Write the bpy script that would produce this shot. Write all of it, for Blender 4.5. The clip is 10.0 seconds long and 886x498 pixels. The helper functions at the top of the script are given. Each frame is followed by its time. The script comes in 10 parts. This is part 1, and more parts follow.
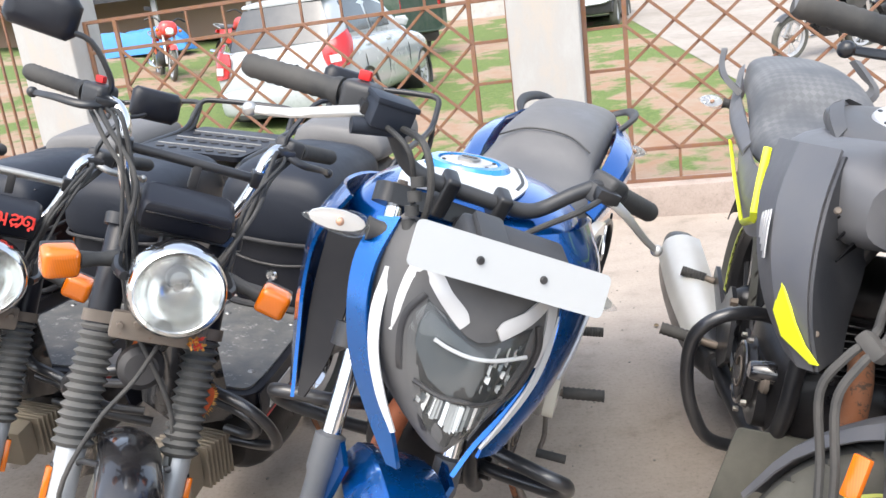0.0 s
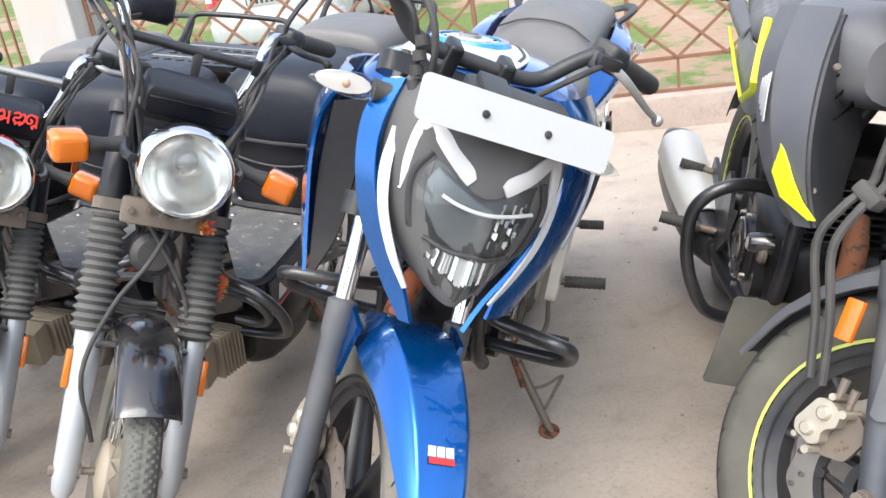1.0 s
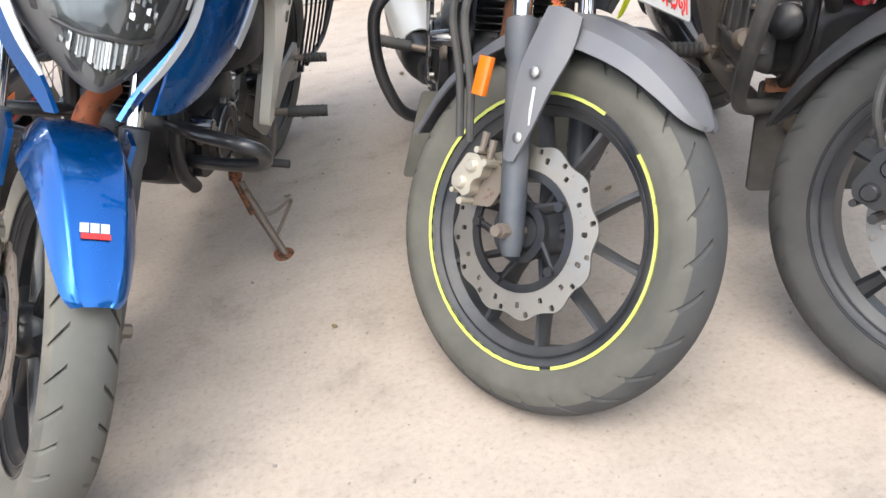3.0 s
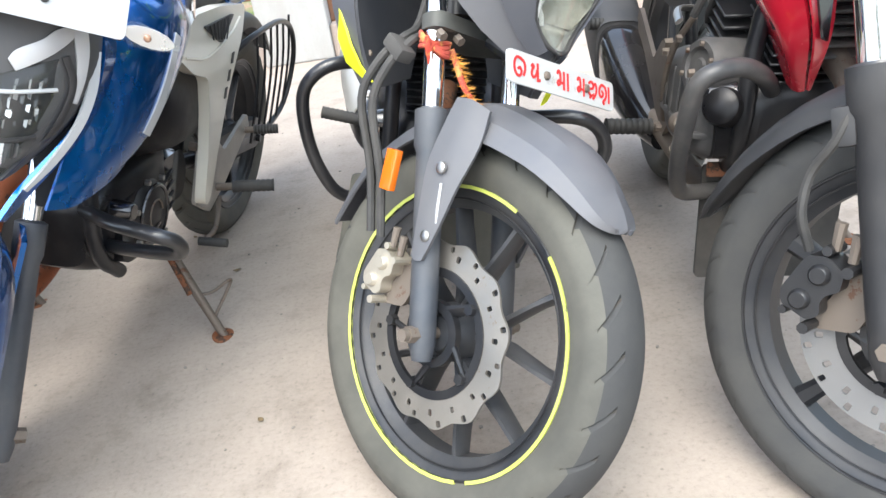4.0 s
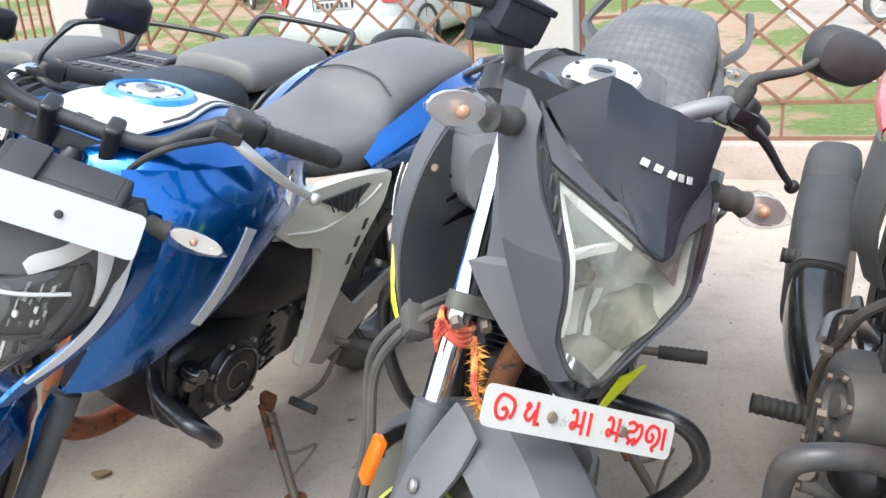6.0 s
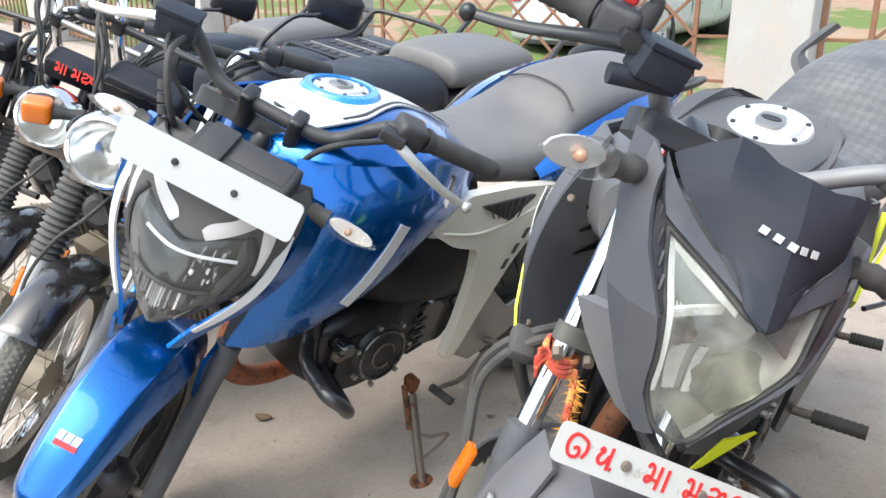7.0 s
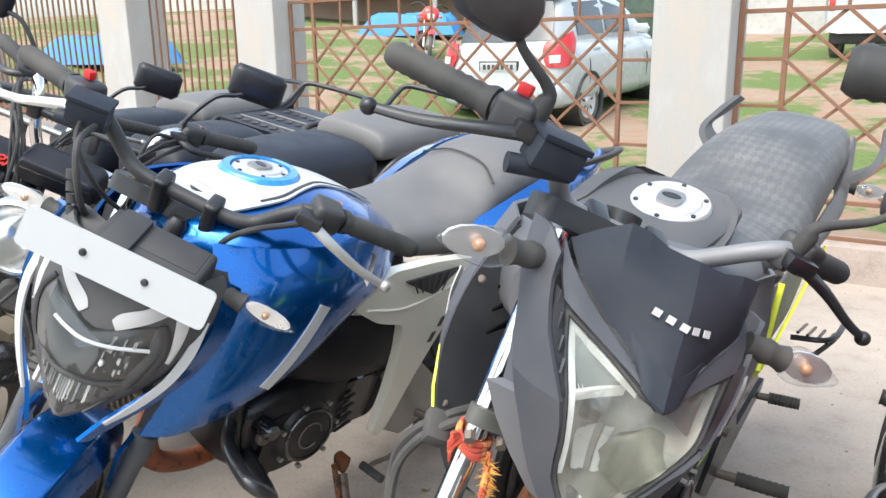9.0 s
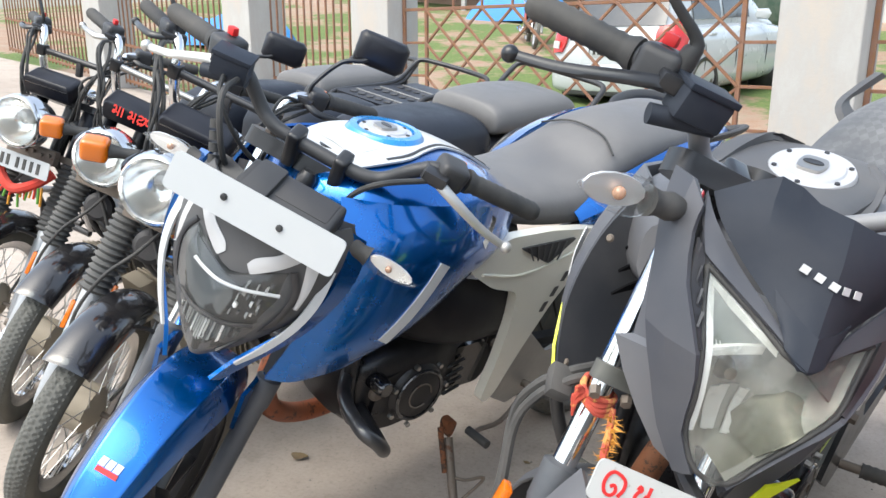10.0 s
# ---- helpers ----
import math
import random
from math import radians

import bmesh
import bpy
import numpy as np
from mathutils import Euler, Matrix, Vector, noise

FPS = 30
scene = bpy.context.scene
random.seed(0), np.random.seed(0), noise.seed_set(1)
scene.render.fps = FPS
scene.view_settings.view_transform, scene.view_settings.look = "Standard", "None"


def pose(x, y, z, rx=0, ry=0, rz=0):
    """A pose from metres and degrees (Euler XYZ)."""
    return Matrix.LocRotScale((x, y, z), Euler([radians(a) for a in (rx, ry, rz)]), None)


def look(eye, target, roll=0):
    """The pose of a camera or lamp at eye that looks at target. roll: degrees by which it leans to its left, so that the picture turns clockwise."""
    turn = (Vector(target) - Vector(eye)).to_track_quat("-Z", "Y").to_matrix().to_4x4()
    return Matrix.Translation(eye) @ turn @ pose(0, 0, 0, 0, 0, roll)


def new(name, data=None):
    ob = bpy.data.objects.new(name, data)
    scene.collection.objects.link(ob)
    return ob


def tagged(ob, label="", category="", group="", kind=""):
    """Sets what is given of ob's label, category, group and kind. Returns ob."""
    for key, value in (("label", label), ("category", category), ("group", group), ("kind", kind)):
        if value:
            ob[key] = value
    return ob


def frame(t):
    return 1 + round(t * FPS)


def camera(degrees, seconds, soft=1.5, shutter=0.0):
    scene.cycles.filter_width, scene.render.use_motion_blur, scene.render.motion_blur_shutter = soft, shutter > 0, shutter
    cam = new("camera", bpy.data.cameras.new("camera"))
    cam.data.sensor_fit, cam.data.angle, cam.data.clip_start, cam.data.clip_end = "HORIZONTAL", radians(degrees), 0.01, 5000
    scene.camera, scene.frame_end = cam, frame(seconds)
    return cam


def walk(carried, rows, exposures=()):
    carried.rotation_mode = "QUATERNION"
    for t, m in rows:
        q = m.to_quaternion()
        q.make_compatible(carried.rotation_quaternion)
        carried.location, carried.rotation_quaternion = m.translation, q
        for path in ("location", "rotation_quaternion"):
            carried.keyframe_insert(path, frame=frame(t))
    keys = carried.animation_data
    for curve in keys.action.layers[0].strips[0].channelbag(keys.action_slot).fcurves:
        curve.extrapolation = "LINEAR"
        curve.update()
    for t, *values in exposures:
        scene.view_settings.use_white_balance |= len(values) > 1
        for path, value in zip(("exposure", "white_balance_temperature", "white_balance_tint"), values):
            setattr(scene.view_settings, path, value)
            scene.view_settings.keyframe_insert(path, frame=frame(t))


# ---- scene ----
cam = camera(59.3, 10.0)
PATH = [
    (0, (0.146, 0.092, 1.153), (-0.103, 2.006, 0.627), -7.2),
    (0.5, (0.151, 0.05, 1.127), (-0.202, 1.929, 0.54), -8.1),
    (1, (0.125, 0.035, 1.064), (-0.132, 1.897, 0.381), -8.7),
    (1.5, (0.099, 0.042, 0.999), (0.04, 1.867, 0.183), -10.6),
    (2, (0.094, 0.027, 0.947), (0.191, 1.794, 0.017), -10.2),
    (2.5, (0.175, -0.021, 0.912), (0.38, 1.712, -0.067), -9.9),
    (3, (0.321, -0.095, 0.893), (0.481, 1.639, -0.091), -9.4),
    (3.2, (0.365, -0.109, 0.895), (0.537, 1.636, -0.068), -10.1),
    (4.3, (0.549, 0.036, 0.917), (0.677, 1.836, 0.053), -8.4),
    (4.5, (0.602, 0.064, 0.927), (0.618, 1.872, 0.073), -8.5),
    (5, (0.754, 0.119, 0.973), (0.476, 1.9, 0.105), -3.6),
    (5.5, (0.818, 0.212, 1.012), (0.442, 2.023, 0.253), -4.4),
    (6, (0.847, 0.287, 1.06), (0.342, 2.115, 0.426), -4.5),
    (6.2, (0.866, 0.307, 1.085), (0.167, 2.067, 0.443), -3.7),
    (7.3, (0.963, 0.298, 1.105), (-0.029, 1.917, 0.476), -0.5),
    (7.5, (0.954, 0.299, 1.1), (-0.021, 1.935, 0.489), -1.3),
    (8, (0.953, 0.312, 1.084), (0.036, 1.974, 0.454), -2.4),
    (8.5, (0.979, 0.317, 1.098), (0.13, 2.036, 0.528), -2.1),
    (9, (0.99, 0.32, 1.136), (0.115, 2.051, 0.648), -0.9),
    (9.5, (0.963, 0.293, 1.118), (-0.098, 1.911, 0.612), -1.4),
    (10, (0.961, 0.285, 1.094), (-0.123, 1.885, 0.578), -0.2),
]
# the phone brightens its picture a little over the grey front wheel
EXPOSURES = [(0.0, 1.36, 6500, 8), (2.0, 1.42, 6500, 7), (3.0, 1.37, 6500, 7), (4.3, 1.66, 6200, 4), (5.3, 1.66, 6200, 4), (6.0, 1.40, 6350, 4), (7.5, 1.37, 6480, 5), (10.0, 1.24, 6450, 5)]
walk(cam, [(t, look(eye, target, roll)) for t, eye, target, roll in PATH], EXPOSURES)

# ---- sky and light: a bright overcast day ----
SKY, SUN = 0.208, 0.36
world = bpy.data.worlds.new("overcast")
scene.world = world
world.use_nodes = True
wn = world.node_tree
sky = wn.nodes.new("ShaderNodeTexSky")
sky.sky_type, sky.sun_disc = "NISHITA", False
sky.sun_elevation, sky.sun_rotation = radians(58), radians(200)
sky.air_density, sky.dust_density, sky.ozone_density = 1.0, 4.0, 1.0
# cloud takes most of the blue out of the sky
haze = wn.nodes.new("ShaderNodeHueSaturation")
haze.inputs["Saturation"].default_value = 0.65
wn.links.new(sky.outputs[0], haze.inputs["Color"])
wn.links.new(haze.outputs[0], wn.nodes["Background"].inputs["Color"])
wn.nodes["Background"].inputs["Strength"].default_value = SKY
sun_data = bpy.data.lights.new("sun", "SUN")
sun_data.energy, sun_data.angle, sun_data.color = SUN, radians(32), (0.95, 1.0, 0.97)
sun = new("sun", sun_data)
sun.matrix_world = pose(0, 0, 8, 32, 0, 25)

# ---- building tools ----


def V(*a):
    return Vector(a[0]) if len(a) == 1 else Vector(a)


def part(name, bm, material, parent=None, label="", M=None, sharp=38):
    """Links a bmesh as one mesh object under a thing or a part."""
    if M is not None:
        bm.transform(M)
    bmesh.ops.recalc_face_normals(bm, faces=bm.faces[:])
    me = bpy.data.meshes.new(name)
    bm.to_mesh(me)
    bm.free()
    for m in material if isinstance(material, (list, tuple)) else [material]:
        me.materials.append(m)
    me.polygons.foreach_set("use_smooth", [True] * len(me.polygons))
    me.set_sharp_from_angle(angle=radians(sharp))
    ob = new(name, me)
    if parent is not None:
        ob.parent = parent
    if label:
        ob["label"] = label
    return ob


def thing(name, m, label, category, group=""):
    """An empty at a thing's base that carries its parts."""
    ob = new(name)
    ob.matrix_basis = m
    ob.empty_display_size = 0.1
    return tagged(ob, label, category, group)


def spline(pts, per=4, closed=False):
    """Points along a smooth curve through pts."""
    pts = [V(p) for p in pts]
    if per <= 1 or len(pts) < 3:
        return pts
    n, out = len(pts), []
    for i in range(n if closed else n - 1):
        a, b = pts[i], pts[(i + 1) % n]
        p = pts[i - 1] if closed or i else a * 2 - b
        q = pts[(i + 2) % n] if closed or i < n - 2 else b * 2 - a
        for k in range(per):
            t = k / per
            out.append(0.5 * (2 * a + (b - p) * t + (2 * p - 5 * a + 4 * b - q) * t * t + (3 * a - p - 3 * b + q) * t ** 3))
    if not closed:
        out.append(pts[-1].copy())
    return out


def stitch(bm, rings, closed_ring=True, closed_path=False, caps=True):
    """Faces between rings of vertices."""
    m = len(rings)
    for i in range(m if closed_path else m - 1):
        a, b = rings[i], rings[(i + 1) % m]
        n = len(a)
        for j in range(n if closed_ring else n - 1):
            k = (j + 1) % n
            bm.faces.new((a[j], a[k], b[k], b[j]))
    if caps and closed_ring and not closed_path:
        bm.faces.new(rings[0][::-1])
        bm.faces.new(rings[-1])


def tube(bm, pts, r, n=10, per=4, closed=False, flat=1.0):
    """A round bar along a smooth curve; r may change from point to point."""
    if isinstance(r, (int, float)):
        rr = None
    else:
        rr = [p.x for p in spline([V(q, 0, 0) for q in r], per, closed)]
    pts = spline(pts, per, closed)
    m, rings, up = len(pts), [], None
    for i, p in enumerate(pts):
        d = (pts[(i + 1) % m] - pts[i - 1]) if closed or 0 < i < m - 1 else (pts[1] - pts[0] if i == 0 else pts[-1] - pts[-2])
        d.normalize()
        if up is None:
            up = d.orthogonal().normalized()
        up = (up - d * up.dot(d)).normalized()
        side = d.cross(up)
        q = rr[i] if rr else r
        rings.append([bm.verts.new(p + (up * math.cos(2 * math.pi * k / n) + side * math.sin(2 * math.pi * k / n) * flat) * q) for k in range(n)])
    stitch(bm, rings, True, closed)
    return bm


def rod(bm, a, b, r, r2=None, n=16, chamfer=0.0):
    """A straight round bar from a to b."""
    a, b = V(a), V(b)
    r2 = r if r2 is None else r2
    d = (b - a).normalized()
    if chamfer:
        c = d * chamfer
        return tube(bm, [a, a + c, b - c, b], [r - chamfer, r, r2, r2 - chamfer], n, 1)
    return tube(bm, [a, b], [r, r2], n, 1)


def box(bm, size, m=None, bevel=0.0, seg=2):
    """A block of the given size round the origin of m, added to bm."""
    return add(bm, block(size, m, bevel, seg))


def block(size, m=None, bevel=0.0, seg=2):
    """A block as a bmesh of its own."""
    bm = bmesh.new()
    bmesh.ops.create_cube(bm, size=1.0)
    bmesh.ops.scale(bm, vec=V(size), verts=bm.verts[:])
    if bevel:
        bmesh.ops.bevel(bm, geom=bm.edges[:], offset=bevel, segments=seg, profile=0.6, affect="EDGES", clamp_overlap=True)
    if m is not None:
        bm.transform(m)
    return bm


def add(bm, other):
    """Moves the geometry of another bmesh into bm."""
    me = bpy.data.meshes.new("scrap")
    other.to_mesh(me)
    other.free()
    bm.from_mesh(me)
    bpy.data.meshes.remove(me)
    return bm


def lathe(bm, prof, m=None, n=32, closed=False):
    """Turns a profile of (radius, height) round the z axis of m."""
    m = m or Matrix()
    rings = []
    for r, h in prof:
        r = max(r, 1e-4)
        rings.append([bm.verts.new(m @ V(r * math.cos(2 * math.pi * k / n), r * math.sin(2 * math.pi * k / n), h)) for k in range(n)])
    stitch(bm, rings, True, closed, caps=not closed)
    return bm


def skin(bm, grid, thick=0.004, su=4, sv=4):
    """A smooth sheet with thickness through rows of control points."""
    rows = [spline(r, sv) for r in grid]
    cols = [spline([r[j] for r in rows], su) for j in range(len(rows[0]))]
    g = [[c[i] for c in cols] for i in range(len(cols[0]))]
    nu, nv = len(g), len(g[0])

    def normal(i, j):
        a = g[min(i + 1, nu - 1)][j] - g[max(i - 1, 0)][j]
        b = g[i][min(j + 1, nv - 1)] - g[i][max(j - 1, 0)]
        c = a.cross(b)
        return c.normalized() if c.length > 1e-12 else V(0, 0, 1)

    top = [[bm.verts.new(g[i][j]) for j in range(nv)] for i in range(nu)]
    low = [[bm.verts.new(g[i][j] - normal(i, j) * thick) for j in range(nv)] for i in range(nu)]
    for i in range(nu - 1):
        for j in range(nv - 1):
            bm.faces.new((top[i][j], top[i][j + 1], top[i + 1][j + 1], top[i + 1][j]))
            bm.faces.new((low[i][j], low[i + 1][j], low[i + 1][j + 1], low[i][j + 1]))
    for j in range(nv - 1):
        bm.faces.new((top[0][j], low[0][j], low[0][j + 1], top[0][j + 1]))
        bm.faces.new((top[-1][j], top[-1][j + 1], low[-1][j + 1], low[-1][j]))
    for i in range(nu - 1):
        bm.faces.new((top[i][0], top[i + 1][0], low[i + 1][0], low[i][0]))
        bm.faces.new((top[i][-1], low[i][-1], low[i + 1][-1], top[i + 1][-1]))
    return bm


def loft(bm, rings, per=3, around=1):
    """A closed body through rings of points."""
    rings = [spline(r, around, True) for r in rings]
    cols = [spline([r[j] for r in rings], per) for j in range(len(rings[0]))]
    made = [[bm.verts.new(c[i]) for c in cols] for i in range(len(cols[0]))]
    stitch(bm, made)
    return bm


def hoop(y, z, w, h, p=2.4, n=24, x=0.0, lift=0.0, taper=0.0):
    """A rounded ring across a body that runs along y: half width w, half height h. taper narrows its top."""
    out = []
    for k in range(n):
        a = 2 * math.pi * k / n
        c, s = math.cos(a), math.sin(a)
        u = math.copysign(abs(c) ** (2 / p), c)
        v = math.copysign(abs(s) ** (2 / p), s)
        out.append(V(x + w * u * (1 - taper * (v + 1) / 2), y + lift * v, z + h * v))
    return out


def slab(bm, outline, t, m=None, bevel=0.0, round_by=0, seg=2):
    """A plate of thickness t with an outline in its xy plane."""
    pts = [V(p[0], p[1], 0) for p in outline]
    if round_by:
        soft, n = [], len(pts)
        for i, p in enumerate(pts):
            a, b = pts[i - 1], pts[(i + 1) % n]
            u, w = (a - p), (b - p)
            ru, rw = min(round_by, u.length * 0.45), min(round_by, w.length * 0.45)
            s, e = p + u.normalized() * ru, p + w.normalized() * rw
            for k in range(5):
                f = k / 4
                soft.append(s * (1 - f) ** 2 + p * 2 * f * (1 - f) + e * f * f)
        pts = soft
    own = bmesh.new()
    bot = [own.verts.new(p - V(0, 0, t / 2)) for p in pts]
    top = [own.verts.new(p + V(0, 0, t / 2)) for p in pts]
    own.faces.new(bot[::-1])
    own.faces.new(top)
    n = len(pts)
    for i in range(n):
        own.faces.new((bot[i], bot[(i + 1) % n], top[(i + 1) % n], top[i]))
    if bevel:
        edges = [e for f in own.faces if len(f.verts) > 4 or n <= 4 for e in f.edges if abs(f.normal.z) > 0.9]
        bmesh.ops.bevel(own, geom=list(set(edges)), offset=bevel, segments=seg, profile=0.6, affect="EDGES", clamp_overlap=True)
    bmesh.ops.triangulate(own, faces=[f for f in own.faces if len(f.verts) > 4])
    if m is not None:
        own.transform(m)
    return add(bm, own)


def frame_at(o, x, y):
    """The pose whose x axis runs along x, and whose xy plane holds y, with its origin at o."""
    x = V(x).normalized()
    z = x.cross(V(y)).normalized()
    y = z.cross(x)
    m = Matrix((x, y, z)).transposed().to_4x4()
    m.translation = V(o)
    return m


def ball(bm, c, r, n=12, scale=(1, 1, 1)):
    prof = [(r * math.sin(math.pi * k / n), -r * math.cos(math.pi * k / n)) for k in range(n + 1)]
    return lathe(bm, prof, Matrix.Translation(c) @ Matrix.Diagonal((*scale, 1)), n * 2)


def mb():
    return bmesh.new()

# ---- materials ----


def nodes(name):
    m = bpy.data.materials.new(name)
    m.use_nodes = True
    return m, m.node_tree.nodes, m.node_tree.links, m.node_tree.nodes["Principled BSDF"]


def tex(n, l, kind, scale, detail=5.0, rough=0.6, space="Object", stretch=None):
    co = n.new("ShaderNodeTexCoord")
    t = n.new(kind)
    t.inputs["Scale"].default_value = scale
    if kind == "ShaderNodeTexNoise":
        t.inputs["Detail"].default_value, t.inputs["Roughness"].default_value = detail, rough
    if stretch:
        mp = n.new("ShaderNodeMapping")
        mp.inputs["Scale"].default_value = stretch
        l.new(co.outputs[space], mp.inputs["Vector"])
        l.new(mp.outputs[0], t.inputs["Vector"])
    else:
        l.new(co.outputs[space], t.inputs["Vector"])
    return t


def ramp(n, l, src, stops):
    r = n.new("ShaderNodeValToRGB")
    e = r.color_ramp.elements
    while len(e) > len(stops):
        e.remove(e[-1])
    for i, (p, c) in enumerate(stops):
        x = e[i] if i < len(e) else e.new(p)
        x.position = p
        x.color = (*c, 1) if not isinstance(c, (int, float)) else (c, c, c, 1)
    l.new(src, r.inputs[0])
    return r.outputs[0]


def mix(n, l, f, a, b):
    x = n.new("ShaderNodeMix")
    x.data_type = "RGBA"
    for k, v in ((0, f), (6, a), (7, b)):
        if isinstance(v, (int, float)):
            x.inputs[k].default_value = v
        elif isinstance(v, tuple):
            x.inputs[k].default_value = (*v, 1)
        else:
            l.new(v, x.inputs[k])
    return x.outputs[2]


def bump(n, l, p, height, strength, distance=0.002):
    b = n.new("ShaderNodeBump")
    b.inputs["Strength"].default_value, b.inputs["Distance"].default_value = strength, distance
    l.new(height, b.inputs["Height"])
    l.new(b.outputs[0], p.inputs["Normal"])
    return b


DUST = (0.33, 0.30, 0.265)


def finish(name, colour, rough=0.5, metal=0.0, dust=0.25, grain=0.0, coat=0.0, wear=None, wear_at=0.68, spec=0.5, dust_scale=7.0, dust_colour=DUST):
    """Paint, plastic, rubber or metal with a film of dust, specks of wear and a fine grain."""
    m, n, l, p = nodes(name)
    big = tex(n, l, "ShaderNodeTexNoise", dust_scale, 6, 0.62)
    fine = tex(n, l, "ShaderNodeTexNoise", 95, 4, 0.7)
    col = colour
    if wear:
        w = tex(n, l, "ShaderNodeTexNoise", 34, 8, 0.75)
        col = mix(n, l, ramp(n, l, w.outputs[0], [(wear_at, 0.0), (wear_at + 0.04, 1.0)]), colour, wear)
    spread = ramp(n, l, big.outputs[0], [(0.38, 0.0), (0.75, dust)])
    col = mix(n, l, spread, col, dust_colour)
    l.new(col if not isinstance(col, tuple) else mix(n, l, 0.0, col, col), p.inputs["Base Color"])
    rr = n.new("ShaderNodeMapRange")
    rr.inputs["From Min"].default_value, rr.inputs["From Max"].default_value = 0.35, 0.7
    rr.inputs["To Min"].default_value, rr.inputs["To Max"].default_value = rough, min(1.0, rough + 0.18 + dust * 0.4)
    l.new(big.outputs[0], rr.inputs["Value"])
    l.new(rr.outputs[0], p.inputs["Roughness"])
    p.inputs["Metallic"].default_value = metal
    p.inputs["Specular IOR Level"].default_value = spec
    if coat:
        p.inputs["Coat Weight"].default_value, p.inputs["Coat Roughness"].default_value = coat, 0.06
    if grain:
        bump(n, l, p, fine.outputs[0], grain, 0.0012)
    return m


def clear(name, colour=(0.96, 0.97, 0.97), rough=0.03, dust=0.06):
    """Moulded clear plastic over a lamp: see-through, glossy at a slant, with a film of dust."""
    m, n, l, p = nodes(name)
    n.remove(p)
    see = n.new("ShaderNodeBsdfTransparent")
    see.inputs[0].default_value = (*colour, 1)
    shine = n.new("ShaderNodeBsdfGlossy")
    shine.inputs["Roughness"].default_value = rough
    film = n.new("ShaderNodeBsdfDiffuse")
    film.inputs[0].default_value = (0.46, 0.46, 0.44, 1)
    slant = n.new("ShaderNodeLayerWeight")
    slant.inputs[0].default_value = 0.5
    steep = n.new("ShaderNodeMath")
    steep.operation = "POWER"
    steep.inputs[1].default_value = 3.5
    l.new(slant.outputs["Facing"], steep.inputs[0])
    gloss = n.new("ShaderNodeMath")
    gloss.operation = "MULTIPLY_ADD"
    gloss.inputs[1].default_value, gloss.inputs[2].default_value = 0.6, 0.045
    l.new(steep.outputs[0], gloss.inputs[0])
    glass = n.new("ShaderNodeMixShader")
    l.new(gloss.outputs[0], glass.inputs[0])
    l.new(see.outputs[0], glass.inputs[1])
    l.new(shine.outputs[0], glass.inputs[2])
    d = tex(n, l, "ShaderNodeTexNoise", 18, 6, 0.7)
    f = ramp(n, l, d.outputs[0], [(0.35, dust * 0.3), (0.75, dust * 1.6)])
    mx = n.new("ShaderNodeMixShader")
    l.new(f, mx.inputs[0])
    l.new(glass.outputs[0], mx.inputs[1])
    l.new(film.outputs[0], mx.inputs[2])
    l.new(mx.outputs[0], n["Material Output"].inputs[0])
    return m


def lens(name, colour):
    """Amber or red lamp glass."""
    m, n, l, p = nodes(name)
    t = tex(n, l, "ShaderNodeTexWave", 120)
    l.new(mix(n, l, t.outputs[0], colour, tuple(c * 0.86 for c in colour)), p.inputs["Base Color"])
    p.inputs["Roughness"].default_value = 0.12
    p.inputs["Transmission Weight"].default_value = 0.25
    p.inputs["Coat Weight"].default_value = 0.6
    bump(n, l, p, t.outputs[0], 0.08, 0.001)
    return m


BLUE = finish("blue_paint", (0.0008, 0.110, 0.41), 0.17, 0.82, 0.0, 0, 1.0, spec=0.5)
BLUE.node_tree.nodes["Principled BSDF"].inputs["Coat Roughness"].default_value = 0.02
BLUE.node_tree.nodes["Principled BSDF"].inputs["Coat IOR"].default_value = 1.45
SKYBLUE = finish("light_blue_paint", (0.01, 0.24, 0.62), 0.2, 0.3, 0.05, 0, 1.0)
WHITE = finish("white_decal", (0.48, 0.49, 0.495), 0.3, 0, 0.12, 0, 0.4)
SILVER = finish("silver_decal", (0.50, 0.50, 0.505), 0.3, 0.15, 0.1, 0, 0.4)
CHAMPAGNE = finish("champagne_paint", (0.74, 0.71, 0.61), 0.28, 0.25, 0.05, 0, 0.8)
RED = finish("red_paint", (0.50, 0.012, 0.03), 0.22, 0.15, 0.1, 0, 1.0)
MATTDARK = finish("soft_matt_grey_paint", (0.118, 0.121, 0.132), 0.42, 0.25, 0.14, 0.08, 0.0, spec=0.4)
MATT = finish("matt_grey_paint", (0.062, 0.065, 0.077), 0.42, 0.2, 0.10, 0.08, 0.0, spec=0.4)
DARKMATT = finish("dark_grey_paint", (0.018, 0.023, 0.034), 0.45, 0.0, 0.06, 0.0, 0.0, spec=0.22, wear=(0.35, 0.35, 0.35), wear_at=0.79)
COWLGREY = finish("cowl_grey_plastic", (0.062, 0.062, 0.065), 0.5, 0, 0.12, 0.15)
SATINBLACK = finish("satin_black_plastic", (0.007, 0.007, 0.009), 0.42, 0, 0.03, 0.05, 0.0, spec=0.2)
PLASTIC = finish("black_plastic", (0.018, 0.018, 0.021), 0.38, 0, 0.10, 0.2)
GREYPLASTIC = finish("grey_plastic", (0.024, 0.025, 0.028), 0.44, 0, 0.08, 0.2)
GLOSSBLACK = finish("gloss_black_paint", (0.008, 0.008, 0.010), 0.12, 0, 0.07, 0, 1.0)
BLACKMETAL = finish("black_enamel_metal", (0.012, 0.013, 0.016), 0.32, 0.2, 0.08, 0.05, 0.2)
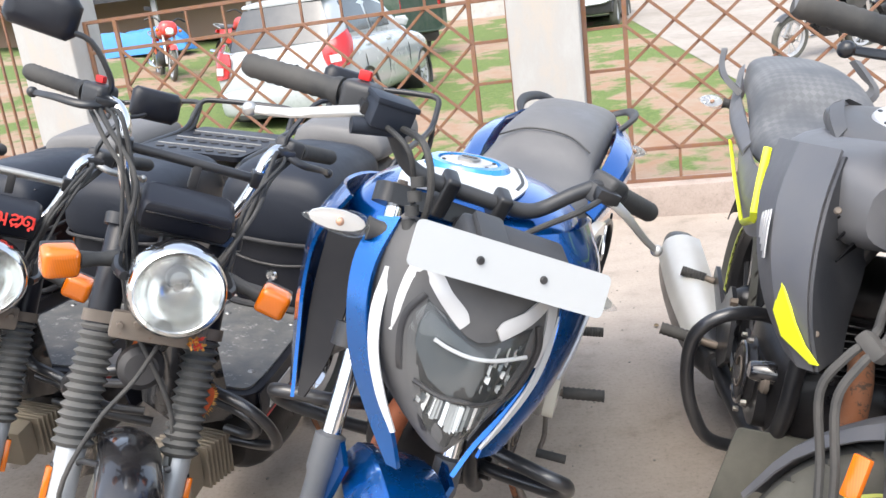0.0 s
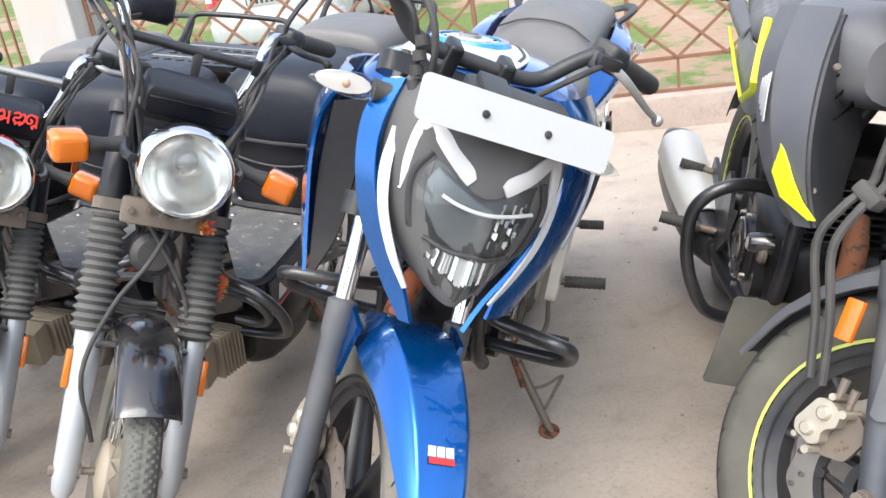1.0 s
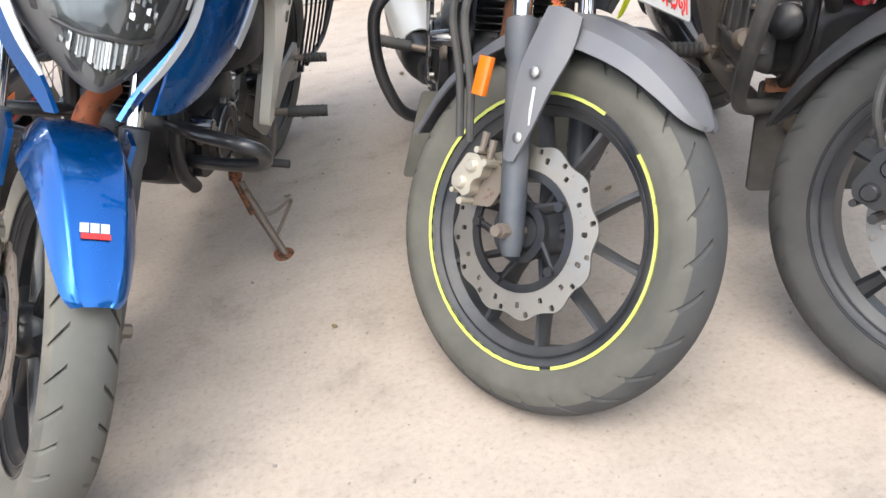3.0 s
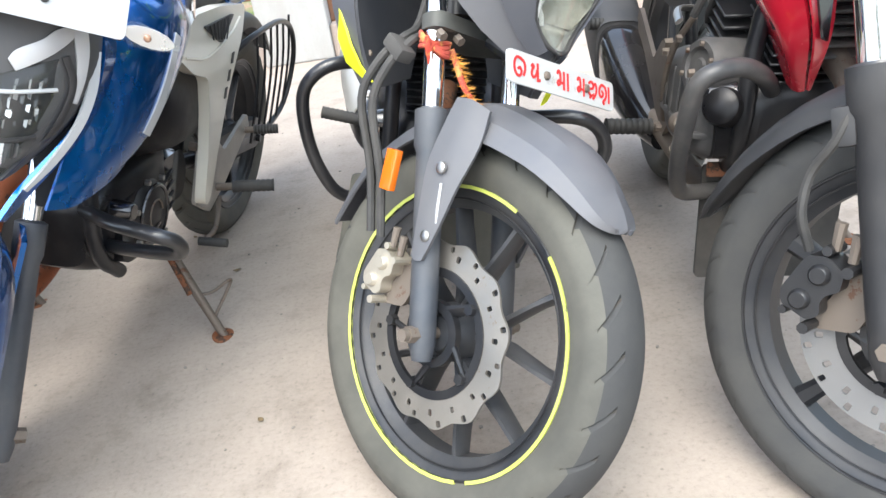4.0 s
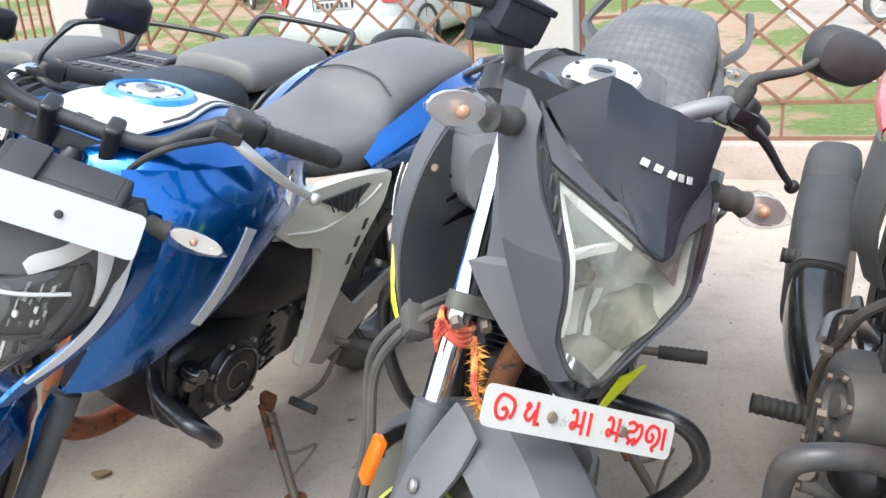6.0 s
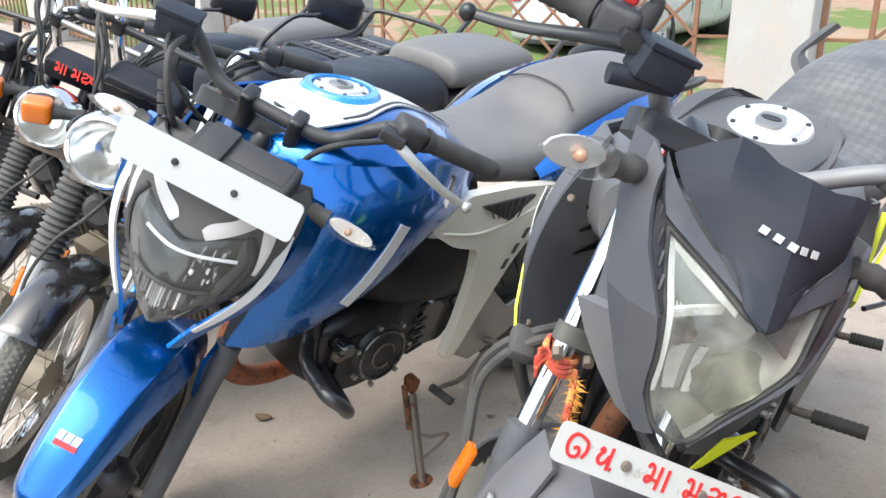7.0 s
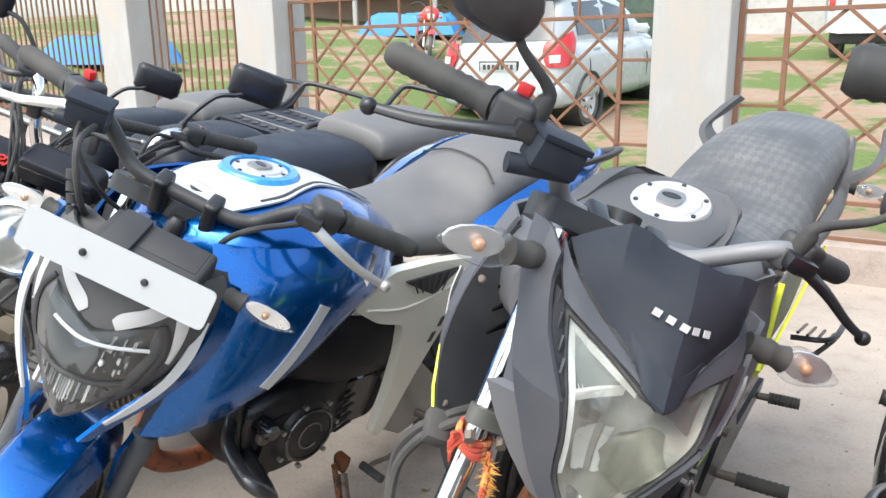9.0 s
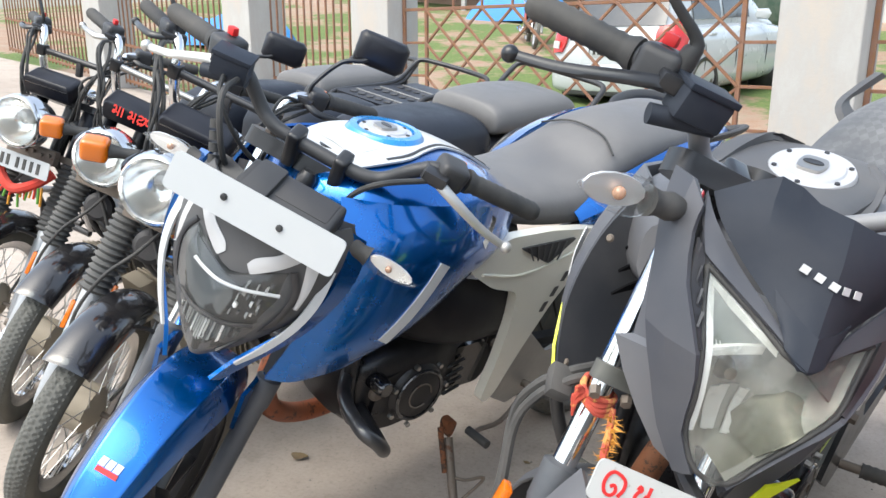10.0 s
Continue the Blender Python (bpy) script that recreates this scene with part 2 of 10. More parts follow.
GUARD = finish("guard_enamel", (0.013, 0.014, 0.017), 0.28, 0.1, 0.07, 0.03, 0.5, wear=(0.16, 0.09, 0.05), wear_at=0.80)
RUBBER = finish("rubber", (0.030, 0.031, 0.032), 0.55, 0, 0.2, 0.3, spec=0.3)
TYRE = finish("tyre_rubber", (0.075, 0.074, 0.065), 0.75, 0, 0.5, 0.4, spec=0.3, dust_scale=5.0, dust_colour=(0.195, 0.188, 0.160))
DARKTREAD = finish("dark_tread_rubber", (0.046, 0.047, 0.048), 0.75, 0, 0.3, 0.4, spec=0.3, dust_colour=(0.15, 0.145, 0.13))
SLATE = finish("slate_fork_paint", (0.060, 0.068, 0.082), 0.42, 0.3, 0.22, 0.1)
# tread rubber with the shade of the grooves put into its colour
GROOVESHADE = finish("shaded_groove_rubber", (0.046, 0.044, 0.040), 0.85, 0, 0.3, 0.2, spec=0.2, dust_colour=(0.13, 0.10, 0.075))
TREAD = finish("worn_tread_rubber", (0.098, 0.098, 0.090), 0.75, 0, 0.4, 0.4, spec=0.3, dust_colour=(0.20, 0.195, 0.17))
OLDTYRE = finish("dusty_tyre_rubber", (0.085, 0.083, 0.075), 0.8, 0, 0.55, 0.4, spec=0.3, dust_scale=5.0, dust_colour=(0.27, 0.24, 0.19))
SEAT = finish("seat_vinyl", (0.060, 0.064, 0.073), 0.38, 0, 0.06, 0.35, spec=0.5)
GREYSEAT = finish("dusty_seat_vinyl", (0.098, 0.095, 0.095), 0.40, 0, 0.30, 0.4, spec=0.6, dust_colour=(0.23, 0.225, 0.222))
CHROME = finish("chrome", (0.74, 0.74, 0.74), 0.05, 1.0, 0.05)


def polish(m, most):
    """Keeps a mirror finish glossy all over."""
    for k in m.node_tree.nodes:
        if k.type == "MAP_RANGE":
            k.inputs["To Max"].default_value = most


polish(CHROME, 0.13)
STEEL = finish("steel", (0.42, 0.41, 0.39), 0.3, 1.0, 0.2, 0.1)
ALLOY = finish("cast_alloy", (0.46, 0.45, 0.42), 0.42, 0.8, 0.25, 0.15)
SILVERPAINT = finish("silver_paint", (0.50, 0.50, 0.51), 0.38, 0.4, 0.12)
GOLD = finish("brass_alloy", (0.52, 0.475, 0.39), 0.4, 0.7, 0.3, 0.2, wear=(0.06, 0.05, 0.04), wear_at=0.66)
RUST = finish("rusty_steel", (0.20, 0.075, 0.032), 0.75, 0.2, 0.3, 0.5, wear=(0.055, 0.03, 0.02), wear_at=0.52, spec=0.3)
OLDSTEEL = finish("dull_steel", (0.17, 0.14, 0.115), 0.55, 0.6, 0.35, 0.3, wear=(0.12, 0.05, 0.025), wear_at=0.6)
ENGINE = finish("engine_black", (0.010, 0.010, 0.012), 0.26, 0.3, 0.09, 0.25, wear=(0.2, 0.2, 0.19), wear_at=0.78)
TAPE = finish("worn_yellow_tape", (0.50, 0.56, 0.10), 0.45, 0, 0.35, wear=(0.07, 0.07, 0.06), wear_at=0.62)
YELLOW = finish("yellow_decal", (0.72, 0.80, 0.02), 0.35, 0, 0.1, wear=(0.05, 0.05, 0.05), wear_at=0.74)
REDCLOTH = finish("red_cloth", (0.55, 0.03, 0.015), 0.85, 0, 0.2, 0.6)
GOLDCLOTH = finish("gold_thread", (0.60, 0.27, 0.03), 0.4, 0.3, 0.1, 0.6)
AMBER = lens("amber_lens", (0.85, 0.20, 0.008))
DIMAMBER = lens("dusty_amber_bulb", (0.60, 0.33, 0.20))
REDLENS = lens("red_lens", (0.6, 0.012, 0.012))
CLEAR = clear("clear_lens", dust=0.03)
SMOKE = clear("dusty_clear_lens", (0.95, 0.955, 0.93), 0.05, 0.11)
MIRROR = finish("reflector_mirror", (0.86, 0.87, 0.87), 0.22, 0.75, 0.03)
LAMPGREY = finish("lamp_grey", (0.34, 0.35, 0.35), 0.2, 0.4, 0.1)
CAPALLOY = finish("brushed_cap_alloy", (0.50, 0.50, 0.51), 0.34, 0.45, 0.12, 0.1)
REDINK = finish("red_lettering", (0.55, 0.01, 0.012), 0.5, 0, 0.1)
BLACKINK = finish("black_print", (0.02, 0.02, 0.02), 0.5)
PLATE = finish("white_plate", (0.41, 0.425, 0.435), 0.35, 0, 0.06, 0, 0.3)
WORNPLATE = finish("worn_white_plate", (0.45, 0.46, 0.45), 0.4, 0, 0.1, 0, 0.1, wear=(0.30, 0.29, 0.25), wear_at=0.60)
ORANGEPIPE = finish("rusty_header_pipe", (0.30, 0.085, 0.032), 0.6, 0.3, 0.25, 0.4, wear=(0.10, 0.035, 0.02), wear_at=0.55)
CARWHITE = finish("car_white_paint", (0.41, 0.435, 0.45), 0.18, 0, 0.06, 0, 0.8, dust_scale=2)
DARKGLASS = finish("dark_glass", (0.03, 0.035, 0.04), 0.04, 0, 0.05, spec=0.8)

# ---- ground ----


def rise(x, y):
    """Height of the land: level under the bikes, rising gently to the gate and across the field."""
    a = max(0.0, -x - 1.2)
    a = min(a, 14.0)
    b = min(max(0.0, y - 6.0), 24.0)
    return 0.108 * a * a / (a + 0.8) + 0.085 * b * b / (b + 0.8)


def concrete(name, light, dark, pit):
    m, n, l, p = nodes(name)
    big = tex(n, l, "ShaderNodeTexNoise", 0.9, 6, 0.6, "Object")
    mid = tex(n, l, "ShaderNodeTexNoise", 6.0, 8, 0.68, "Object")
    fine = tex(n, l, "ShaderNodeTexNoise", 85, 6, 0.75, "Object")
    spots = tex(n, l, "ShaderNodeTexVoronoi", 21, space="Object")
    base = mix(n, l, ramp(n, l, big.outputs[0], [(0.35, 0.0), (0.68, 1.0)]), dark, light)
    stain = ramp(n, l, mid.outputs[0], [(0.30, 0.74), (0.45, 0.95), (0.62, 1.03)])
    mul = n.new("ShaderNodeMix")
    mul.data_type, mul.blend_type = "RGBA", "MULTIPLY"
    mul.inputs[0].default_value = 1.0
    l.new(base, mul.inputs[6])
    l.new(stain, mul.inputs[7])
    speck = ramp(n, l, fine.outputs[0], [(0.28, 0.62), (0.45, 1.0), (0.66, 1.12)])
    mul2 = n.new("ShaderNodeMix")
    mul2.data_type, mul2.blend_type = "RGBA", "MULTIPLY"
    mul2.inputs[0].default_value = 0.8
    l.new(mul.outputs[2], mul2.inputs[6])
    l.new(speck, mul2.inputs[7])
    pits = ramp(n, l, spots.outputs[0], [(0.035, 0.45), (0.075, 1.0)])
    mul3 = n.new("ShaderNodeMix")
    mul3.data_type, mul3.blend_type = "RGBA", "MULTIPLY"
    mul3.inputs[0].default_value = pit
    l.new(mul2.outputs[2], mul3.inputs[6])
    l.new(pits, mul3.inputs[7])
    l.new(mul3.outputs[2], p.inputs["Base Color"])
    p.inputs["Roughness"].default_value = 0.88
    p.inputs["Specular IOR Level"].default_value = 0.25
    hgt = n.new("ShaderNodeMath")
    hgt.operation = "MULTIPLY_ADD"
    hgt.inputs[1].default_value = 0.6
    l.new(fine.outputs[0], hgt.inputs[0])
    l.new(mid.outputs[0], hgt.inputs[2])
    bump(n, l, p, hgt.outputs[0], 0.35, 0.006)
    return m


def field():
    m, n, l, p = nodes("grass_and_earth")
    big = tex(n, l, "ShaderNodeTexNoise", 0.42, 5, 0.55, "Object", (1, 0.8, 0.2))
    mid = tex(n, l, "ShaderNodeTexNoise", 2.6, 8, 0.7, "Object", (1, 0.8, 0.2))
    fine = tex(n, l, "ShaderNodeTexNoise", 22, 6, 0.8, "Object", (1, 1, 0.2))
    earth = mix(n, l, ramp(n, l, mid.outputs[0], [(0.35, 0.0), (0.65, 1.0)]), (0.265, 0.160, 0.102), (0.285, 0.222, 0.168))
    grass = mix(n, l, ramp(n, l, fine.outputs[0], [(0.32, 0.0), (0.68, 1.0)]), (0.05, 0.09, 0.018), (0.15, 0.195, 0.05))
    both = n.new("ShaderNodeMath")
    both.operation = "MULTIPLY_ADD"
    both.inputs[1].default_value = 0.45
    l.new(mid.outputs[0], both.inputs[0])
    l.new(big.outputs[0], both.inputs[2])
    l.new(mix(n, l, ramp(n, l, both.outputs[0], [(0.675, 0.0), (0.735, 1.0)]), earth, grass), p.inputs["Base Color"])
    p.inputs["Roughness"].default_value = 0.95
    bump(n, l, p, fine.outputs[0], 0.5, 0.02)
    return m


CONCRETE = concrete("yard_concrete", (0.390, 0.338, 0.292), (0.318, 0.270, 0.230), 0.45)
PLINTH = concrete("plinth_cement", (0.40, 0.33, 0.29), (0.32, 0.265, 0.23), 0.3)
PATH_CEMENT = concrete("path_cement", (0.33, 0.30, 0.27), (0.27, 0.24, 0.21), 0.3)
FIELD = field()


def sheet(name, xs, ys, lift, material):
    bm = mb()
    rows = [[bm.verts.new((x, y, rise(x, y) + lift)) for x in xs] for y in ys]
    for a, b in zip(rows, rows[1:]):
        for i in range(len(xs) - 1):
            bm.faces.new((a[i], a[i + 1], b[i + 1], b[i]))
    return tagged(part(name, bm, material), kind="structure")


def steps(lo, hi, fine_lo, fine_hi, fine, coarse):
    out, v = [], lo
    while v < hi - 1e-6:
        out.append(v)
        v += fine if fine_lo <= v < fine_hi else coarse
    return out + [hi]


ground = sheet("ground", steps(-300, 300, -20, 20, 1.0, 20), steps(-60, 400, -4, 40, 1.0, 20), -0.035, FIELD)
tagged(ground, "patchy grass and red earth field behind the fence", "ground")
pavement = sheet("pavement", steps(-14, 8, -14, 8, 0.5, 1), steps(-7, 6.0, -7, 6.0, 0.5, 1), 0.0, CONCRETE)
for v in pavement.data.vertices:
    # the yard ends at the fence line; at the gates it runs on through
    if v.co.x > -3.4:
        v.co.y = min(v.co.y, 4.80 - 0.13 * (v.co.x - 0.25))
tagged(pavement, "worn beige concrete parking yard with stains and grit", "pavement")

# the fence line, its left end further off
FENCE = pose(0.29, 4.76, 0, 0, 0, -7.4)


def whitewash():
    m, n, l, p = nodes("stained_whitewash")
    big = tex(n, l, "ShaderNodeTexNoise", 3.0, 8, 0.7, "Object", (1, 1, 0.35))
    fine = tex(n, l, "ShaderNodeTexNoise", 45, 6, 0.75)
    c = ramp(n, l, big.outputs[0], [(0.28, (0.42, 0.36, 0.30)), (0.45, (0.36, 0.35, 0.335)), (0.7, (0.42, 0.425, 0.42))])
    l.new(mix(n, l, ramp(n, l, fine.outputs[0], [(0.3, 0.35), (0.45, 0.0)]), c, (0.36, 0.32, 0.28)), p.inputs["Base Color"])
    p.inputs["Roughness"].default_value = 0.9
    bump(n, l, p, fine.outputs[0], 0.35, 0.004)
    return m


LIME = whitewash()
IRON = finish("rusty_fence_iron", (0.19, 0.095, 0.062), 0.7, 0.1, 0.2, 0.5, wear=(0.20, 0.095, 0.045), wear_at=0.5, spec=0.3)


def pillar(m, w, d, h, label):
    ob = thing("fence_pillar", m, label, "pillar", "fence pillars")
    part("shaft", block((w, d, h), pose(0, 0, h / 2), 0.012, 3), LIME, ob)
    part("cap", block((w + 0.08, d + 0.08, 0.09), pose(0, 0, h + 0.045), 0.015), LIME, ob)
    return ob


PX = (-3.20, 0.0, 2.75)
for k, x in enumerate(PX):
    pillar(FENCE @ pose(x, 0, 0), 0.40, 0.33, 2.05, "whitewashed square concrete fence pillar with grey streaks")

bm = mb()
for a, b in zip(PX, PX[1:]):
    box(bm, (b - a - 0.404, 0.27, 0.30), FENCE @ pose((a + b) / 2, 0, 0.03), 0.012)
tagged(part("plinth", bm, PLINTH), "low cement plinth under the iron fence", "plinth", kind="structure")


def bar_between(parent, a, b, wide, thick, cache={}):
    """A flat iron bar as a part; bars of one length share a mesh."""
    a, b = V(a), V(b)
    key = (round((b - a).length, 3), wide, thick)
    if key not in cache:
        bm = block((key[0], thick, wide), None, 0.002, 1)
        ob = part("bar", bm, IRON, parent)
        cache[key] = ob.data
    else:
        ob = new("bar", cache[key])
        ob.parent = parent
    d = (b - a).normalized()
    ob.matrix_basis = frame_at((a + b) / 2, d, (0, 1, 0)) @ pose(0, 0, 0, 0, 0, 0)
    return ob


def lattice(x0, x1):
    """An iron panel: ladder strips at both ends, a field of crossing bars, rails above and below."""
    ob = thing("fence_panel", FENCE, "rusty brown iron lattice fence panel between pillars", "fence", "fence panels")
    base, low, pitch, rows = 0.19, 0.375, 0.236, 4
    top = low + pitch * rows
    crown = top + 0.19
    for z in (base, low, top, crown):
        bar_between(ob, (x0, 0, z), (x1, 0, z), 0.022, 0.018)
    strip = 0.235
    a, b = x0 + strip, x1 - strip
    for x in (x0 + 0.012, a, b, x1 - 0.012):
        bar_between(ob, (x, 0, base), (x, 0, crown), 0.026, 0.022)
    for k in range(1, rows):
        z = low + pitch * k
        bar_between(ob, (x0, 0, z), (a, 0, z), 0.018, 0.016)
        bar_between(ob, (b, 0, z), (x1, 0, z), 0.018, 0.016)
    n = round((b - a) / 0.252)
    w = (b - a) / n
    # crossing bars run from rail to rail, cut off at the end posts
    for k in range(-rows, n):
        for s in (1, -1):
            u0, u1 = k, k + rows
            v0, v1 = 0, rows
            if u0 < 0:
                v0, u0 = -u0, 0
            if u1 > n:
                v1, u1 = v1 - (u1 - n), n
            p = [(a + u0 * w, low + v0 * pitch), (a + u1 * w, low + v1 * pitch)]
            if s < 0:
                p = [(a + b - x, z) for x, z in p]
            bar_between(ob, (p[0][0], 0.009 * s, p[0][1]), (p[1][0], 0.009 * s, p[1][1]), 0.017, 0.015)
    for k in range(1, n):
        x = a + k * w
        if k % 2:
            bar_between(ob, (x, 0, base), (x, 0, low), 0.016, 0.014)
        bar_between(ob, (x, 0, top), (x, 0, crown), 0.016, 0.014)
    return ob


lattice(PX[0] + 0.202, PX[1] - 0.202)
lattice(PX[1] + 0.202, PX[2] - 0.202)


def gate(a, b, name, label, h=1.75, gap=0.10):
    """A barred iron gate leaf or panel between two points on the ground."""
    a, b = V(a), V(b)
    d = b - a
    ob = thing(name, frame_at(a, (d.x, d.y, 0), (-d.y, d.x, 0)), label, "gate")
    n = int(d.length / gap)
    drop = d.z / d.length
    for z in (0.10, 0.5, h):
        bar_between(ob, (0, 0, z), (d.length, 0, z + drop * d.length), 0.03, 0.02)
    for k in range(n + 1):
        x = d.length * k / n
        bar_between(ob, (x, 0, 0.06 + drop * x), (x, 0, h + drop * x), 0.016, 0.016)
    return ob


def on_ground(x, y):
    return (x, y, rise(x, y))


GP = FENCE @ V(PX[0], 0, 0)
G2, G3 = (-4.62, 5.46), (-7.45, 5.86)
for x, y in (G2, G3):
    pillar(pose(x, y, rise(x, y) - 0.02, 0, 0, -8), 0.42, 0.40, 1.75, "stained whitewashed gate pillar at the yard entrance")
gate(on_ground(GP.x - 0.2, GP.y + 0.02), on_ground(G2[0] + 0.22, G2[1]), "iron_gate", "rust-brown vertical-bar iron gate, closed")
gate(on_ground(G2[0] - 0.22, G2[1]), on_ground(G3[0] + 0.22, G3[1]), "iron_gate", "weathered vertical-bar iron gate, closed")
gate(on_ground(G3[0] - 0.22, G3[1]), on_ground(G3[0] - 3.0, G3[1] + 0.4), "iron_gate", "weathered vertical-bar iron gate beside the pillar")

# ---- parts that the motorcycles share ----
# A bike's own frame: x to its left, y to its rear, z up; the steering axis passes through the origin.


def steer(rake, degrees):
    return Matrix.Rotation(radians(degrees), 4, V(0, math.sin(radians(rake)), math.cos(radians(rake))))


def spin(y, z, x=0.0):
    """The pose of a wheel: its own z axis runs along the axle."""
    return pose(x, y, z, 0, 90, 0)


def curved(i, n, u, k):
    """Swept grooves that run from near the middle to the shoulder, offset from side to side."""
    s = 1 if u > 0 else -1
    a = abs(u)
    f = (i / n * k + (0.5 if s > 0 else 0) + 0.0) % 1.0
    return 1.0 if 0.10 < a < 0.97 and f < 0.13 else 0.0


def short(i, n, u, k):
    """Short cuts on the shoulders alone."""
    f = (i / n * k + (0.5 if u > 0 else 0)) % 1.0
    return 1.0 if 0.42 < abs(u) < 0.99 and f < 0.075 else 0.0


def blocks(i, n, u, k):
    """Close rows of small blocks."""
    a = abs(u)
    row = int((u + 1) * 4.5)
    f = (i / n * k + 0.5 * (row % 2)) % 1.0
    return 1.0 if f < 0.3 or (0.1 < ((u + 1) * 4.5) % 1.0 < 0.30 and a < 0.9) else 0.0


def tyre(R, rim, w, pattern, k, deep=0.007, n=0, m=26, grooved=False):
    n = n or k * 16
    bm = mb()
    hr = (R - rim) / 1.42
    rc = R - hr
    rings = []
    for i in range(n):
        a0 = 2 * math.pi * i / n
        ring = []
        for j in range(m + 1):
            f = radians(-115 + 230 * j / m)
            u = math.degrees(f) / 66
            x = w / 2 * math.copysign(abs(math.sin(f)) ** 0.92, f)
            x *= 1 - 0.25 * max(0.0, (abs(math.degrees(f)) - 80) / 35)
            r = rc + hr * math.copysign(abs(math.cos(f)) ** 0.86, math.cos(f))
            if abs(u) < 1:
                r -= deep * pattern(i, n, u, k) * (1 if abs(u) < 0.85 else 0.6)
            elif 1.25 < abs(u) < 1.4:
                r += 0.0012
            # the grooves sweep back towards the shoulders
            a = a0 + (2 * math.pi / k * 1.2 * min(1.0, abs(u)) ** 0.8 if grooved else 0.0)
            ring.append(bm.verts.new((r * math.cos(a), r * math.sin(a), x)))
        rings.append(ring)
    stitch(bm, rings, True, True)
    # the tread is rubbed clean, the side walls stay dusty
    bm.faces.ensure_lookup_table()
    lo, hi = int(m * 0.27), int(m * 0.73)
    for i, f in enumerate(bm.faces):
        j = i % (m + 1)
        f.material_index = 1 if lo <= j < hi else 0
        u = (-115 + 230 * (j + 0.5) / m) / 66
        # groove faces get the darker colour that imitates shade in the cuts
        if grooved and abs(u) < 1 and pattern(i // (m + 1) + 0.5, n, u, k) > 0.5:
            f.material_index = 2
    return bm


def rim_ring(R, w, n=64):
    h = w / 2
    prof = [(R, h), (R + 0.006, h), (R + 0.006, h - 0.006), (R - 0.008, h - 0.012), (R - 0.022, h * 0.45), (R - 0.024, -h * 0.45), (R - 0.008, -h + 0.012),
            (R + 0.006, -h + 0.006), (R + 0.006, -h), (R, -h), (R - 0.014, -h + 0.010), (R - 0.030, -h * 0.45), (R - 0.030, h * 0.45), (R - 0.014, h - 0.010)]
    return lathe(mb(), prof, None, n, True)


def spoke_bar(bm, a, r0, r1, x0, x1, t, bend=0.0, wide=0.5):
    """One cast spoke from the hub out to the rim at the angle a."""
    rings = []
    for f in (0, 0.35, 0.75, 1.0):
        r = r0 + (r1 - r0) * f
        b = a + bend * math.sin(f * math.pi / 2)
        half = t * (1 - 0.30 * f + (0.3 if f == 1 else 0))
        h = (x1 + (x0 - x1) * (1 - f)) / 2
        d, s = V(math.cos(b), math.sin(b), 0), V(-math.sin(b), math.cos(b), 0)
        rings.append([bm.verts.new(d * r + s * half * p + V(0, 0, h * q)) for p, q in ((-1, -wide), (-wide, -1), (wide, -1), (1, -wide), (1, wide), (wide, 1), (-wide, 1), (-1, wide))])
    stitch(bm, rings)
    return bm


def petal_disc(r0, r1, t, waves, amp, n=144, rows=3):
    """A brake disc with a wavy edge and drilled holes."""
    bm = mb()

    def edge(a):
        return r1 + amp * math.cos(waves * a)

    cells = n // 3
    tops, bots = {}, {}

    def vert(k, f, store, z):
        key = (k % n, f)
        if key not in store:
            a = 2 * math.pi * k / n
            r = r0 + (edge(a) - r0) * f
            store[key] = bm.verts.new((r * math.cos(a), r * math.sin(a), z))
        return store[key]

    for c in range(cells):
        for q in range(rows):
            f0, f1 = q / rows, (q + 1) / rows
            k0 = c * 3
            faces = []
            for store, z in ((tops, t / 2), (bots, -t / 2)):
                rim = [vert(k0 + k, f0, store, z) for k in range(4)] + [vert(k0 + 3 - k, f1, store, z) for k in range(4)]
                faces.append(rim)
            if (c + q) % 3 == 0 and 0.2 < (f0 + f1) / 2 < 0.85:
                inner = []
                am = 2 * math.pi * (k0 + 1.5) / n
                rm = r0 + (edge(am) - r0) * (f0 + f1) / 2
                hr = (edge(am) - r0) / rows * 0.36
                for z in (t / 2, -t / 2):
                    ring = []
                    for v in faces[0]:
                        d = V(v.co.x, v.co.y, 0) - V(rm * math.cos(am), rm * math.sin(am), 0)
                        d.normalize()
                        ring.append(bm.verts.new((rm * math.cos(am) + d.x * hr, rm * math.sin(am) + d.y * hr, z)))
                    inner.append(ring)
                for k in range(8):
                    j = (k + 1) % 8
                    bm.faces.new((faces[0][k], faces[0][j], inner[0][j], inner[0][k]))
                    bm.faces.new((faces[1][j], faces[1][k], inner[1][k], inner[1][j]))
                    bm.faces.new((inner[0][k], inner[0][j], inner[1][j], inner[1][k]))
            else:
                bm.faces.new(faces[0])
                bm.faces.new(faces[1][::-1])
    for k in range(n):
        for f in (0, 1.0):
            a, b = vert(k, f, tops, 0), vert(k + 1, f, tops, 0)
            c, d = vert(k, f, bots, 0), vert(k + 1, f, bots, 0)
            bm.faces.new((a, b, d, c) if f else (b, a, c, d))
    return bm


def bolt(bm, at, axis, r=0.008, h=0.006):
    a = V(axis).normalized()
    rod(bm, V(at), V(at) + a * h, r, r * 0.92, 6)
    return bm


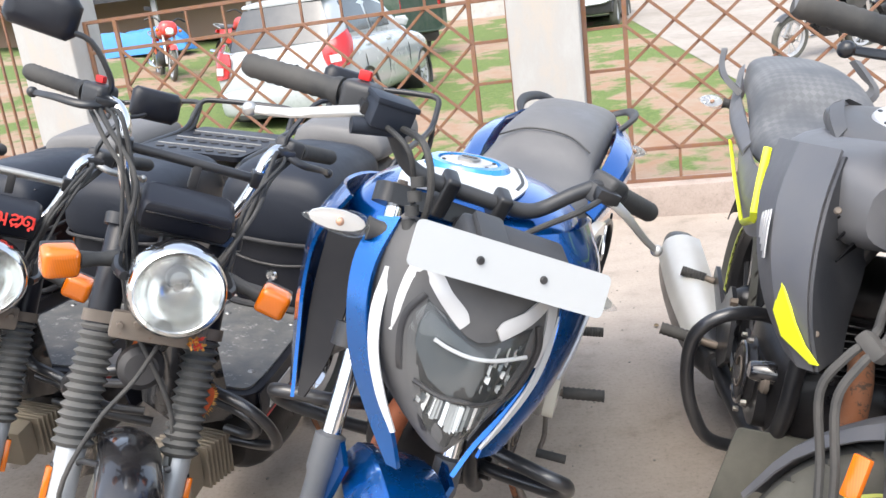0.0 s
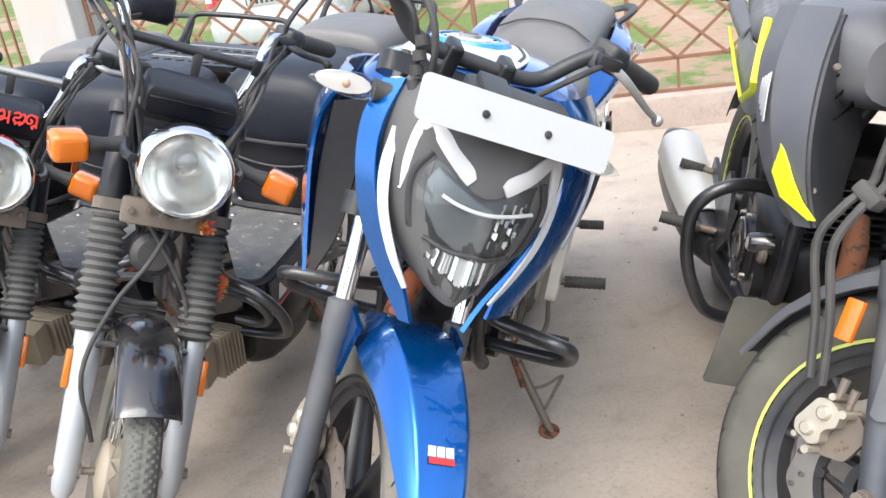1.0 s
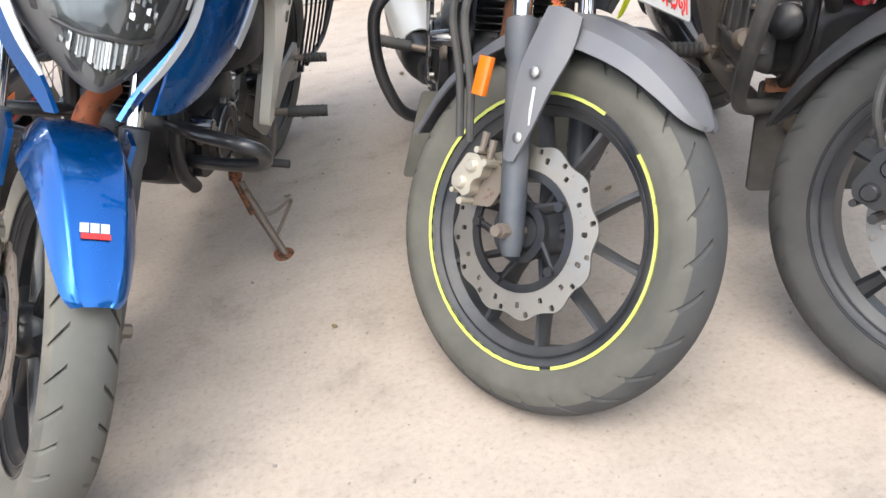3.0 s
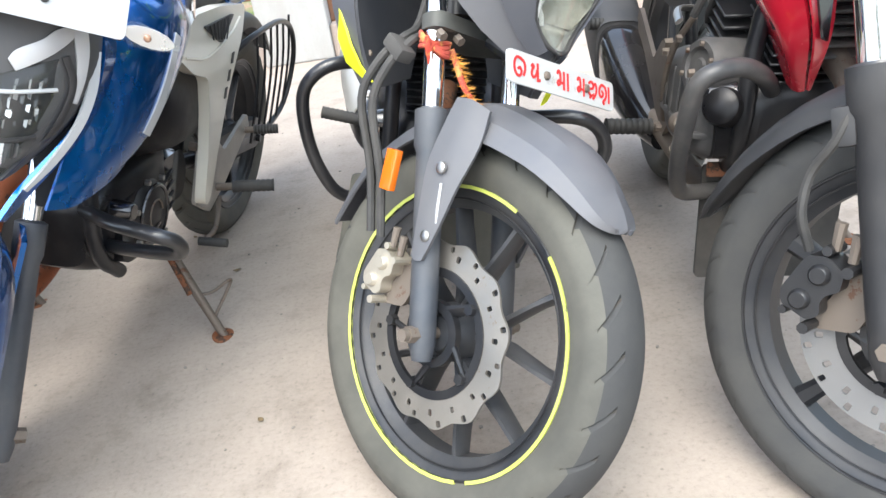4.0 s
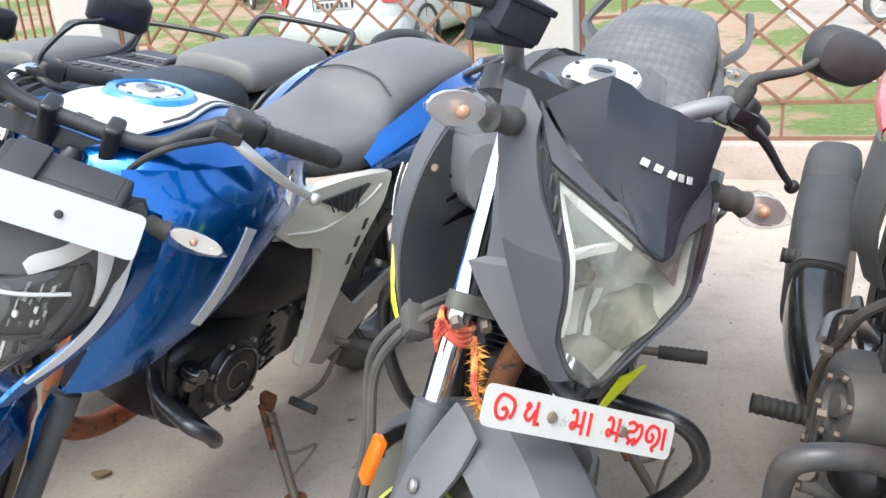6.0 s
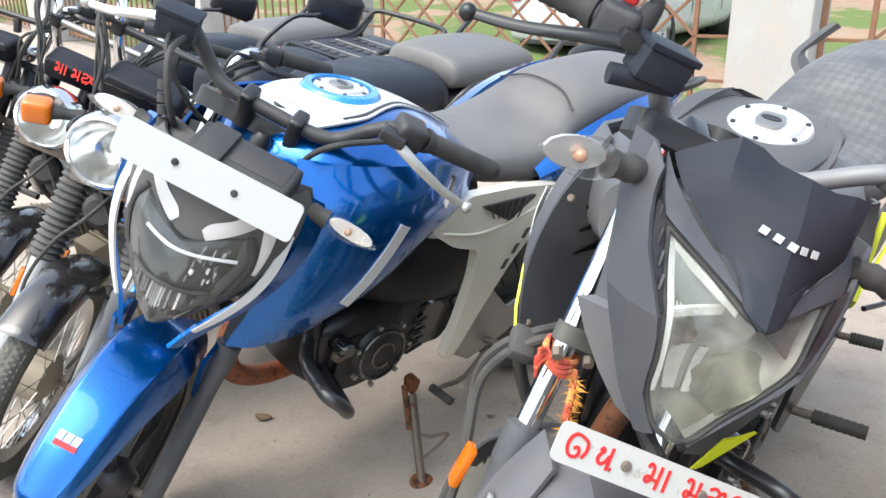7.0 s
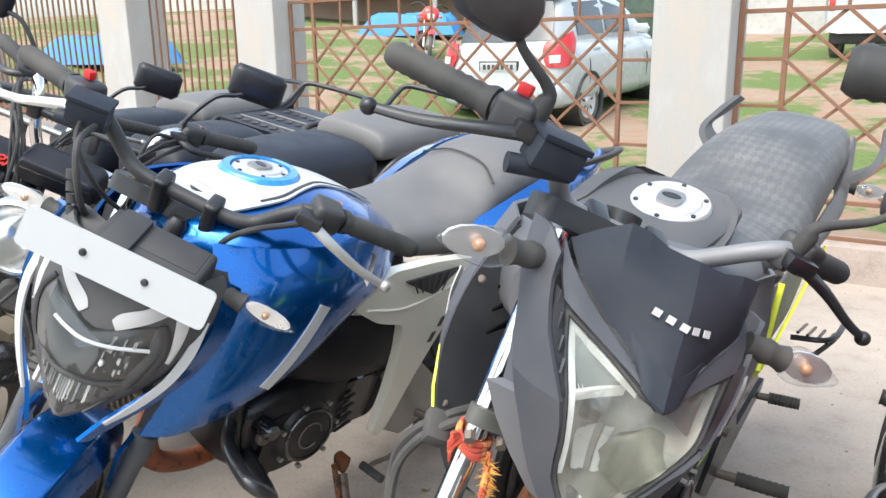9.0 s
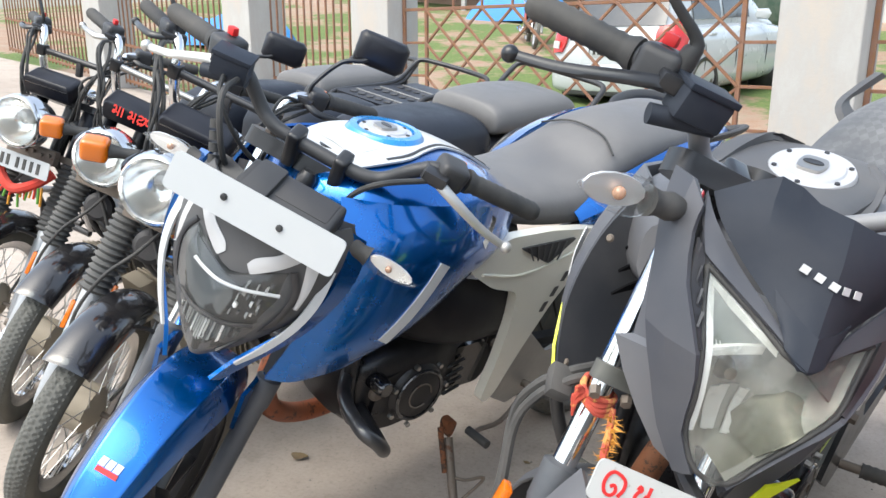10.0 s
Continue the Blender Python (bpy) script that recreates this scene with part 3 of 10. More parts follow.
def cast_wheel(ob, name, label, y, z, R, w, spec, M=None):
    """A wheel with cast spokes: tyre, rim, spokes, hub and, where it has one, its disc and tape."""
    M = (M or Matrix()) @ spin(y, z)
    rim = spec["rim"]
    wh = part(name, tyre(R, rim, w, spec.get("pattern", curved), spec.get("grooves", 26), grooved=True), [spec.get("tyre", TYRE), spec.get("tread", TREAD), GROOVESHADE], ob, label, M, 30)
    wide = w * 0.74
    part("rim", rim_ring(rim, wide), spec["metal"], wh, "", M)
    for k in range(spec["spokes"]):
        bm = mb()
        a = 2 * math.pi * k / spec["spokes"] + spec.get("turn", 0.3)
        gap = spec.get("fork", 0.0)
        for s in ((-1, 1) if gap else (0,)):
            spoke_bar(bm, a + s * gap * 0.35, 0.035, rim - 0.026, 0.05, 0.032, spec.get("thick", 0.011), s * gap)
        part("spoke", bm, spec["metal"], wh, "", M)
    part("hub", lathe(mb(), [(0.0, -0.06), (0.026, -0.06), (0.034, -0.045), (0.045, -0.03), (0.045, 0.03), (0.034, 0.045), (0.026, 0.06), (0.0, 0.06)], None, 28), spec["metal"], wh, "", M)
    # dark lip where the tyre meets the rim, and a ridge inside it
    for s in (-1, 1):
        for r, x, t in ((rim + 0.0005, wide / 2 + 0.0012, 0.0022), (rim - 0.016, wide / 2 - 0.004, 0.0016)):
            part("rim_lip", tube(mb(), [(r * math.cos(2 * math.pi * k / 64), r * math.sin(2 * math.pi * k / 64), s * x) for k in range(64)], t, 6, 1, True), spec.get("lip", BLACKMETAL), wh, "", M)
    if "tape" in spec:
        for a0, a1 in spec["tape"]:
            for s in (-1, 1):
                bm = mb()
                n = 36
                rings = []
                for k in range(n + 1):
                    a = a0 + (a1 - a0) * k / n
                    rings.append([bm.verts.new((r * math.cos(a), r * math.sin(a), s * x)) for r, x in ((rim - 0.001, wide / 2 + 0.0035), (rim + 0.0042, wide / 2 + 0.0045), (rim + 0.0042, wide / 2 - 0.001), (rim - 0.001, wide / 2 - 0.001))])
                stitch(bm, rings)
                part("rim_tape", bm, TAPE, wh, "bright yellow-green rim tape", M)
    if "disc" in spec:
        r0, r1, x, waves = spec["disc"]
        part("brake_disc", petal_disc(r0, r1, 0.004, waves, 0.004 if waves else 0), spec.get("disc_metal", STEEL), wh, "drilled steel brake disc", M @ pose(0, 0, x))
        bm = mb()
        lathe(bm, [(0.036, x - 0.008), (0.050, x - 0.008), (0.050, x + 0.004), (0.036, x + 0.004)], None, 32, True)
        lathe(bm, [(r0 - 0.010, x - 0.004), (r0 + 0.003, x - 0.004), (r0 + 0.003, x + 0.003), (r0 - 0.010, x + 0.003)], None, 48, True)
        for k in range(5):
            a = 2 * math.pi * k / 5
            tube(bm, [(0.044 * math.cos(a - 0.35), 0.044 * math.sin(a - 0.35), x), ((r0 - 0.004) * math.cos(a), (r0 - 0.004) * math.sin(a), x)], [0.012, 0.008], 8, 1, flat=0.5)
        for k in range(5):
            a = 2 * math.pi * k / 5
            bolt(bm, (r0 * 0.9 * math.cos(a), r0 * 0.9 * math.sin(a), x), (0, 0, -1 if x < 0 else 1), 0.009, 0.012)
        part("disc_carrier", bm, spec.get("carrier", BLACKMETAL), wh, "", M)
    return wh


def caliper(ob, at, M, metal, s=-1, size=1.0):
    """A two-piston brake calliper on the fork's outer side, with pins, banjo unions and a bracket."""
    k = size
    q = frame_at(at, (0, -0.25, 0.95), (0, -0.95, -0.25))
    n = q.to_3x3() @ V(0, 0, 1)
    if n.x * s < 0:
        n = -n
    bm = mb()
    slab(bm, [(-0.040 * k, -0.018 * k), (-0.026 * k, -0.030 * k), (0.030 * k, -0.030 * k), (0.044 * k, -0.010 * k), (0.040 * k, 0.016 * k), (0.018 * k, 0.026 * k), (0.004 * k, 0.016 * k), (-0.008 * k, 0.016 * k), (-0.020 * k, 0.026 * k), (-0.036 * k, 0.018 * k)], 0.044 * k, q, 0.005 * k, 0.006 * k)
    for d in (-0.020, 0.020):
        c = q @ V(d * k, -0.004 * k, 0)
        rod(bm, c, c + n * 0.030 * k, 0.0165 * k, 0.0125 * k, 18, 0.003)
    cal = part("brake_caliper", bm, metal, ob, "dusty brass-coloured brake calliper", M)
    for d, e, r, h in ((-0.044, 0.022, 0.008, 0.030), (0.046, 0.020, 0.008, 0.032), (0.050, -0.014, 0.007, 0.026), (-0.046, -0.012, 0.006, 0.022)):
        c = q @ V(d * k, e * k, 0)
        part("pin", rod(mb(), c - n * 0.018 * k, c + n * h * k, r * k, r * 0.9 * k, 8), metal, cal, "", M)
    part("bracket", slab(mb(), [(-0.055 * k, 0.018 * k), (0.055 * k, 0.018 * k), (0.040 * k, 0.062 * k), (-0.020 * k, 0.066 * k)], 0.010 * k, q @ pose(0, 0, 0.008), 0.002, 0.01), OLDSTEEL, cal, "", M)
    for d in (-0.01, 0.014):
        c = q @ V(0.052 * k, d * k, 0) + n * 0.012
        part("union", rod(mb(), c, c + V(0, 0.006, 0.034) * k, 0.006 * k, 0.0075 * k, 8), OLDSTEEL, cal, "", M)
    return cal


def fork_leg(x, z0=0.262, z1=0.60, top=0.95, r=0.028):
    """Slider and chrome tube of one fork leg, along the steering axis through the axle."""
    def at(z):
        return V(x, 0.095 + 0.488 * (z - 0.297), z)
    slider = tube(mb(), [at(z0), at(z0 + 0.02), at(0.34), at(z1 - 0.055), at(z1 - 0.045), at(z1), at(z1 + 0.004)], [r * 0.7, r * 0.95, r, r, r * 1.2, r * 1.22, r * 0.8], 22, 1)
    tube_bm = rod(mb(), at(z1 - 0.01), at(top), r * 0.76, None, 22)
    return slider, tube_bm, at


def grip(bm, a, b, r=0.0165):
    """A ribbed rubber grip with a flared inner end."""
    a, b = V(a), V(b)
    pts, rr = [], []
    n = 22
    for k in range(n + 1):
        f = k / n
        pts.append(a.lerp(b, f))
        rr.append(r * (1.28 if k < 2 else (1.0 if k % 2 else 1.09)) if k < n else r * 0.8)
    return tube(bm, pts, rr, 16, 1)


def lever(bm, pts):
    """A flat alloy lever with a ball end."""
    tube(bm, pts, [0.010, 0.009, 0.0075, 0.0065], 10, 5, flat=0.6)
    ball(bm, V(pts[-1]), 0.0105, 8)
    return bm


def handlebar(ob, M, mat=BLACKMETAL, lever_mat=STEEL, half=0.37, pts=None, boxes=True, tip=(0.352, 0.390, 0.994)):
    """Bar, grips, switch boxes and levers."""
    pts = pts or [(0, 0.405, 1.03), (0.055, 0.405, 1.03), (0.10, 0.395, 1.035), (0.165, 0.385, 1.062), (0.22, 0.395, 1.064), (half, 0.482, 1.03)]
    full = [(-x, y, z) for x, y, z in pts[:0:-1]] + list(pts)
    hb = part("handlebar", tube(mb(), full, 0.0125, 14, 5), mat, ob, "", M)
    for s in (-1, 1):
        a, b = V(pts[-2]), V(pts[-1])
        a = a.lerp(b, 0.18)
        sx = Matrix.Diagonal((s, 1, 1, 1))
        part("grip", grip(mb(), a, b), RUBBER, hb, "ribbed black rubber grip", M @ sx)
        if boxes:
            c = V(pts[-2]) + (b - a) * 0.02
            bm = block((0.052, 0.046, 0.050), frame_at(c, b - a, (0, 0, 1)), 0.012, 3)
            add(bm, block((0.022, 0.03, 0.030), frame_at(c + V(-0.03, -0.018, -0.008), b - a, (0, 0, 1)), 0.007))
            sw = part("switch_box", bm, GREYPLASTIC, hb, "", M @ sx)
            if s > 0:
                part("indicator_switch", block((0.016, 0.012, 0.010), frame_at(c + V(0.008, 0.026, 0.012), b - a, (0, 0, 1)), 0.003), AMBER, sw, "orange indicator switch", M @ sx)
            else:
                part("starter_switch", block((0.018, 0.014, 0.012), frame_at(c + V(0.004, 0.008, 0.030), b - a, (0, 0, 1)), 0.003), REDINK, sw, "red engine stop switch", M @ sx)
        p0 = V(pts[-2]) + V(-0.012, -0.035, -0.004)
        bm = block((0.042, 0.036, 0.022), Matrix.Translation(p0 + V(0.0, 0.008, 0)), 0.006)
        part("lever_perch", bm, BLACKMETAL, hb, "", M @ sx)
        part("lever", lever(mb(), [p0, p0.lerp(V(tip), 0.3) + V(0, -0.012, 0.002), p0.lerp(V(tip), 0.68) + V(0, -0.010, -0.002), V(tip)] if pts[-1][1] < 0.52 else [p0, p0 + V(0.04, -0.01, -0.01), p0 + V(0.09, 0.03, -0.02), V(b) + V(-0.02, -0.075, -0.02)]), lever_mat, hb, "bare metal brake or clutch lever", M @ sx)
    return hb


def master_cylinder(hb, M, at):
    bm = block((0.062, 0.042, 0.036), pose(*at, 0, 0, 12), 0.005)
    add(bm, block((0.066, 0.046, 0.008), pose(at[0], at[1], at[2] + 0.021, 0, 0, 12), 0.002))
    rod(bm, V(at) + V(0.03, 0, -0.012), V(at) + V(-0.045, -0.005, -0.03), 0.012)
    part("fluid_reservoir", bm, DARKMATT, hb, "black brake fluid reservoir", M)


def indicator(ob, M, base, tip, size=0.03, flatten=0.7, glass=None):
    """A turn signal: rubber stalk, clear or amber lens on a shell, and its bulb."""
    base, tip = V(base), V(tip)
    d = (tip - base)
    mid = base + d * 0.40
    bm = tube(mb(), [base, base + d * 0.12, base + d * 0.2, base + d * 0.3, mid], [0.014, 0.013, 0.016, 0.0135, 0.017], 14, 2)
    ind = part("indicator", bm, RUBBER, ob, "turn signal on a black rubber stalk", M)
    q = frame_at(mid, d, (0, 0, 1))
    ln = (tip - mid).length

    def ring(f, s):
        out = []
        for k in range(16):
            a = 2 * math.pi * k / 16
            out.append(q @ V(ln * f, size * s * math.sin(a), size * s * flatten * math.cos(a)))
        return out

    prof = [(0.0, 0.60), (0.08, 0.86), (0.24, 1.0), (0.48, 0.90), (0.74, 0.58), (0.94, 0.24), (1.0, 0.08)]
    part("lens", loft(mb(), [ring(f, s) for f, s in prof], 2), glass or CLEAR, ind, "", M)
    if glass is None:
        part("bulb", ball(mb(), q @ V(ln * 0.42, 0, 0), size * 0.32, 8), DIMAMBER, ind, "amber bulb", M)
        back = 1 if (q.to_3x3() @ V(0, 0, 1)).y > 0 else -1
        part("reflector", slab(mb(), [(ln * (0.46 + 0.44 * math.cos(2 * math.pi * k / 14)), size * 0.80 * math.sin(2 * math.pi * k / 14)) for k in range(14)], 0.003, q @ pose(0, 0, back * size * flatten * 0.32)), MIRROR, ind, "", M)
    return ind


def foot_peg(ob, a, b, r=0.014):
    bm = rod(mb(), a, V(a).lerp(V(b), 0.32), r * 0.7, None, 10)
    peg = part("foot_peg", bm, OLDSTEEL, ob)
    a2, b2 = V(a).lerp(V(b), 0.28), V(b)
    pts = [a2.lerp(b2, k / 16) for k in range(17)]
    part("rubber", tube(mb(), pts, [r * (1.0 if k % 2 else 1.14) for k in range(17)], 12, 1), RUBBER, peg, "ribbed rubber foot rest")
    return peg


def side_stand(ob, pivot, foot, wire=True):
    pivot, foot = V(pivot), V(foot)
    bm = tube(mb(), [pivot, pivot.lerp(foot, 0.15), pivot.lerp(foot, 0.95), foot], [0.013, 0.012, 0.010, 0.010], 10, 2)
    st = part("side_stand", bm, OLDSTEEL, ob, "worn steel side stand, folded out")
    bm = lathe(mb(), [(0.0, -0.004), (0.026, -0.004), (0.027, 0.0), (0.02, 0.004), (0.0, 0.004)], Matrix.Translation(foot) @ Matrix.Diagonal((1.0, 1.15, 1, 1)), 18)
    part("foot", bm, RUST, st, "", None)
    if wire:
        a, b = pivot.lerp(foot, 0.45), pivot.lerp(foot, 0.78)
        out = V(0.055, 0.03, 0.03)
        part("wire_tang", tube(mb(), [a, a + out * 0.55 + V(0, 0, -0.01), a + out * 1.15, a + out * 1.1 + V(0.0, 0, -0.02), b], 0.004, 8, 4), OLDSTEEL, st)
    bm = tube(mb(), [pivot + V(-0.012, -0.02, 0.03), pivot.lerp(foot, 0.42) + V(-0.012, -0.01, 0)], 0.007, 10, 1)
    part("spring", bm, RUST, st)
    return st


def crash_guard(ob, pts, r=0.014, mat=None, label="black tubular crash guard"):
    gd = part("crash_guard", tube(mb(), pts, r, 14, 5), mat or GUARD, ob, label)
    return gd


def engine(ob, y0=0.50, z0=0.33, cover_x=0.15, cover_y=0.655, cover_z=0.43):
    """Crankcase, finned barrel, head and round covers."""
    en = part("engine", loft(mb(), [hoop(y0, z0 + 0.10, 0.08, 0.06, 3.5), hoop(y0 + 0.04, z0 + 0.11, 0.115, 0.095, 4), hoop(y0 + 0.14, z0 + 0.115, 0.135, 0.11, 4), hoop(y0 + 0.26, z0 + 0.125, 0.125, 0.115, 4), hoop(y0 + 0.33, z0 + 0.14, 0.09, 0.09, 3.5)], 2), ENGINE, ob, "black air-cooled engine, dusty and oily")
    lean = pose(0, y0 + 0.09, z0 + 0.19, 16, 0, 0)
    part("cylinder", block((0.12, 0.12, 0.20), lean @ pose(0, 0, 0.08), 0.012), ENGINE, en, "finned black cylinder")
    for k in range(8):
        part("fin", block((0.148, 0.150, 0.0045), lean @ pose(0, 0, 0.015 + k * 0.016), 0.0018, 1), ENGINE, en)
    # sprocket cover ribs, pipes and plugs that catch the light
    for s in (-1, 1):
        for k in range(4):
            part("case_rib", block((0.008, 0.05, 0.006), pose(s * 0.127, y0 + 0.27, z0 + 0.06 + 0.025 * k, 12, 0, 0), 0.002, 1), ENGINE, en)
        part("case_plug", lathe(mb(), [(0.0, 0.008), (0.012, 0.008), (0.018, 0.002), (0.018, -0.006)], pose(s * 0.128, y0 + 0.05, z0 + 0.13, 0, s * 90, 0), 16), OLDSTEEL, en)
        part("breather_hose", tube(mb(), [(s * 0.06, y0 + 0.12, z0 + 0.40), (s * 0.11, y0 + 0.16, z0 + 0.34), (s * 0.12, y0 + 0.22, z0 + 0.26), (s * 0.10, y0 + 0.26, z0 + 0.22)], 0.007, 8, 4), RUBBER, en)
    part("spark_cap", tube(mb(), [lean @ V(0.07, 0, 0.16), lean @ V(0.11, -0.01, 0.19), lean @ V(0.10, 0.05, 0.25)], 0.009, 8, 4), RUBBER, en)
    bm = block((0.15, 0.14, 0.055), lean @ pose(0, 0, 0.165), 0.016, 3)
    for s in (-1, 1):
        for d in (-0.045, 0.045):
            bolt(bm, lean @ V(s * 0.072, d, 0.175), (s, 0, 0), 0.009, 0.01)
    part("cylinder_head", bm, ENGINE, en)
    for s in (-1, 1):
        X = Matrix.Diagonal((s, 1, 1, 1))
        bm = lathe(mb(), [(0.0, 0.028), (0.052, 0.028), (0.066, 0.020), (0.078, 0.0), (0.08, -0.03)], pose(cover_x - 0.03, cover_y, cover_z, 0, 90, 0), 36)
        slab(bm, [(-0.10, -0.055), (-0.05, -0.075), (0.06, -0.07), (0.09, -0.03), (0.10, 0.04), (0.05, 0.075), (-0.08, 0.06)], 0.03, frame_at((cover_x - 0.035, cover_y - 0.02, cover_z), (0, 1, 0), (0, 0, 1)), 0.008, 0.03)
        cv = part("engine_cover", bm, ENGINE, en, "", X)
        for k in range(7):
            a = 2 * math.pi * k / 7
            part("cover_bolt", bolt(mb(), (cover_x - 0.012, cover_y + 0.077 * math.cos(a), cover_z + 0.077 * math.sin(a)), (1, 0, 0), 0.0062, 0.010), STEEL, cv, "", X)
        part("cover_rim", tube(mb(), [(cover_x - 0.004, cover_y + 0.060 * math.cos(t), cover_z + 0.060 * math.sin(t)) for t in [k * math.pi / 8 for k in range(16)]], 0.0045, 8, 2, True), GLOSSBLACK, cv, "", X)
        part("sprocket_cover", slab(mb(), [(-0.07, -0.05), (0.06, -0.06), (0.085, 0.0), (0.06, 0.055), (-0.05, 0.06), (-0.08, 0.02)], 0.03, frame_at((cover_x - 0.045, cover_y + 0.15, cover_z + 0.01), (0, 1, 0), (0, 0, 1)), 0.008, 0.025), GLOSSBLACK, en, "", X)
        part("case_boss", rod(mb(), (cover_x - 0.05, cover_y - 0.10, cover_z + 0.05), (cover_x + 0.002, cover_y - 0.10, cover_z + 0.05), 0.024, 0.018, 16, 0.004), GLOSSBLACK, en, "", X)
        part("frame_bolt", bolt(mb(), (cover_x - 0.01, cover_y + 0.21, cover_z + 0.07), (1, 0, 0), 0.011, 0.016), OLDSTEEL, en, "", X)
        part("cover_emblem", tube(mb(), [(cover_x, cover_y + 0.03 * math.cos(t), cover_z + 0.03 * math.sin(t)) for t in [k * math.pi / 6 for k in range(11)]], 0.002, 6, 2), OLDSTEEL, en, "", X)
    for s in (-1, 1):
        part("frame_tube", tube(mb(), [(s * 0.03, 0.46, 0.80), (s * 0.09, 0.50, 0.62), (s * 0.10, 0.50, 0.42), (s * 0.10, 0.58, 0.33)], 0.015, 12, 4), BLACKMETAL, ob)
    return en


def rear_end(ob, base, R, w, spec, seat_z=0.8, plate=True):
    """Rear wheel, swing arm, shock, mudguard and chain case."""
    y = 0.095 + base
    cast_wheel(ob, "rear_wheel", "dusty rear tyre on a cast wheel", y, R, R, w, spec)
    bm = mb()
    for s in (-1, 1):
        tube(bm, [(s * 0.07, 0.93, 0.42), (s * 0.095, 1.05, 0.40), (s * 0.10, y - 0.12, 0.335), (s * 0.10, y + 0.05, R)], [0.026, 0.024, 0.020, 0.018], 12, 3, flat=0.7)
    rod(bm, (-0.08, 0.96, 0.415), (0.08, 0.96, 0.415), 0.022)
    rod(bm, (-0.125, y, R), (0.125, y, R), 0.011)
    part("swing_arm", bm, BLACKMETAL, ob)
    part("chain_case", slab(mb(), [(-0.25, -0.03), (0.24, -0.045), (0.30, 0.0), (0.24, 0.045), (-0.25, 0.03)], 0.03, frame_at((0.098, (0.95 + y) / 2 + 0.03, 0.37), (0, 1, -0.18), (0, 0, 1)), 0.008, 0.03), BLACKMETAL, ob)
    rows = []
    for k in range(7):
        a = radians(-38 + 24 * k)
        c, s = math.cos(a), math.sin(a)
        r = R + 0.05
        rows.append([V(x, y + s * (r - d), R + c * (r - d)) for x, d in ((-0.075, 0.045), (-0.06, 0.01), (0, 0), (0.06, 0.01), (0.075, 0.045))])
    part("rear_mudguard", skin(mb(), rows[:5], 0.004, 3, 3), PLASTIC, ob)
    part("frame_rail", tube(mb(), [(0, 0.50, 0.84), (0, 0.75, 0.74), (0, 1.0, 0.70)], 0.022, 12, 4), BLACKMETAL, ob)
    for s in (-1, 1):
        part("frame_tube", tube(mb(), [(s * 0.07, 0.93, 0.36), (s * 0.09, 0.95, 0.55), (s * 0.09, 1.05, 0.70), (s * 0.08, 1.5, 0.80)], 0.014, 10, 4), BLACKMETAL, ob)
    part("shock_absorber", tube(mb(), [(0, 0.99, 0.44), (0, 1.02, 0.68)], 0.028, 12, 1), REDCLOTH if False else BLACKMETAL, ob)


def front_end(ob, M, R, w, spec, slider_mat, slider_z=0.60, leg_r=0.028, name="front_wheel", clamp=None, half=0.10):
    """Steered front: wheel, fork legs, clamps and axle."""
    cast_wheel(ob, name, spec.get("label", "dusty front tyre on a cast wheel"), 0.095, 0.297, R, w, spec, M)
    for s in (-1, 1):
        a, b, at = fork_leg(s * half, z1=slider_z, r=leg_r)
        lg = part("fork_leg", a, slider_mat, ob, "", M)
        part("fork_tube", b, CHROME, lg, "polished fork tube", M)
        bm = rod(mb(), (s * half, 0.095, 0.297), (s * (half + 0.032), 0.095, 0.297), 0.014, 0.012, 6)
        part("axle_nut", bm, OLDSTEEL, lg, "", M)
    for z, h in ((0.735, 0.035), (0.935, 0.03)):
        y = 0.095 + 0.488 * (z - 0.297)
        if clamp and z < 0.8:
            z, y, h = 0.698, 0.095 + 0.488 * (0.698 - 0.297), 0.022
            fc = part("fork_clamp", slab(mb(), [(-0.112, -0.018), (-0.098, -0.027), (-0.062, -0.024), (0.062, -0.024), (0.098, -0.027), (0.112, -0.018), (0.106, 0.012), (0.05, 0.060), (-0.05, 0.060), (-0.106, 0.012)], h, pose(0, y, z, -26, 0, 0), 0.006, 0.012), clamp, ob, "dusty cast fork clamp", M)
            for x in (-0.104, -0.060, 0.060, 0.104):
                part("clamp_bolt", bolt(mb(), (x, y - 0.022 - (0.008 if abs(x) > 0.1 else 0), z - 0.008), (0, -1, -0.3), 0.0075, 0.012), OLDSTEEL, fc, "", M)
            continue
        bm = slab(mb(), [(-0.135, -0.03), (0.135, -0.03), (0.14, 0.02), (0.05, 0.085), (-0.05, 0.085), (-0.14, 0.02)], h, pose(0, y, z, -26, 0, 0), 0.006, 0.02)
        part("fork_clamp", bm, BLACKMETAL, ob, "", M)
    part("steering_stem", rod(mb(), (0, 0.345, 0.71), (0, 0.465, 0.955), 0.03), BLACKMETAL, ob, "", M)
    part("axle", rod(mb(), (-0.13, 0.095, 0.297), (0.13, 0.095, 0.297), 0.009), OLDSTEEL, ob, "", M)


def cable(ob, M, pts, r=0.004, mat=None, label=""):
    return part("cable", tube(mb(), pts, r, 8, 5), mat or RUBBER, ob, label, M)


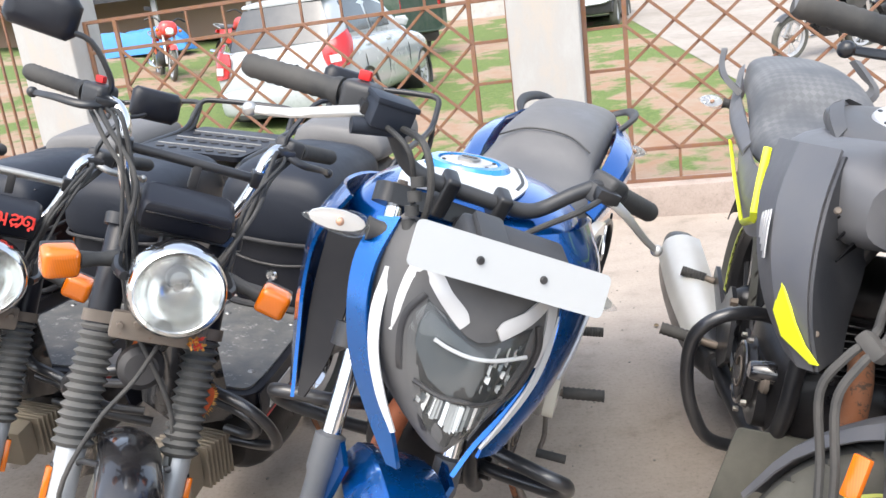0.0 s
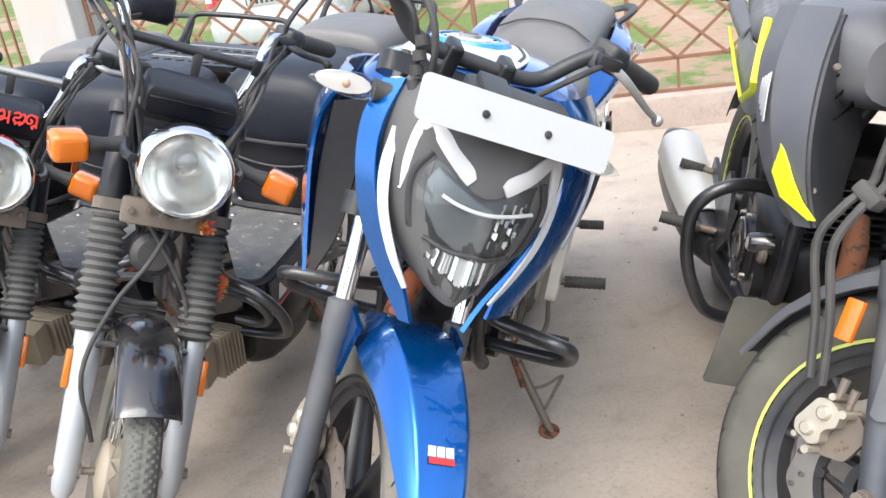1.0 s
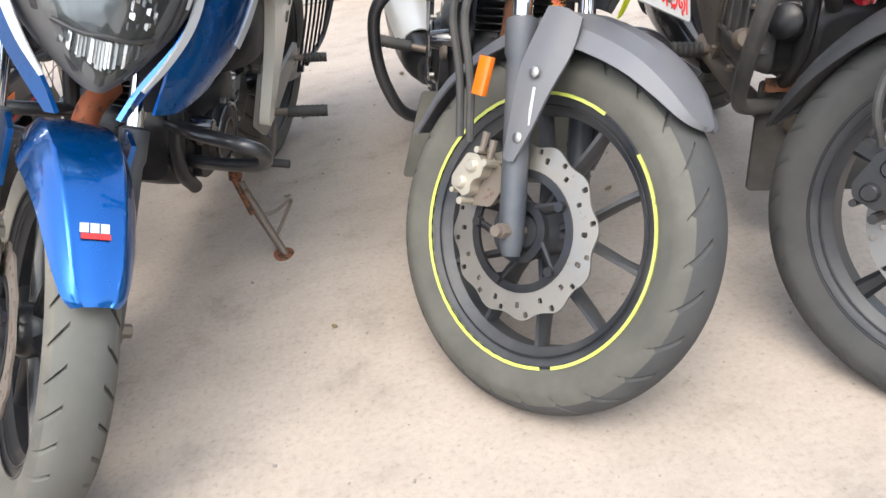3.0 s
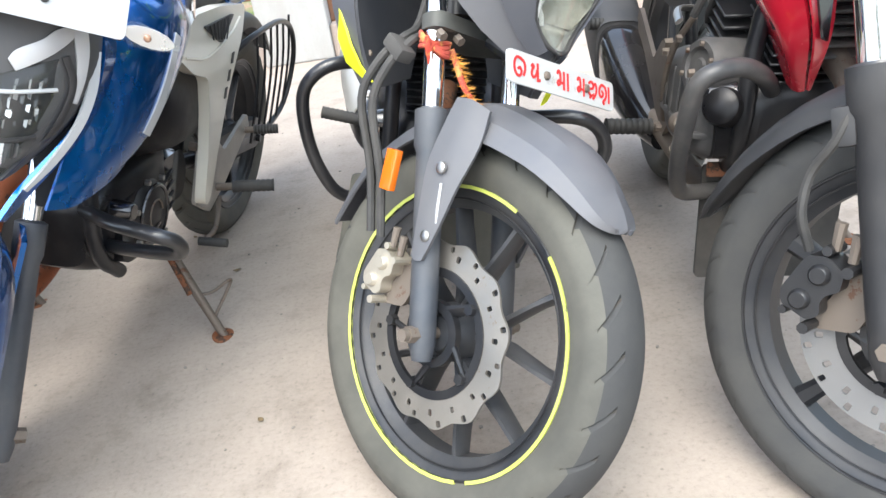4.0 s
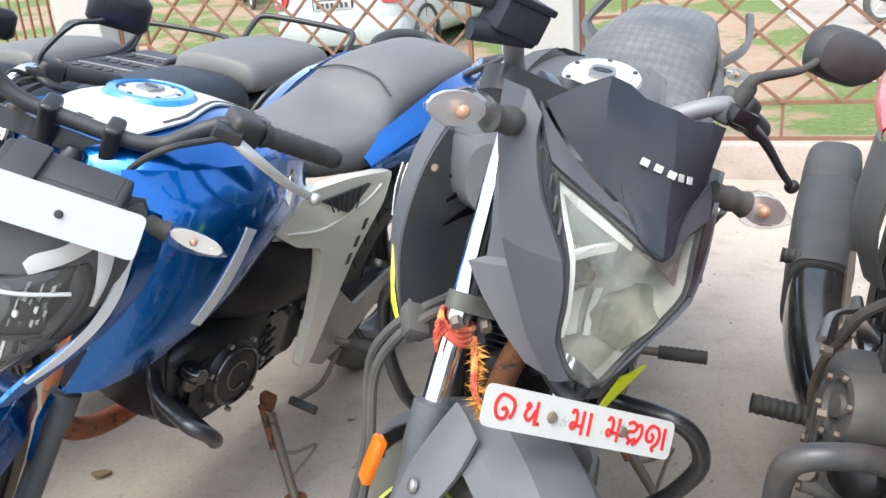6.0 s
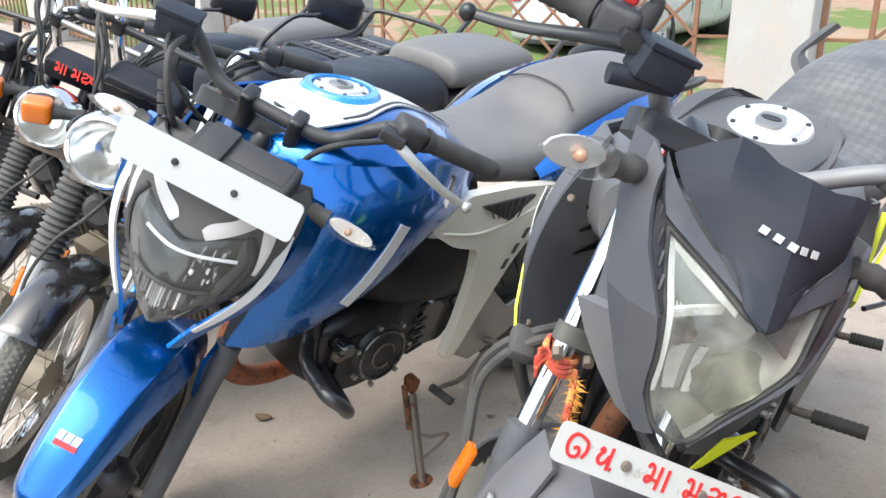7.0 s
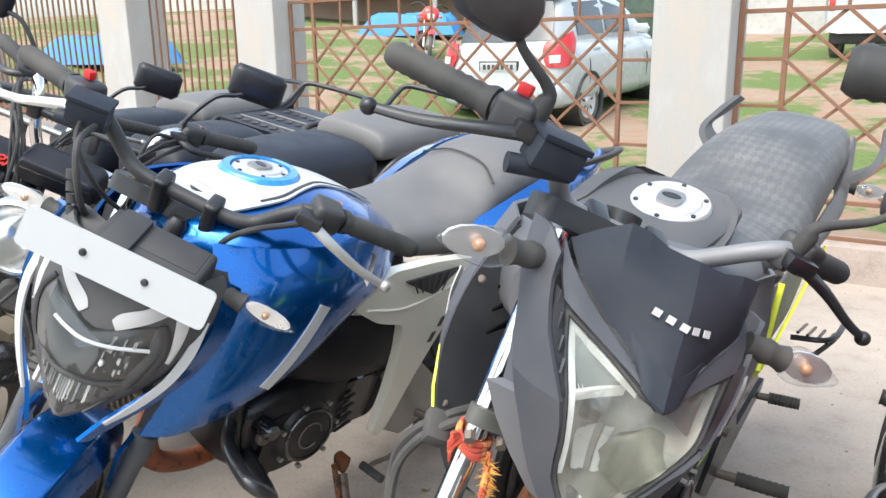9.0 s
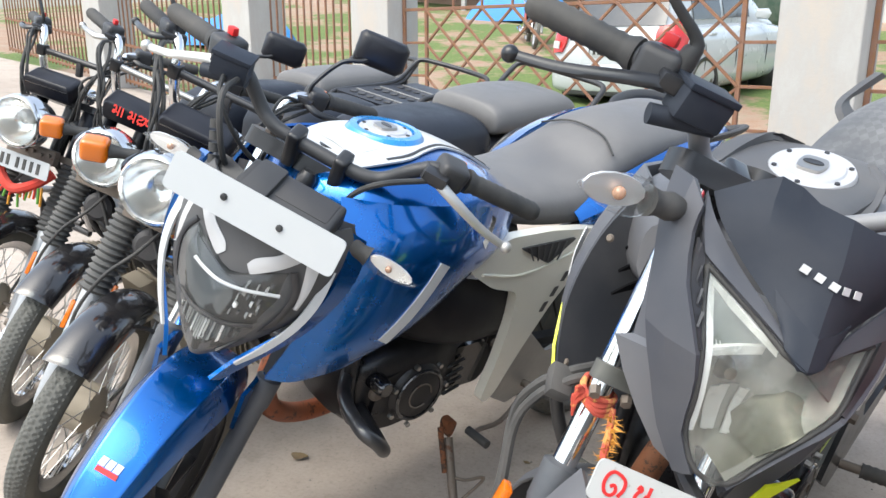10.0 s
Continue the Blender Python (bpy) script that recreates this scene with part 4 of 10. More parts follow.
def fuel_cap(ob, at, tilt, r=0.058, ring=None, face=None):
    q = pose(*at, tilt, 0, 0)
    cp = part("fuel_cap", lathe(mb(), [(0.0, 0.006), (r * 0.72, 0.006), (r * 0.76, 0.003), (r * 0.95, 0.003), (r, -0.002), (r, -0.02)], q, 40), face or SILVER, ob, "round metal fuel cap")
    if ring:
        part("cap_ring", lathe(mb(), [(r, -0.012), (r + 0.002, 0.006), (r + 0.016, 0.005), (r + 0.026, -0.008), (r + 0.028, -0.022), (r, -0.022)], q, 40, True), ring, cp)
    for k in range(6):
        a = 2 * math.pi * (k + 0.5) / 6
        part("cap_bolt", bolt(mb(), q @ V(r * 0.85 * math.cos(a), r * 0.85 * math.sin(a), 0.002), q.to_3x3() @ V(0, 0, 1), 0.0042, 0.003), BLACKMETAL, cp)
    part("keyhole_cover", slab(mb(), [(-0.016, -0.02), (0.016, -0.02), (0.02, 0.0), (0.016, 0.02), (-0.016, 0.02), (-0.02, 0.0)], 0.006, q @ pose(0, -0.002, 0.008), 0.002, 0.008), STEEL, cp)
    part("keyhole", lathe(mb(), [(0.0, 0.012), (0.014, 0.0125), (0.0155, 0.0105), (0.0, 0.010)], q @ Matrix.Diagonal((1, 0.45, 1, 1)), 16), BLACKMETAL, cp)
    return cp

# ---- the blue sports commuter ----
BLUE_AT = pose(-0.351, 0.952, -0.013, 0, 15.494, -14.496)


def arc_guard(rows, thick=0.004, centre=(0.095, 0.297), su=3, sv=3):
    """A mudguard over the front wheel. Rows: the angle from straight up (forward is minus), then (x, radius) across it."""
    y0, z0 = centre
    grid = []
    for a, across in rows:
        c, s = math.cos(radians(a)), math.sin(radians(a))
        grid.append([V(x, y0 + s * r, z0 + c * r) for x, r in across])
    return skin(mb(), grid, thick, su, sv)


def blue_bike():
    ob = thing("motorcycle", BLUE_AT, "metallic blue motorcycle with white stripes on its side stand", "motorcycle", "parked motorcycles")
    M = steer(26, 37.1)
    spec = dict(rim=0.222, metal=BLACKMETAL, spokes=6, thick=0.012, turn=0.2, disc=(0.085, 0.135, -0.062, 12), disc_metal=OLDSTEEL, tyre=OLDTYRE, pattern=short, grooves=34, label="worn dusty front tyre on a black cast wheel")
    front_end(ob, M, 0.297, 0.098, spec, SLATE, 0.60, 0.0195)
    caliper(ob, (-0.085, 0.205, 0.375), M, GOLD, -1, 0.95)
    for s in (-1, 1):
        part("fork_stay", slab(mb(), [(-0.02, -0.05), (0.02, -0.05), (0.028, 0.05), (-0.028, 0.05)], 0.008, frame_at((s * 0.085, 0.20, 0.555), (0, 1, 0), (0, 0.4, 1)), 0.002), BLUE, ob, "", M)

    # front mudguard, folded along its middle
    def across(w, r, drop):
        return [(-w, r - drop), (-w * 0.86, r - drop * 0.5), (-w * 0.66, r - drop * 0.10), (-w * 0.58, r - 0.002), (0, r), (w * 0.58, r - 0.002), (w * 0.66, r - drop * 0.10), (w * 0.86, r - drop * 0.5), (w, r - drop)]

    mg = part("front_mudguard", arc_guard([(-45, across(0.026, 0.322, 0.008)), (-42, across(0.038, 0.324, 0.014)), (-32, across(0.050, 0.328, 0.030)), (-18, across(0.060, 0.334, 0.045)), (-4, across(0.068, 0.338, 0.058)), (8, across(0.072, 0.338, 0.064)), (20, across(0.068, 0.334, 0.058)), (34, across(0.060, 0.328, 0.04))]), BLUE, ob, "glossy metallic blue front mudguard", M)
    # the maker's mark as plain shapes: white bars over a red one
    q = frame_at((-0.004, -0.0630, 0.5895), (1, 0, 0.0), (0, 0.88, 0.47))
    for k in range(3):
        x = -0.0185 + 0.0128 * k
        part("badge", slab(mb(), [(x, 0.0), (x + 0.0108, 0.0), (x + 0.0115, 0.014), (x + 0.0007, 0.014)], 0.0015, q @ pose(0, 0, 0.0025)), WHITE, mg, "white badge bar" if k == 0 else "", M)
    part("badge", slab(mb(), [(-0.017, -0.009), (0.019, -0.009), (0.019, -0.001), (-0.017, -0.001)], 0.0015, q @ pose(0, 0, 0.0025)), REDINK, mg, "red badge bar", M)

    # headlamp unit
    def shell(z, pts):
        left = [V(-x, y, z) for x, y in reversed(pts[1:])]
        return left + [V(x, y, z) for x, y in pts]

    rows = [shell(0.962, [(0, 0.200), (0.05, 0.203), (0.098, 0.222), (0.125, 0.262)]), shell(0.93, [(0, 0.180), (0.06, 0.184), (0.118, 0.212), (0.142, 0.262)]), shell(0.885, [(0, 0.158), (0.06, 0.166), (0.124, 0.198), (0.150, 0.256)]), shell(0.835, [(0, 0.138), (0.055, 0.150), (0.118, 0.184), (0.142, 0.245)]), shell(0.785, [(0, 0.120), (0.045, 0.133), (0.094, 0.165), (0.118, 0.225)]), shell(0.735, [(0, 0.104), (0.026, 0.114), (0.054, 0.142), (0.072, 0.195)]), shell(0.712, [(0, 0.104), (0.012, 0.110), (0.026, 0.135), (0.038, 0.185)])]
    hl = part("headlamp", skin(mb(), rows, 0.006, 3, 3), COWLGREY, ob, "pointed headlamp in a grey plastic cowl", M)
    part("lamp_back", skin(mb(), [[p + V(0, 0.045, 0) if abs(p.x) < 0.1 else p + V(0, 0.01, 0) for p in r] for r in rows], 0.004, 2, 2), PLASTIC, hl, "", M)

    def surf(x, z, off=0.004):
        zs = [0.962, 0.93, 0.885, 0.835, 0.785, 0.735, 0.712]
        tab = [[(0, 0.200), (0.05, 0.203), (0.098, 0.222), (0.125, 0.262)], [(0, 0.180), (0.06, 0.184), (0.118, 0.212), (0.142, 0.262)], [(0, 0.158), (0.06, 0.166), (0.124, 0.198), (0.150, 0.256)], [(0, 0.138), (0.055, 0.150), (0.118, 0.184), (0.142, 0.245)], [(0, 0.120), (0.045, 0.133), (0.094, 0.165), (0.118, 0.225)], [(0, 0.104), (0.026, 0.114), (0.054, 0.142), (0.072, 0.195)], [(0, 0.104), (0.012, 0.110), (0.026, 0.135), (0.038, 0.185)]]
        ys = [np.interp(abs(x), [a for a, _ in r], [b for _, b in r]) for r in tab]
        return V(x, float(np.interp(-z, [-k for k in zs], ys)) - off, z)

    def patch(outline, mat, name, label, off=0.005, thick=0.004, rings=5):
        """A piece that follows the cowl's surface inside an outline."""
        c = V(sum(p[0] for p in outline) / len(outline), sum(p[1] for p in outline) / len(outline), 0)
        bm = mb()
        pts = [V(p[0], p[1], 0) for p in outline]
        tops, lows = [], []
        for k in range(rings, 0, -1):
            f = k / rings
            ring = [c.lerp(p, f) for p in pts]
            bulge = off + (0.010 * (1 - f * f) if "lens" in name else 0)
            tops.append([bm.verts.new(surf(p.x, p.y, bulge)) for p in ring])
        edge = [bm.verts.new(surf(p.x, p.y, off - thick)) for p in pts]
        stitch(bm, [edge] + tops, True, False, False)
        mid = bm.verts.new(surf(c.x, c.y, off + (0.010 if "lens" in name else 0)))
        last = tops[-1]
        for k in range(len(last)):
            bm.faces.new((last[k], last[(k + 1) % len(last)], mid))
        return part(name, bm, mat, hl, label, M)

    lens_edge = [(-0.080, 0.892), (-0.045, 0.880), (-0.018, 0.866), (0.0, 0.862), (0.018, 0.866), (0.045, 0.880), (0.080, 0.892), (0.091, 0.872), (0.093, 0.845), (0.080, 0.805), (0.062, 0.772), (0.030, 0.738), (0.0, 0.722), (-0.030, 0.738), (-0.062, 0.772), (-0.080, 0.805), (-0.093, 0.845), (-0.091, 0.872)]
    patch(lens_edge, LAMPDARK, "reflector", "dark smoked reflector", 0.0035)
    # grey patch over one half imitates reflections in the glass
    patch([(-0.074, 0.880), (-0.045, 0.870), (-0.012, 0.858), (0.016, 0.850), (0.022, 0.825), (0.016, 0.795), (-0.018, 0.788), (-0.050, 0.800), (-0.078, 0.832), (-0.082, 0.86)], LAMPSHEEN, "upper_lamp", "smooth upper lamp, its grey standing in for reflections", 0.0055)
    # faceted reflectors: tall flutes below, small facets above; their mixed tones imitate glints
    rng = random.Random(12)
    for k in range(26):
        x0 = -0.058 + 0.0044 * k
        z1, z0 = 0.783 - 0.02 * max(0.0, abs(x0 + 0.002) - 0.046) / 0.01, 0.738 + 0.45 * abs(x0 + 0.002) + rng.uniform(0.0, 0.010)
        bm = mb()
        t = rng.uniform(0.0005, 0.0045)
        q4 = [surf(x0, z1, 0.005), surf(x0 + 0.0042, z1 - 0.001, 0.005 + t), surf(x0 + 0.0042, z0, 0.005 + t), surf(x0, z0 + rng.uniform(-0.004, 0.004), 0.005)]
        vs = [bm.verts.new(p) for p in q4] + [bm.verts.new(p + V(0, 0.003, 0)) for p in q4]
        stitch(bm, [vs[:4], vs[4:]])
        part("flute", bm, (LAMPGREY, LAMPSHEEN, MIRROR, LAMPGREY, LAMPSHEEN, MIRROR, LAMPDARK)[rng.randrange(7)], hl, "", M)
    for k in range(26):
        x0, z0 = rng.uniform(0.024, 0.080), rng.uniform(0.805, 0.872)
        if z0 > 0.858 + 0.25 * (x0 - 0.03) or z0 < 0.79 + 0.2 * abs(x0 - 0.05):
            continue
        bm = mb()
        w, h, t = rng.uniform(0.0010, 0.0030), rng.uniform(0.003, 0.008), rng.uniform(-0.003, 0.005)
        q4 = [surf(x0 - w, z0 + h * 0.6, 0.006), surf(x0 + w, z0 + h, 0.006 + t), surf(x0 + w * 0.7, z0 - h, 0.006 + t), surf(x0 - w * 1.1, z0 - h * 0.7, 0.006)]
        vs = [bm.verts.new(p) for p in q4] + [bm.verts.new(p + V(0, 0.003, 0)) for p in q4]
        stitch(bm, [vs[:4], vs[4:]])
        part("facet", bm, (LAMPGREY, LAMPSHEEN, LAMPGREY, MIRROR)[k % 4], hl, "", M)
    part("lamp_divider", tube(mb(), [surf(x, z, 0.008) for x, z in ((-0.066, 0.790), (-0.03, 0.786), (0.0, 0.790), (0.03, 0.786), (0.066, 0.790))], 0.0035, 8, 4), PLASTIC, hl, "", M)
    part("light_strip", tube(mb(), [surf(x, z, 0.0095) for x, z in ((-0.060, 0.852), (-0.036, 0.847), (-0.004, 0.846), (0.034, 0.848), (0.084, 0.854))], 0.0030, 8, 4, flat=0.6), SILVER, hl, "white light strip", M)
    patch(lens_edge, CLEAR, "lens", "clear lamp lens with dust", 0.010, 0.006)

    def strip(rows, name, mat, label, off=0.004):
        """A raised strip that follows the cowl: rows of two edge points (x, z)."""
        return part(name, skin(mb(), [[surf(a[0], a[1], off), surf((a[0] + b[0]) / 2, (a[1] + b[1]) / 2, off + 0.001), surf(b[0], b[1], off)] for a, b in rows], 0.004, 4, 2), mat, hl, label, M)

    for s in (-1, 1):
        strip([((s * 0.100, 0.934), (s * 0.088, 0.934)), ((s * 0.092, 0.918), (s * 0.070, 0.926)), ((s * 0.070, 0.898), (s * 0.054, 0.912)), ((s * 0.044, 0.880), (s * 0.028, 0.896)), ((s * 0.030, 0.872), (s * 0.020, 0.884))], "accent", SILVER, "white chevron accent")
        strip([((s * 0.108, 0.936), (s * 0.092, 0.928)), ((s * 0.116, 0.905), (s * 0.100, 0.900)), ((s * 0.117, 0.872), (s * 0.106, 0.868)), ((s * 0.113, 0.845), (s * 0.108, 0.843)), ((s * 0.110, 0.835), (s * 0.109, 0.834))], "accent", SILVER, "")
        strip([((s * 0.090, 0.898), (s * 0.082, 0.896)), ((s * 0.104, 0.87), (s * 0.096, 0.868)), ((s * 0.104, 0.84), (s * 0.097, 0.842)), ((s * 0.092, 0.80), (s * 0.085, 0.803)), ((s * 0.070, 0.766), (s * 0.064, 0.77)), ((s * 0.034, 0.730), (s * 0.030, 0.736))], "lamp_bezel", PLASTIC, "", 0.007)
        blade = [[(s * 0.128, 0.262, 0.955), (s * 0.152, 0.282, 0.94)], [(s * 0.145, 0.228, 0.895), (s * 0.166, 0.262, 0.89)], [(s * 0.138, 0.196, 0.835), (s * 0.158, 0.235, 0.83)], [(s * 0.108, 0.165, 0.775), (s * 0.132, 0.205, 0.765)], [(s * 0.064, 0.132, 0.715), (s * 0.084, 0.165, 0.700)], [(s * 0.040, 0.108, 0.672), (s * 0.050, 0.125, 0.664)]]
        part("cowl_blade", skin(mb(), blade, 0.007, 4, 2), BLUE, hl, "blue side blade", M)
        band = [[(s * 0.122, 0.228, 0.90), (s * 0.136, 0.228, 0.90)], [(s * 0.124, 0.200, 0.855), (s * 0.138, 0.206, 0.850)], [(s * 0.114, 0.176, 0.805), (s * 0.126, 0.182, 0.80)], [(s * 0.088, 0.150, 0.755), (s * 0.098, 0.156, 0.750)], [(s * 0.062, 0.128, 0.718), (s * 0.066, 0.131, 0.714)]]
        part("blade_stripe", skin(mb(), [[V(p) + V(s * 0.002, -0.007, 0) for p in r] for r in band], 0.004, 4, 2), WHITE, hl, "white stripe", M)

    # number plate left blank, and its two screws
    pl = part("number_plate", slab(mb(), [(-0.1435, -0.030), (0.1435, -0.030), (0.1435, 0.030), (-0.1435, 0.030)], 0.004, frame_at((0.003, 0.157, 0.972), (1, 0, 0.015), (0, 0.38, 0.92)), 0.001, 0.010), PLATE, ob, "blank white front number plate with two screws", M)
    for x in (-0.047, 0.047):
        c = V(x, 0.1545, 0.973)
        part("screw", lathe(mb(), [(0.0, 0.004), (0.004, 0.0035), (0.0056, 0.001), (0.0056, -0.002)], Matrix.Translation(c) @ pose(0, 0, 0, 70, 0, 0), 12), BLACKMETAL, pl, "", M)

    # instrument pod, bar clamps and bar
    bm = block((0.165, 0.085, 0.042), pose(0.026, 0.222, 0.967, 12, 0, 0), 0.010, 3)
    add(bm, block((0.045, 0.085, 0.016), pose(-0.020, 0.214, 0.988, 12, 0, 0), 0.006))
    pod = part("instrument_pod", bm, GREYPLASTIC, ob, "dusty black instrument pod", M)
    part("display", block((0.09, 0.05, 0.004), pose(0.052, 0.229, 0.989, 12, 0, 0), 0.001), PLASTIC, pod, "", M)
    hb = handlebar(ob, M, GREYPLASTIC, BRIGHTALLOY, 0.37, [(0, 0.375, 0.985), (0.05, 0.375, 0.985), (0.09, 0.378, 0.988), (0.12, 0.385, 1.0), (0.165, 0.385, 1.045), (0.21, 0.395, 1.062), (0.37, 0.482, 1.03)])
    for x in (-0.045, 0.045):
        part("bar_clamp", block((0.024, 0.042, 0.070), pose(x, 0.378, 0.972, 10, 0, 0), 0.008, 3), BLACKMETAL, ob, "", M)
    master_cylinder(hb, M, (-0.178, 0.352, 1.062))
    part("ignition_lock", lathe(mb(), [(0.0, 0.012), (0.012, 0.012), (0.013, 0.009), (0.017, 0.0), (0.017, -0.03)], pose(0, 0.362, 0.938, -20, 0, 0), 20), BLACKMETAL, ob, "", M)
    for s in (-1, 1):
        part("fork_cap", lathe(mb(), [(0.0, 0.010), (0.008, 0.010), (0.009, 0.005), (0.015, 0.004), (0.016, -0.02)], pose(s * 0.10, 0.412, 0.950, -26, 0, 0), 8), OLDSTEEL, ob, "", M)
        indicator(ob, M, (s * 0.108, 0.265, 0.932), (s * 0.256, 0.272, 0.916), 0.0185, 0.9)
    cable(ob, M, [(-0.16, 0.36, 1.05), (-0.14, 0.26, 1.06), (-0.11, 0.24, 0.99), (-0.09, 0.30, 0.85), (-0.09, 0.26, 0.62), (-0.10, 0.20, 0.45)], 0.005)
    cable(ob, M, [(0.19, 0.36, 1.05), (0.13, 0.30, 1.035), (0.085, 0.34, 0.96), (0.06, 0.42, 0.85)], 0.005)
    cable(ob, M, [(-0.19, 0.36, 1.05), (-0.15, 0.28, 1.04), (-0.10, 0.32, 0.95), (-0.05, 0.43, 0.86)], 0.004)
    for k, z in enumerate((1.02, 1.0, 0.98, 0.96)):
        part("cable_boot", tube(mb(), [(-0.135 + 0.004 * k, 0.255, z), (-0.13 + 0.004 * k, 0.25, z - 0.012)], 0.010, 10, 1), RUBBER, hb, "", M)

    # tank, its white band and cap
    tk_rings = [hoop(0.37, 0.845, 0.09, 0.075, 2.4), hoop(0.42, 0.855, 0.160, 0.098, 2.5), hoop(0.50, 0.858, 0.200, 0.108, 2.5), hoop(0.60, 0.855, 0.205, 0.112, 2.5), hoop(0.70, 0.845, 0.185, 0.106, 2.5), hoop(0.79, 0.825, 0.150, 0.088, 2.5), hoop(0.86, 0.81, 0.11, 0.06, 2.5)]
    tk = part("fuel_tank", loft(mb(), tk_rings, 5), BLUE, ob, "glossy blue fuel tank")

    def tank_top(x, y, off):
        ys = [0.37, 0.42, 0.50, 0.60, 0.70, 0.79, 0.86]
        zc = float(np.interp(y, ys, [0.845, 0.855, 0.858, 0.855, 0.845, 0.825, 0.81]))
        w = float(np.interp(y, ys, [0.09, 0.160, 0.200, 0.205, 0.185, 0.150, 0.11]))
        h = float(np.interp(y, ys, [0.075, 0.098, 0.108, 0.112, 0.106, 0.088, 0.06]))
        return V(x, y, zc + h * max(0.0, 1 - (abs(x) / w) ** 2.5) ** (1 / 2.5) + off)

    part("tank_band", skin(mb(), [[tank_top(x * g, y, 0.0035) for x in (-0.13, -0.065, 0, 0.065, 0.13)] for y, g in ((0.43, 0.66), (0.50, 0.80), (0.56, 0.78), (0.62, 0.60), (0.68, 0.44), (0.76, 0.40), (0.83, 0.36))], 0.004, 3, 3), WHITE, tk, "white band along the tank top")
    part("band_line", skin(mb(), [[tank_top(x - 0.012, y, 0.0058), tank_top(x - 0.006, y, 0.0058)] for y, x in ((0.51, 0.104), (0.56, 0.101), (0.62, 0.078), (0.68, 0.057), (0.76, 0.052), (0.82, 0.048))], 0.003, 3, 1), GREYPLASTIC, tk)
    fuel_cap(tk, (-0.016, 0.588, 0.974), -3, 0.054, SKYBLUE, CAPALLOY)
    part("ridge", skin(mb(), [[tank_top(-0.06, y, 0.004), tank_top(0.0, y, 0.0075), tank_top(0.06, y, 0.004)] for y in (0.46, 0.50, 0.54)], 0.004), WHITE, tk)
    # shrouds
    for s in (-1, 1):
        X = Matrix.Diagonal((s, 1, 1, 1))
        g = [[(0.145, 0.385, 0.935), (0.198, 0.47, 0.930), (0.212, 0.60, 0.915), (0.188, 0.74, 0.880), (0.165, 0.80, 0.85)],
             [(0.188, 0.360, 0.865), (0.238, 0.45, 0.862), (0.250, 0.57, 0.845), (0.214, 0.70, 0.805), (0.185, 0.76, 0.79)],
             [(0.192, 0.332, 0.785), (0.238, 0.415, 0.770), (0.246, 0.52, 0.750), (0.222, 0.625, 0.755), (0.20, 0.67, 0.765)],
             [(0.178, 0.300, 0.700), (0.218, 0.365, 0.685), (0.224, 0.45, 0.668), (0.216, 0.535, 0.685), (0.21, 0.57, 0.71)],
             [(0.160, 0.262, 0.618), (0.178, 0.30, 0.610), (0.190, 0.345, 0.614), (0.200, 0.40, 0.625), (0.205, 0.45, 0.645)]]
        sh = part("tank_shroud", skin(mb(), g, 0.006, 4, 4), BLUE, ob, "glossy blue tank shroud with a white stripe", X)
        # near-black sheet stands in for the shaded gap inside the shroud
        part("shroud_gap_shade", skin(mb(), [[(0.10, 0.36, 0.90), (0.17, 0.37, 0.88)], [(0.11, 0.34, 0.78), (0.178, 0.345, 0.77)], [(0.12, 0.31, 0.68), (0.165, 0.305, 0.68)], [(0.14, 0.27, 0.62), (0.152, 0.27, 0.62)]], 0.005), SATINBLACK, sh, "", X)
        part("shroud_stripe", skin(mb(), [[(0.2555, 0.532, 0.836), (0.2525, 0.558, 0.822)], [(0.2535, 0.502, 0.785), (0.2525, 0.524, 0.772)], [(0.246, 0.470, 0.735), (0.2465, 0.490, 0.722)], [(0.2335, 0.438, 0.690), (0.2345, 0.456, 0.678)]], 0.004, 4, 2), WHITE, sh, "white diagonal stripe", X)
        # leaping-animal emblem reduced to a plain slanted bar
        part("emblem", slab(mb(), [(-0.03, -0.012), (-0.01, -0.02), (0.03, 0.012), (0.02, 0.022), (-0.012, 0.004)], 0.003, frame_at((0.238, 0.655, 0.865), (0.0, -0.25, 1), (-0.2, 1, 0)), 0.001), CHROME, sh, "small chrome emblem", X)
        part("side_panel", slab(mb(), [(0.672, 0.755), (0.77, 0.812), (0.90, 0.806), (1.075, 0.782), (1.055, 0.715), (0.960, 0.61), (0.890, 0.50), (0.838, 0.405), (0.815, 0.385), (0.795, 0.400), (0.822, 0.50), (0.836, 0.60), (0.832, 0.672), (0.75, 0.700)], 0.024, frame_at((0.185, 0, 0), (0, 1, 0), (0, 0, 1)), 0.008, 0.02, 3), CHAMPAGNE, ob, "champagne-grey side frame cover", X)
        sp = part("panel_vent", slab(mb(), [(0.805, 0.783), (0.985, 0.777), (0.905, 0.728)], 0.008, frame_at((0.198, 0, 0), (0, 1, 0), (0, 0, 1)), 0.002, 0.012), PLASTIC, ob, "black mesh vent in the side cover", X)
        for k in range(6):
            part("vent_bar", tube(mb(), [(0.2035, 0.83 + 0.024 * k, 0.781), (0.2035, 0.85 + 0.016 * k, 0.748 - 0.003 * k)], 0.0018, 6, 1), GREYPLASTIC, sp, "", X)
        part("panel_crease", tube(mb(), [(0.1985, 0.71, 0.742), (0.1985, 0.83, 0.716), (0.1985, 0.97, 0.735), (0.1985, 1.03, 0.76)], 0.003, 8, 4), CHAMPAGNE, ob, "", X)
